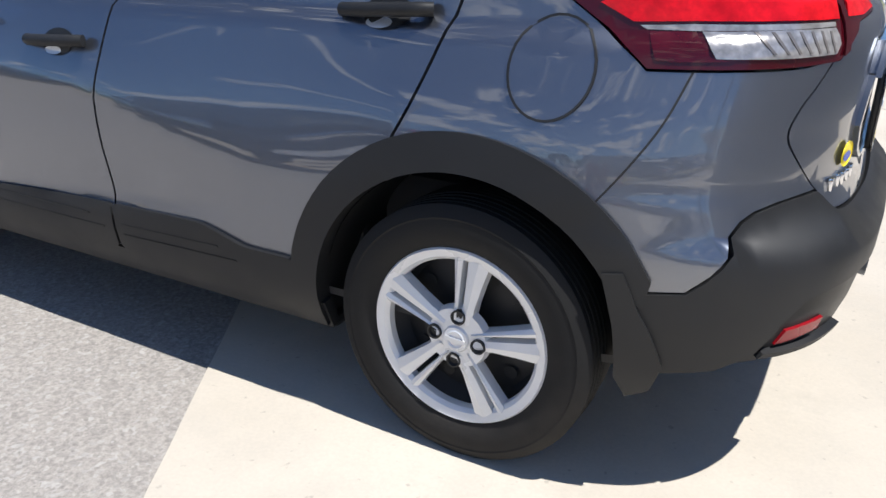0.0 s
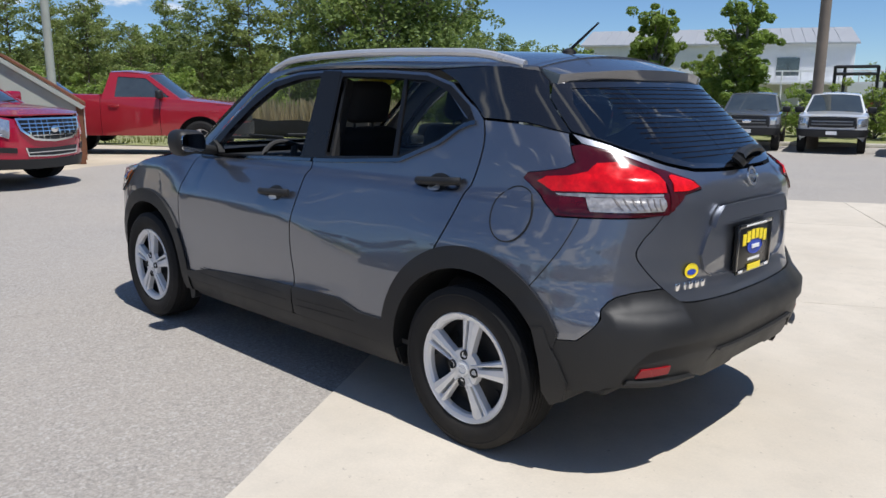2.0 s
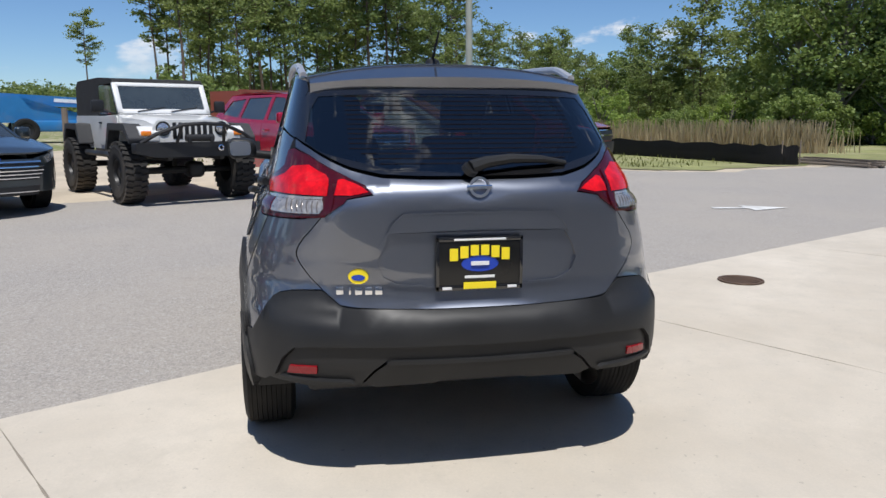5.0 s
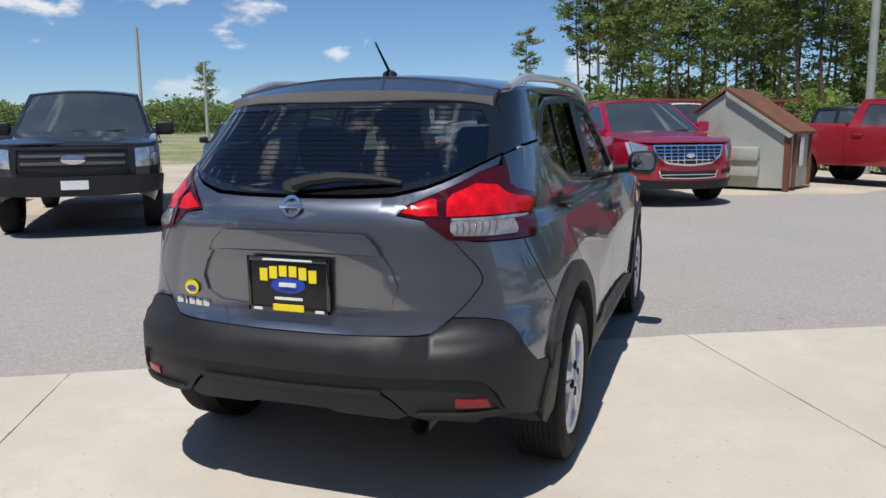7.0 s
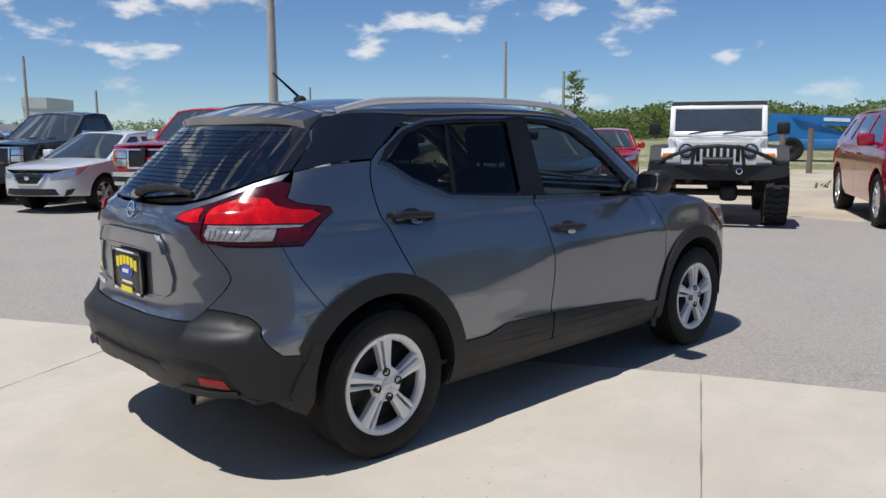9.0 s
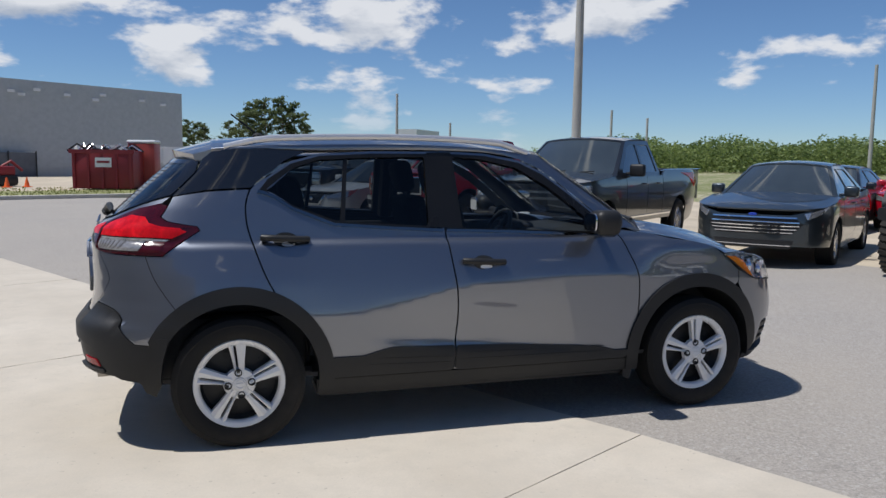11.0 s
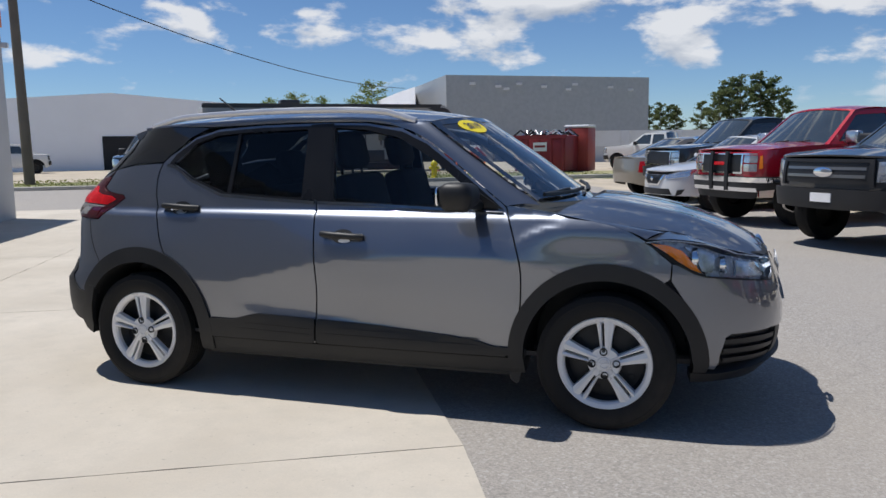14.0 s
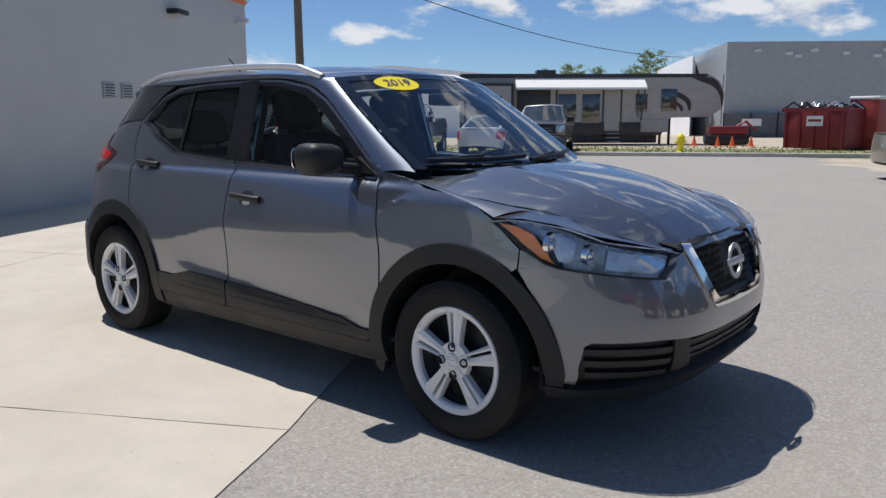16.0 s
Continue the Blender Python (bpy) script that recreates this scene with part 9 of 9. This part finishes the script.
# blue telescopic lift
LIFTBLUE = surf("bright_blue_lift_paint", (0.02, 0.17, 0.42), 0.4, coat=0.4, var=0.06, dirt=(0.2, 0.2, 0.18, 0.3))
tl = thing("boom_lift", "bright blue telescopic boom lift with white lettering", "lift", pose(34.5, 11.0, ground_z(34, 11), 0, 0, -68))
bxp("chassis", (-1.6, -1.1, 0.5), (2.0, 1.1, 1.0), LIFTBLUE, tl, 0.08)
bm = bmesh.new()
prism(bm, rounded([(-2.3, 0.9), (-2.2, 2.0), (-1.3, 2.05), (-0.9, 1.45), (2.2, 1.30), (2.4, 0.95)], 0.15), -1.0, 0.9)
part("turret", solid(bm), LIFTBLUE, tl)
bm = bmesh.new()
prism(bm, [(-2.2, 1.72), (-2.2, 2.22), (5.2, 1.82), (5.2, 1.45)], -0.35, 0.35)
bo = part("boom", solid(bm), LIFTBLUE, tl)
for k, (x0, x1) in enumerate(((0.1, 1.2), (1.45, 3.3))):
    bm = bmesh.new()
    prism(bm, [(x0, 1.96 - 0.054 * (x0 + 2.2)), (x1, 1.96 - 0.054 * (x1 + 2.2)), (x1, 2.12 - 0.054 * (x1 + 2.2)), (x0, 2.12 - 0.054 * (x0 + 2.2))], -0.372, -0.355)
    part("lettering_bar", solid(bm), WHITE_PRINT, bo)
for x in (-1.2, 1.5):
    for y in (-1.1, 1.1):
        wheel_parts(tl, (x, y, 0.55), 1 if y > 0 else -1, 0.55, 0.30, 0.36, "dark")
for x in (21.5, 22.6):
    p = thing("fence_post", "short grey wooden post on the sand", "post", pose(x, 7.2 - (x - 21.5) * 0.4, 0.05), group="wooden posts")
    bm = bmesh.new()
    tube(bm, [(0, 0, 0), (0, 0, 1.5)], 0.10, 8, 0.09)
    part("shaft", bm, WOODPOLE, p)
# hydrant, cones
hy = thing("fire_hydrant", "yellow fire hydrant on the lawn", "hydrant", pose(-8.3, 24.4, 0.09))
bm = bmesh.new()
lathe(bm, [(0.16, 0), (0.16, 0.06), (0.11, 0.08), (0.11, 0.5), (0.15, 0.53), (0.15, 0.57), (0.10, 0.66), (0.03, 0.72), (0.001, 0.74)], 16, "Z")
part("barrel", solid(bm), YELLOW, hy)
for sg in (1, -1):
    bm = bmesh.new()
    tube(bm, [(0, 0, 0.42), (sg * 0.2, 0, 0.42)], 0.06, 8)
    part("outlet", bm, YELLOW, hy)
CONE = surf("orange_cone_plastic", (0.85, 0.16, 0.03), 0.5, var=0.08)
for x, y in ((-9.6, 33.5), (-10.1, 33.0), (-11.3, 33.2), (-8.9, 34.0)):
    c = thing("traffic_cone", "orange traffic cone with white band", "traffic cone", pose(x, y, 0.09), group="traffic cones")
    bm = bmesh.new()
    lathe(bm, [(0.12, 0.03), (0.025, 0.45), (0.001, 0.46)], 12, "Z")
    k = part("cone", solid(bm), CONE, c)
    bxp("base", (-0.19, -0.19, 0), (0.19, 0.19, 0.03), CONE, c)
tc = thing("mini_excavator", "small red work machine beside the camper", "machine", pose(-10.8, 36.0, 0.09, 0, 0, 30))
bxp("deck", (-0.9, -0.6, 0.5), (0.9, 0.6, 0.9), SKIPRED, tc, 0.05)
bxp("track", (-1.0, -0.75, 0.0), (1.0, 0.75, 0.5), STEEL_BLACK, tc, 0.15)
bm = bmesh.new()
tube(bm, [(0.5, 0, 0.9), (0.9, 0, 1.15), (1.4, 0, 0.7)], 0.07, 6)
part("arm", bm, SKIPRED, tc)
# silt fence and its posts
FABRIC = surf("black_silt_fabric", (0.012, 0.012, 0.013), 0.75, var=0.3, scale=1.5, fine=20, bump=0.01)
sf = thing("silt_fence", "low black silt fence along the rough grass", "fence")
pts = smooth_line([(33.0, -12.0), (27.0, -13.8), (22.0, -15.2), (19.5, -15.9), (19.0, -16.8)], 6)
bm = bmesh.new()
lowv = [bm.verts.new((x, y, ground_z(x, y) - 0.02)) for x, y in pts]
midv = [bm.verts.new((x + 0.05 * math.sin(i * 1.7), y + 0.05, ground_z(x, y) + 0.35)) for i, (x, y) in enumerate(pts)]
topv = [bm.verts.new((x, y, ground_z(x, y) + 0.68 + 0.05 * math.sin(i * 2.3))) for i, (x, y) in enumerate(pts)]
for a, b in ((lowv, midv), (midv, topv)):
    for i in range(len(pts) - 1):
        bm.faces.new((a[i], a[i + 1], b[i + 1], b[i]))
bmesh.ops.solidify(bm, geom=bm.faces[:], thickness=0.01)
part("fabric", bm, FABRIC, sf)
for i in range(0, len(pts), 4):
    x, y = pts[i]
    bm = bmesh.new()
    tube(bm, [(x, y - 0.03, ground_z(x, y) - 0.05), (x, y - 0.03, ground_z(x, y) + 0.85)], 0.025, 5)
    part("stake", bm, WOODPOLE, sf)
# golf cart
GOLF = surf("white_cart_plastic", (0.74, 0.73, 0.70), 0.45, var=0.05)
gc = thing("golf_cart", "white golf cart with canopy", "golf cart", pose(16.0, -20.6, -0.33, 0, 0, 130))
bm = bmesh.new()
prism(bm, rounded([(-1.1, 0.30), (1.15, 0.30), (1.2, 0.62), (0.9, 0.85), (0.55, 0.80), (0.45, 0.42), (-0.1, 0.42), (-0.15, 0.72), (-1.1, 0.75)], 0.07), -0.58, 0.58)
part("body", solid(bm), GOLF, gc)
bxp("canopy", (-0.95, -0.58, 1.78), (0.75, 0.58, 1.85), GOLF, gc, 0.03)
for x, y in ((0.7, 0.5), (0.7, -0.5), (-0.85, 0.5), (-0.85, -0.5)):
    bm = bmesh.new()
    tube(bm, [(x + (0.2 if x > 0 else 0), y, 0.75), (x, y, 1.8)], 0.02, 6)
    part("post", bm, GOLF, gc)
bxp("seat", (-0.55, -0.5, 0.72), (-0.05, 0.5, 0.86), TRIM_IN, gc, 0.04)
bxp("seat_back", (-0.62, -0.5, 0.85), (-0.52, 0.5, 1.25), TRIM_IN, gc, 0.04)
for x in (-0.75, 0.8):
    for y in (-0.5, 0.5):
        wheel_parts(gc, (x, y, 0.22), 1 if y > 0 else -1, 0.22, 0.13, 0.18, "dark")
# mesh utility trailer
ut = thing("utility_trailer", "black mesh-sided utility trailer", "trailer", pose(14.0, -20.9, -0.33, 0, 0, 125))
bxp("deck", (-1.6, -0.85, 0.42), (1.6, 0.85, 0.50), STEEL_BLACK, ut, 0.01)
for z in (0.85, 1.25):
    for a, b in (((-1.6, -0.85), (1.6, -0.85)), ((-1.6, 0.85), (1.6, 0.85)), ((1.6, -0.85), (1.6, 0.85)), ((-1.6, -0.85), (-1.6, 0.85))):
        bm = bmesh.new()
        tube(bm, [(*a, z), (*b, z)], 0.025, 5)
        part("rail", bm, STEEL_BLACK, ut)
for x in np.linspace(-1.6, 1.6, 7):
    for y in (-0.85, 0.85):
        bm = bmesh.new()
        tube(bm, [(x, y, 0.45), (x, y, 1.25)], 0.02, 5)
        part("upright", bm, STEEL_BLACK, ut)
for y in (-0.95, 0.95):
    wheel_parts(ut, (0, y, 0.33), 1 if y > 0 else -1, 0.33, 0.18, 0.2, "dark")
bm = bmesh.new()
tube(bm, [(1.6, 0.5, 0.45), (2.6, 0, 0.42)], 0.04, 6)
tube(bm, [(1.6, -0.5, 0.45), (2.6, 0, 0.42)], 0.04, 6)
tube(bm, [(2.4, 0, 0.0), (2.4, 0, 0.8)], 0.035, 6)
part("tongue", bm, STEEL_BLACK, ut)
lp = thing("lumber_pile", "low pile of grey weathered boards", "boards", pose(18.6, -18.0, ground_z(18.6, -18.0), 0, 0, 20))
rs = random.Random(9)
for k in range(14):
    o = bxp("board", (-1.4, -0.09, 0), (1.4, 0.09, 0.05), WOODPOLE, lp)
    o.location, o.rotation_euler = (rs.uniform(-0.3, 0.3), rs.uniform(-0.6, 0.6), 0.06 * (k // 4)), (0, 0, rs.uniform(-0.25, 0.25))

# ---------------------------------------------------------------- trees and undergrowth
BARK = surf("pine_bark", (0.13, 0.095, 0.07), 0.95, var=0.3, scale=2, fine=25, bump=0.01)
BARK_PALE = surf("grey_bark", (0.22, 0.20, 0.17), 0.95, var=0.2, scale=2, fine=25, bump=0.01)
NEEDLE = leaf_mat("pine_needles", (0.13, 0.195, 0.055), (0.32, 0.385, 0.13))
# darker needle colours for the group behind the parked trucks
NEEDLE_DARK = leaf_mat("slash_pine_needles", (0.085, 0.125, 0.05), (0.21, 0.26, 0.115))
LEAF = leaf_mat("oak_leaves", (0.125, 0.20, 0.052), (0.31, 0.395, 0.12))
LEAF_BRIGHT = leaf_mat("young_leaves", (0.16, 0.26, 0.042), (0.34, 0.44, 0.11))
REED = leaf_mat("dry_reed", (0.36, 0.29, 0.16), (0.52, 0.44, 0.27))


def leaves(rng, pts, size, flat=0.4):
    """Many small folded blades at the given points, as one mesh."""
    n = len(pts)
    P = np.array(pts)
    d = rng.normal(size=(n, 3))
    d[:, 2] *= flat
    d /= np.linalg.norm(d, axis=1)[:, None]
    e = np.cross(d, rng.normal(size=(n, 3)))
    e /= np.linalg.norm(e, axis=1)[:, None] + 1e-9
    s = size * rng.uniform(0.6, 1.35, n)[:, None]
    v = np.empty((n, 4, 3))
    v[:, 0] = P - d * s * 0.5
    v[:, 1] = P + e * s * 0.30 + np.array((0, 0, -0.05)) * s
    v[:, 2] = P + d * s * 0.5
    v[:, 3] = P - e * s * 0.30 + np.array((0, 0, -0.05)) * s
    idx = np.arange(n * 4).reshape(n, 4)
    me = bpy.data.meshes.new("crown")
    me.from_pydata(v.reshape(-1, 3).tolist(), [], idx.tolist())
    return me


def crown_part(me, mat, th):
    me.materials.append(mat)
    o = new("crown", me)
    o.parent = th
    return o


def pine(seed, H, bare, spread, n_br, label, needles=None):
    rng = np.random.default_rng(seed)
    th = thing("pine_tree", label, "tree", group="pines of the wood")
    bm = bmesh.new()
    lean = rng.normal(0, 0.02, 2)
    axis = lambda z: Vector((lean[0] * z + 0.1 * math.sin(z * 0.4 + seed), lean[1] * z + 0.1 * math.cos(z * 0.5), z))
    tube(bm, [axis(z) for z in np.linspace(-0.3, H, 9)], 0.0105 * H, 7, 0.03)
    pts = []
    for k in range(n_br):
        t = (k + rng.uniform(0, 1)) / n_br
        z = H * (bare + (0.99 - bare) * t ** 0.85)
        a = rng.uniform(0, 2 * math.pi)
        ln = spread * (0.35 + 0.85 * math.sin(math.pi * min(1.0, 0.18 + 0.78 * (1 - t)))) * rng.uniform(0.55, 1.15) * (1.0 if t < 0.75 else 0.75)
        p0 = axis(z)
        rise = rng.uniform(0.0, 0.5)
        p1 = p0 + Vector((math.cos(a) * ln, math.sin(a) * ln, ln * rise))
        tube(bm, [p0, p0.lerp(p1, 0.5) + Vector((0, 0, -0.05 * ln)), p1], 0.045, 4, 0.012, False)
        m = int(72 * ln / spread) + 24
        for _ in range(m):
            q = p0.lerp(p1, rng.uniform(0.35, 1.08))
            r = 0.26 * spread * rng.uniform(0.15, 0.8)
            g = rng.normal(0, 1, 3)
            pts.append((q.x + g[0] * r, q.y + g[1] * r, q.z + g[2] * r * 0.55))
    part("trunk", solid(bm), BARK, th)
    crown_part(leaves(rng, pts, 0.29), needles or NEEDLE, th)
    return th


def broadleaf(seed, H, W, mat, label, low=0.18, size=0.34, dens=1.0, name="leafy_tree", group="leafy trees"):
    rng = np.random.default_rng(seed)
    th = thing(name, label, "tree", group=group)
    bm = bmesh.new()
    tube(bm, [(0, 0, -0.3), (0.08, 0.05, H * 0.25), (0.0, 0.1, H * 0.5), (0.05, 0, H * 0.82)], 0.028 * H, 7, 0.03)
    pts = []
    for k in range(int(26 * dens)):
        t = (k + 0.5) / (26 * dens)
        z0 = H * (low + 0.5 * t)
        a = k * 2.4 + rng.uniform(-0.5, 0.5)
        z1 = H * (low + 0.08 + (0.9 - low) * t) + rng.uniform(-0.3, 0.5)
        rad = W * math.sqrt(max(0.04, 1 - ((z1 / H - 0.48) / 0.56) ** 2)) * rng.uniform(0.55, 1.05)
        p1 = Vector((math.cos(a) * rad, math.sin(a) * rad, z1))
        p0 = Vector((0, 0, z0))
        tube(bm, [p0, p0.lerp(p1, 0.55) + Vector((0, 0, 0.1)), p1], 0.03 + 0.004 * H, 4, 0.015, False)
        for _ in range(int(rng.integers(3, 6))):
            c = p0.lerp(p1, rng.uniform(0.5, 1.1)) + Vector(rng.normal(0, 0.16 * W, 3))
            r = W * rng.uniform(0.13, 0.26)
            for _ in range(int(95 * dens)):
                g = rng.normal(0, 1, 3)
                g *= rng.uniform(0.45, 1.0) ** 0.5 / np.linalg.norm(g)
                pts.append((c.x + g[0] * r, c.y + g[1] * r, max(0.15, c.z + g[2] * r * 0.8)))
    part("trunk", solid(bm), BARK_PALE, th)
    crown_part(leaves(rng, pts, size), mat, th)
    return th


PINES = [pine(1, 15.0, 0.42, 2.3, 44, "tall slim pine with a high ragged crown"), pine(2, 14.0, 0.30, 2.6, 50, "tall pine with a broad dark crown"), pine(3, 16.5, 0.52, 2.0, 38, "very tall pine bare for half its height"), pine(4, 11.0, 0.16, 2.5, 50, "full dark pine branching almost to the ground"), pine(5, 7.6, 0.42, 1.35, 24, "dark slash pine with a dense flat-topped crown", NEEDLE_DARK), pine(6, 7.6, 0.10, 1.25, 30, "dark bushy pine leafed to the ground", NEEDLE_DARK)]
OAKS = [broadleaf(11, 11.5, 4.2, LEAF, "large dark green leafy tree", 0.10, 0.25, 1.2), broadleaf(12, 9.0, 3.3, LEAF, "round green leafy tree", 0.08, 0.24, 1.0)]
STREET = broadleaf(13, 6.4, 1.45, LEAF_BRIGHT, "young upright street tree with bright leaves", 0.07, 0.17, 1.5, "street_tree", "street trees")
BUSH = [broadleaf(14, 2.6, 1.7, LEAF_BRIGHT, "bright green leafy roadside shrub", 0.02, 0.17, 0.7, "shrub", "shrubs"), broadleaf(15, 3.2, 2.0, LEAF, "dark green leafy wayside shrub", 0.02, 0.19, 0.7, "shrub", "shrubs")]
used_once = set()


def put(th, x, y, s=1.0, rz=0.0, z=None):
    m = pose(x, y, (ground_z(x, y) if z is None else z) - 0.05, 0, 0, rz) @ Matrix.Scale(s, 4)
    if th.name not in used_once:
        used_once.add(th.name)
        th.matrix_world = m
        return th
    return copy_thing(th, m @ Matrix.Diagonal((1 / th.scale.x, 1 / th.scale.y, 1 / th.scale.z, 1)))


def by_bearing(deg, d):
    return -4.0 + d * math.cos(radians(deg)), 1.0 + d * math.sin(radians(deg))


rt = random.Random(21)
# the tall stand
for k in range(34):
    b = 8.0 - 21.0 * (k + rt.random()) / 34
    x, y = by_bearing(b, rt.uniform(66, 88))
    put(PINES[rt.choice((0, 1, 2, 0, 2))], x, y, rt.uniform(0.85, 1.12), rt.uniform(0, 360))
for b, d, k, s in ((12.5, 150, 2, 1.18), (35.2, 123, 0, 0.74)):
    x, y = by_bearing(b, d)
    put(PINES[k], x, y, s, 40)
# lower mixed wood
for k in range(24):
    b = -12.0 - 20.0 * (k + rt.random()) / 24
    x, y = by_bearing(b, rt.uniform(58, 84))
    put(rt.choice((PINES[3], PINES[3], PINES[1], PINES[0])), x, y, rt.uniform(0.42, 0.72), rt.uniform(0, 360))
# heavy leafy trees towards the open shed
for b, d, k, s in ((-30.5, 60, 3, 0.95), (-33.5, 64, 3, 0.9), (-36.5, 52, 10, 1.0), (-39.5, 50, 10, 1.08), (-42.5, 51, 10, 0.98), (-45, 56, 11, 1.0), (-48.5, 60, 11, 0.72), (-51, 64, 11, 0.66), (-53.5, 72, 11, 0.6), (-36, 62, 3, 1.1), (-41, 62, 1, 0.85), (-56, 90, 11, 0.7), (-27, 62, 3, 0.75), (-24, 62, 11, 0.72), (-20, 62, 3, 0.7)):
    x, y = by_bearing(b, d)
    put(OAKS[k - 10] if k >= 10 else PINES[k], x, y, s, rt.uniform(0, 360))
# undergrowth along the wood
for k in range(64):
    b = 9.0 - 62.0 * (k + rt.random()) / 64
    x, y = by_bearing(b, rt.uniform(40, 52) if b > -30 else rt.uniform(44, 56))
    put(rt.choice((BUSH[0], BUSH[0], BUSH[1])), x, y, rt.uniform(0.55, 1.1), rt.uniform(0, 360))
# street trees by the white building
for x, y, s in ((17.7, -34.8, 1.0), (12.2, -33.0, 0.98), (14.6, -34.5, 0.62), (24.0, -38.0, 0.7)):
    put(STREET, x, y, s, rt.uniform(0, 360), z=-0.3)
for x, y, s in ((8.5, -31.5, 0.8), (6.2, -32.5, 0.9), (4.0, -33.0, 0.8), (10.5, -32.0, 0.7), (20.0, -36.0, 0.8)):
    put(BUSH[0], x, y, s, rt.uniform(0, 360), z=-0.3)
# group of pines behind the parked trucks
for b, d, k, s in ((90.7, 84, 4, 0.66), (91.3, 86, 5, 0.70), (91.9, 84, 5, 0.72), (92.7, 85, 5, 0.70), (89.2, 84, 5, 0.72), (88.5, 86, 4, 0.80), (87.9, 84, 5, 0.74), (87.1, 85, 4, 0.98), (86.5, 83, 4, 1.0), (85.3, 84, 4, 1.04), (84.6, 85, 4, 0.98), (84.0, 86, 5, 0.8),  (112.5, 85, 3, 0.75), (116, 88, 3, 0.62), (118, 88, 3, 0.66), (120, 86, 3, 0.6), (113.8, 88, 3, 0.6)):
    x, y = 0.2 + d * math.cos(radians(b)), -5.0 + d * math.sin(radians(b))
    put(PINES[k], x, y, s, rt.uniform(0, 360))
# distant belt of wood, as one mass of stems and foliage
def belt(name, label, b0, b1, d0, d1, h, n):
    rng = np.random.default_rng(77)
    pts = []
    for k in range(n):
        b = b0 + (b1 - b0) * rng.random()
        x, y = by_bearing(b, rng.uniform(d0, d1))
        hh = h * rng.uniform(0.7, 1.05) * (1 + 0.10 * math.sin(b * 0.9))
        w_ = rng.uniform(1.2, 2.6)
        for _ in range(64):
            t = rng.uniform(0.05, 1.0)
            r = w_ * math.sqrt(max(0.05, 1 - (t - 0.35) ** 2 * 2.0)) * rng.random() ** 0.5
            a = rng.uniform(0, 6.28)
            pts.append((x + r * math.cos(a), y + r * math.sin(a), t * hh))
    me = leaves(rng, pts, 0.72)
    me.materials.append(NEEDLE)
    return tagged(new(name, me), label, "woodland", kind="stuff")


belt("far_wood", "distant belt of pine wood on the horizon", 9.0, 62.0, 170, 230, 7.6, 2300)
belt("far_wood_low", "far low wood beyond the fields", 62.0, 84.0, 320, 380, 8.0, 300)
belt("road_wood", "distant wood along the road", -100.0, -74.0, 150, 200, 7.0, 260)
belt("near_wood", "dense back rows of the roadside wood", -58.0, 7.0, 86, 112, 6.4, 900)
# reeds behind the silt fence
rng = np.random.default_rng(31)
pts = []
v_, f_ = [], []
for k in range(2600):
    t = rng.random()
    i = t * 3.999
    base = [(35.5, -13.0), (29.5, -15.0), (24.5, -16.5), (21.7, -17.4), (21.0, -18.0)]
    a, b = base[int(i)], base[int(i) + 1]
    q = i - int(i)
    x, y = a[0] + (b[0] - a[0]) * q + rng.normal(0, 0.5), a[1] + (b[1] - a[1]) * q - abs(rng.normal(0, 0.8))
    h = rng.uniform(0.5, 1.25)
    dx, dy = rng.normal(0, 0.12, 2)
    w_ = rng.uniform(0.015, 0.04)
    a_ = rng.uniform(0, 3.14)
    c, s = math.cos(a_) * w_, math.sin(a_) * w_
    n0 = len(v_)
    v_ += [(x - c, y - s, 0.0), (x + c, y + s, 0.0), (x + dx + c * 0.4, y + dy + s * 0.4, h), (x + dx - c * 0.4, y + dy - s * 0.4, h)]
    f_.append((n0, n0 + 1, n0 + 2, n0 + 3))
me = bpy.data.meshes.new("reeds")
me.from_pydata(v_, [], f_)
me.materials.append(REED)
tagged(new("reeds", me), "tall dry straw-coloured reeds", "reeds", kind="stuff")
# rough grass on the unpaved ground
GRASS = leaf_mat("rough_grass", (0.10, 0.14, 0.03), (0.26, 0.27, 0.09))
v_, f_ = [], []
for k in range(9000):
    if k < 5200:
        b, d = rng.uniform(-38, 9), rng.uniform(20, 42)
        x, y = by_bearing(b, d)
        u, vv = lot_uv(x, y)
        if vv > -10.5 or (u < 17 and vv > -15):
            continue
    else:
        u, vv = rng.uniform(-32, -24.6), rng.uniform(-12, 20)
        p = lot(u, vv)
        x, y = p.x, p.y
    z = ground_z(x, y) + (0.085 if k >= 5200 else -0.02)
    h, w_, a_ = rng.uniform(0.04, 0.20 if k < 5200 else 0.09), rng.uniform(0.02, 0.05), rng.uniform(0, 3.14)
    c, s = math.cos(a_) * w_, math.sin(a_) * w_
    n0 = len(v_)
    v_ += [(x - c, y - s, z), (x + c, y + s, z), (x + rng.normal(0, 0.04), y + rng.normal(0, 0.04), z + h)]
    f_.append((n0, n0 + 1, n0 + 2))
me = bpy.data.meshes.new("grass")
me.from_pydata(v_, [], f_)
me.materials.append(GRASS)
tagged(new("grass", me), "rough tufts of grass", "grass", kind="stuff")
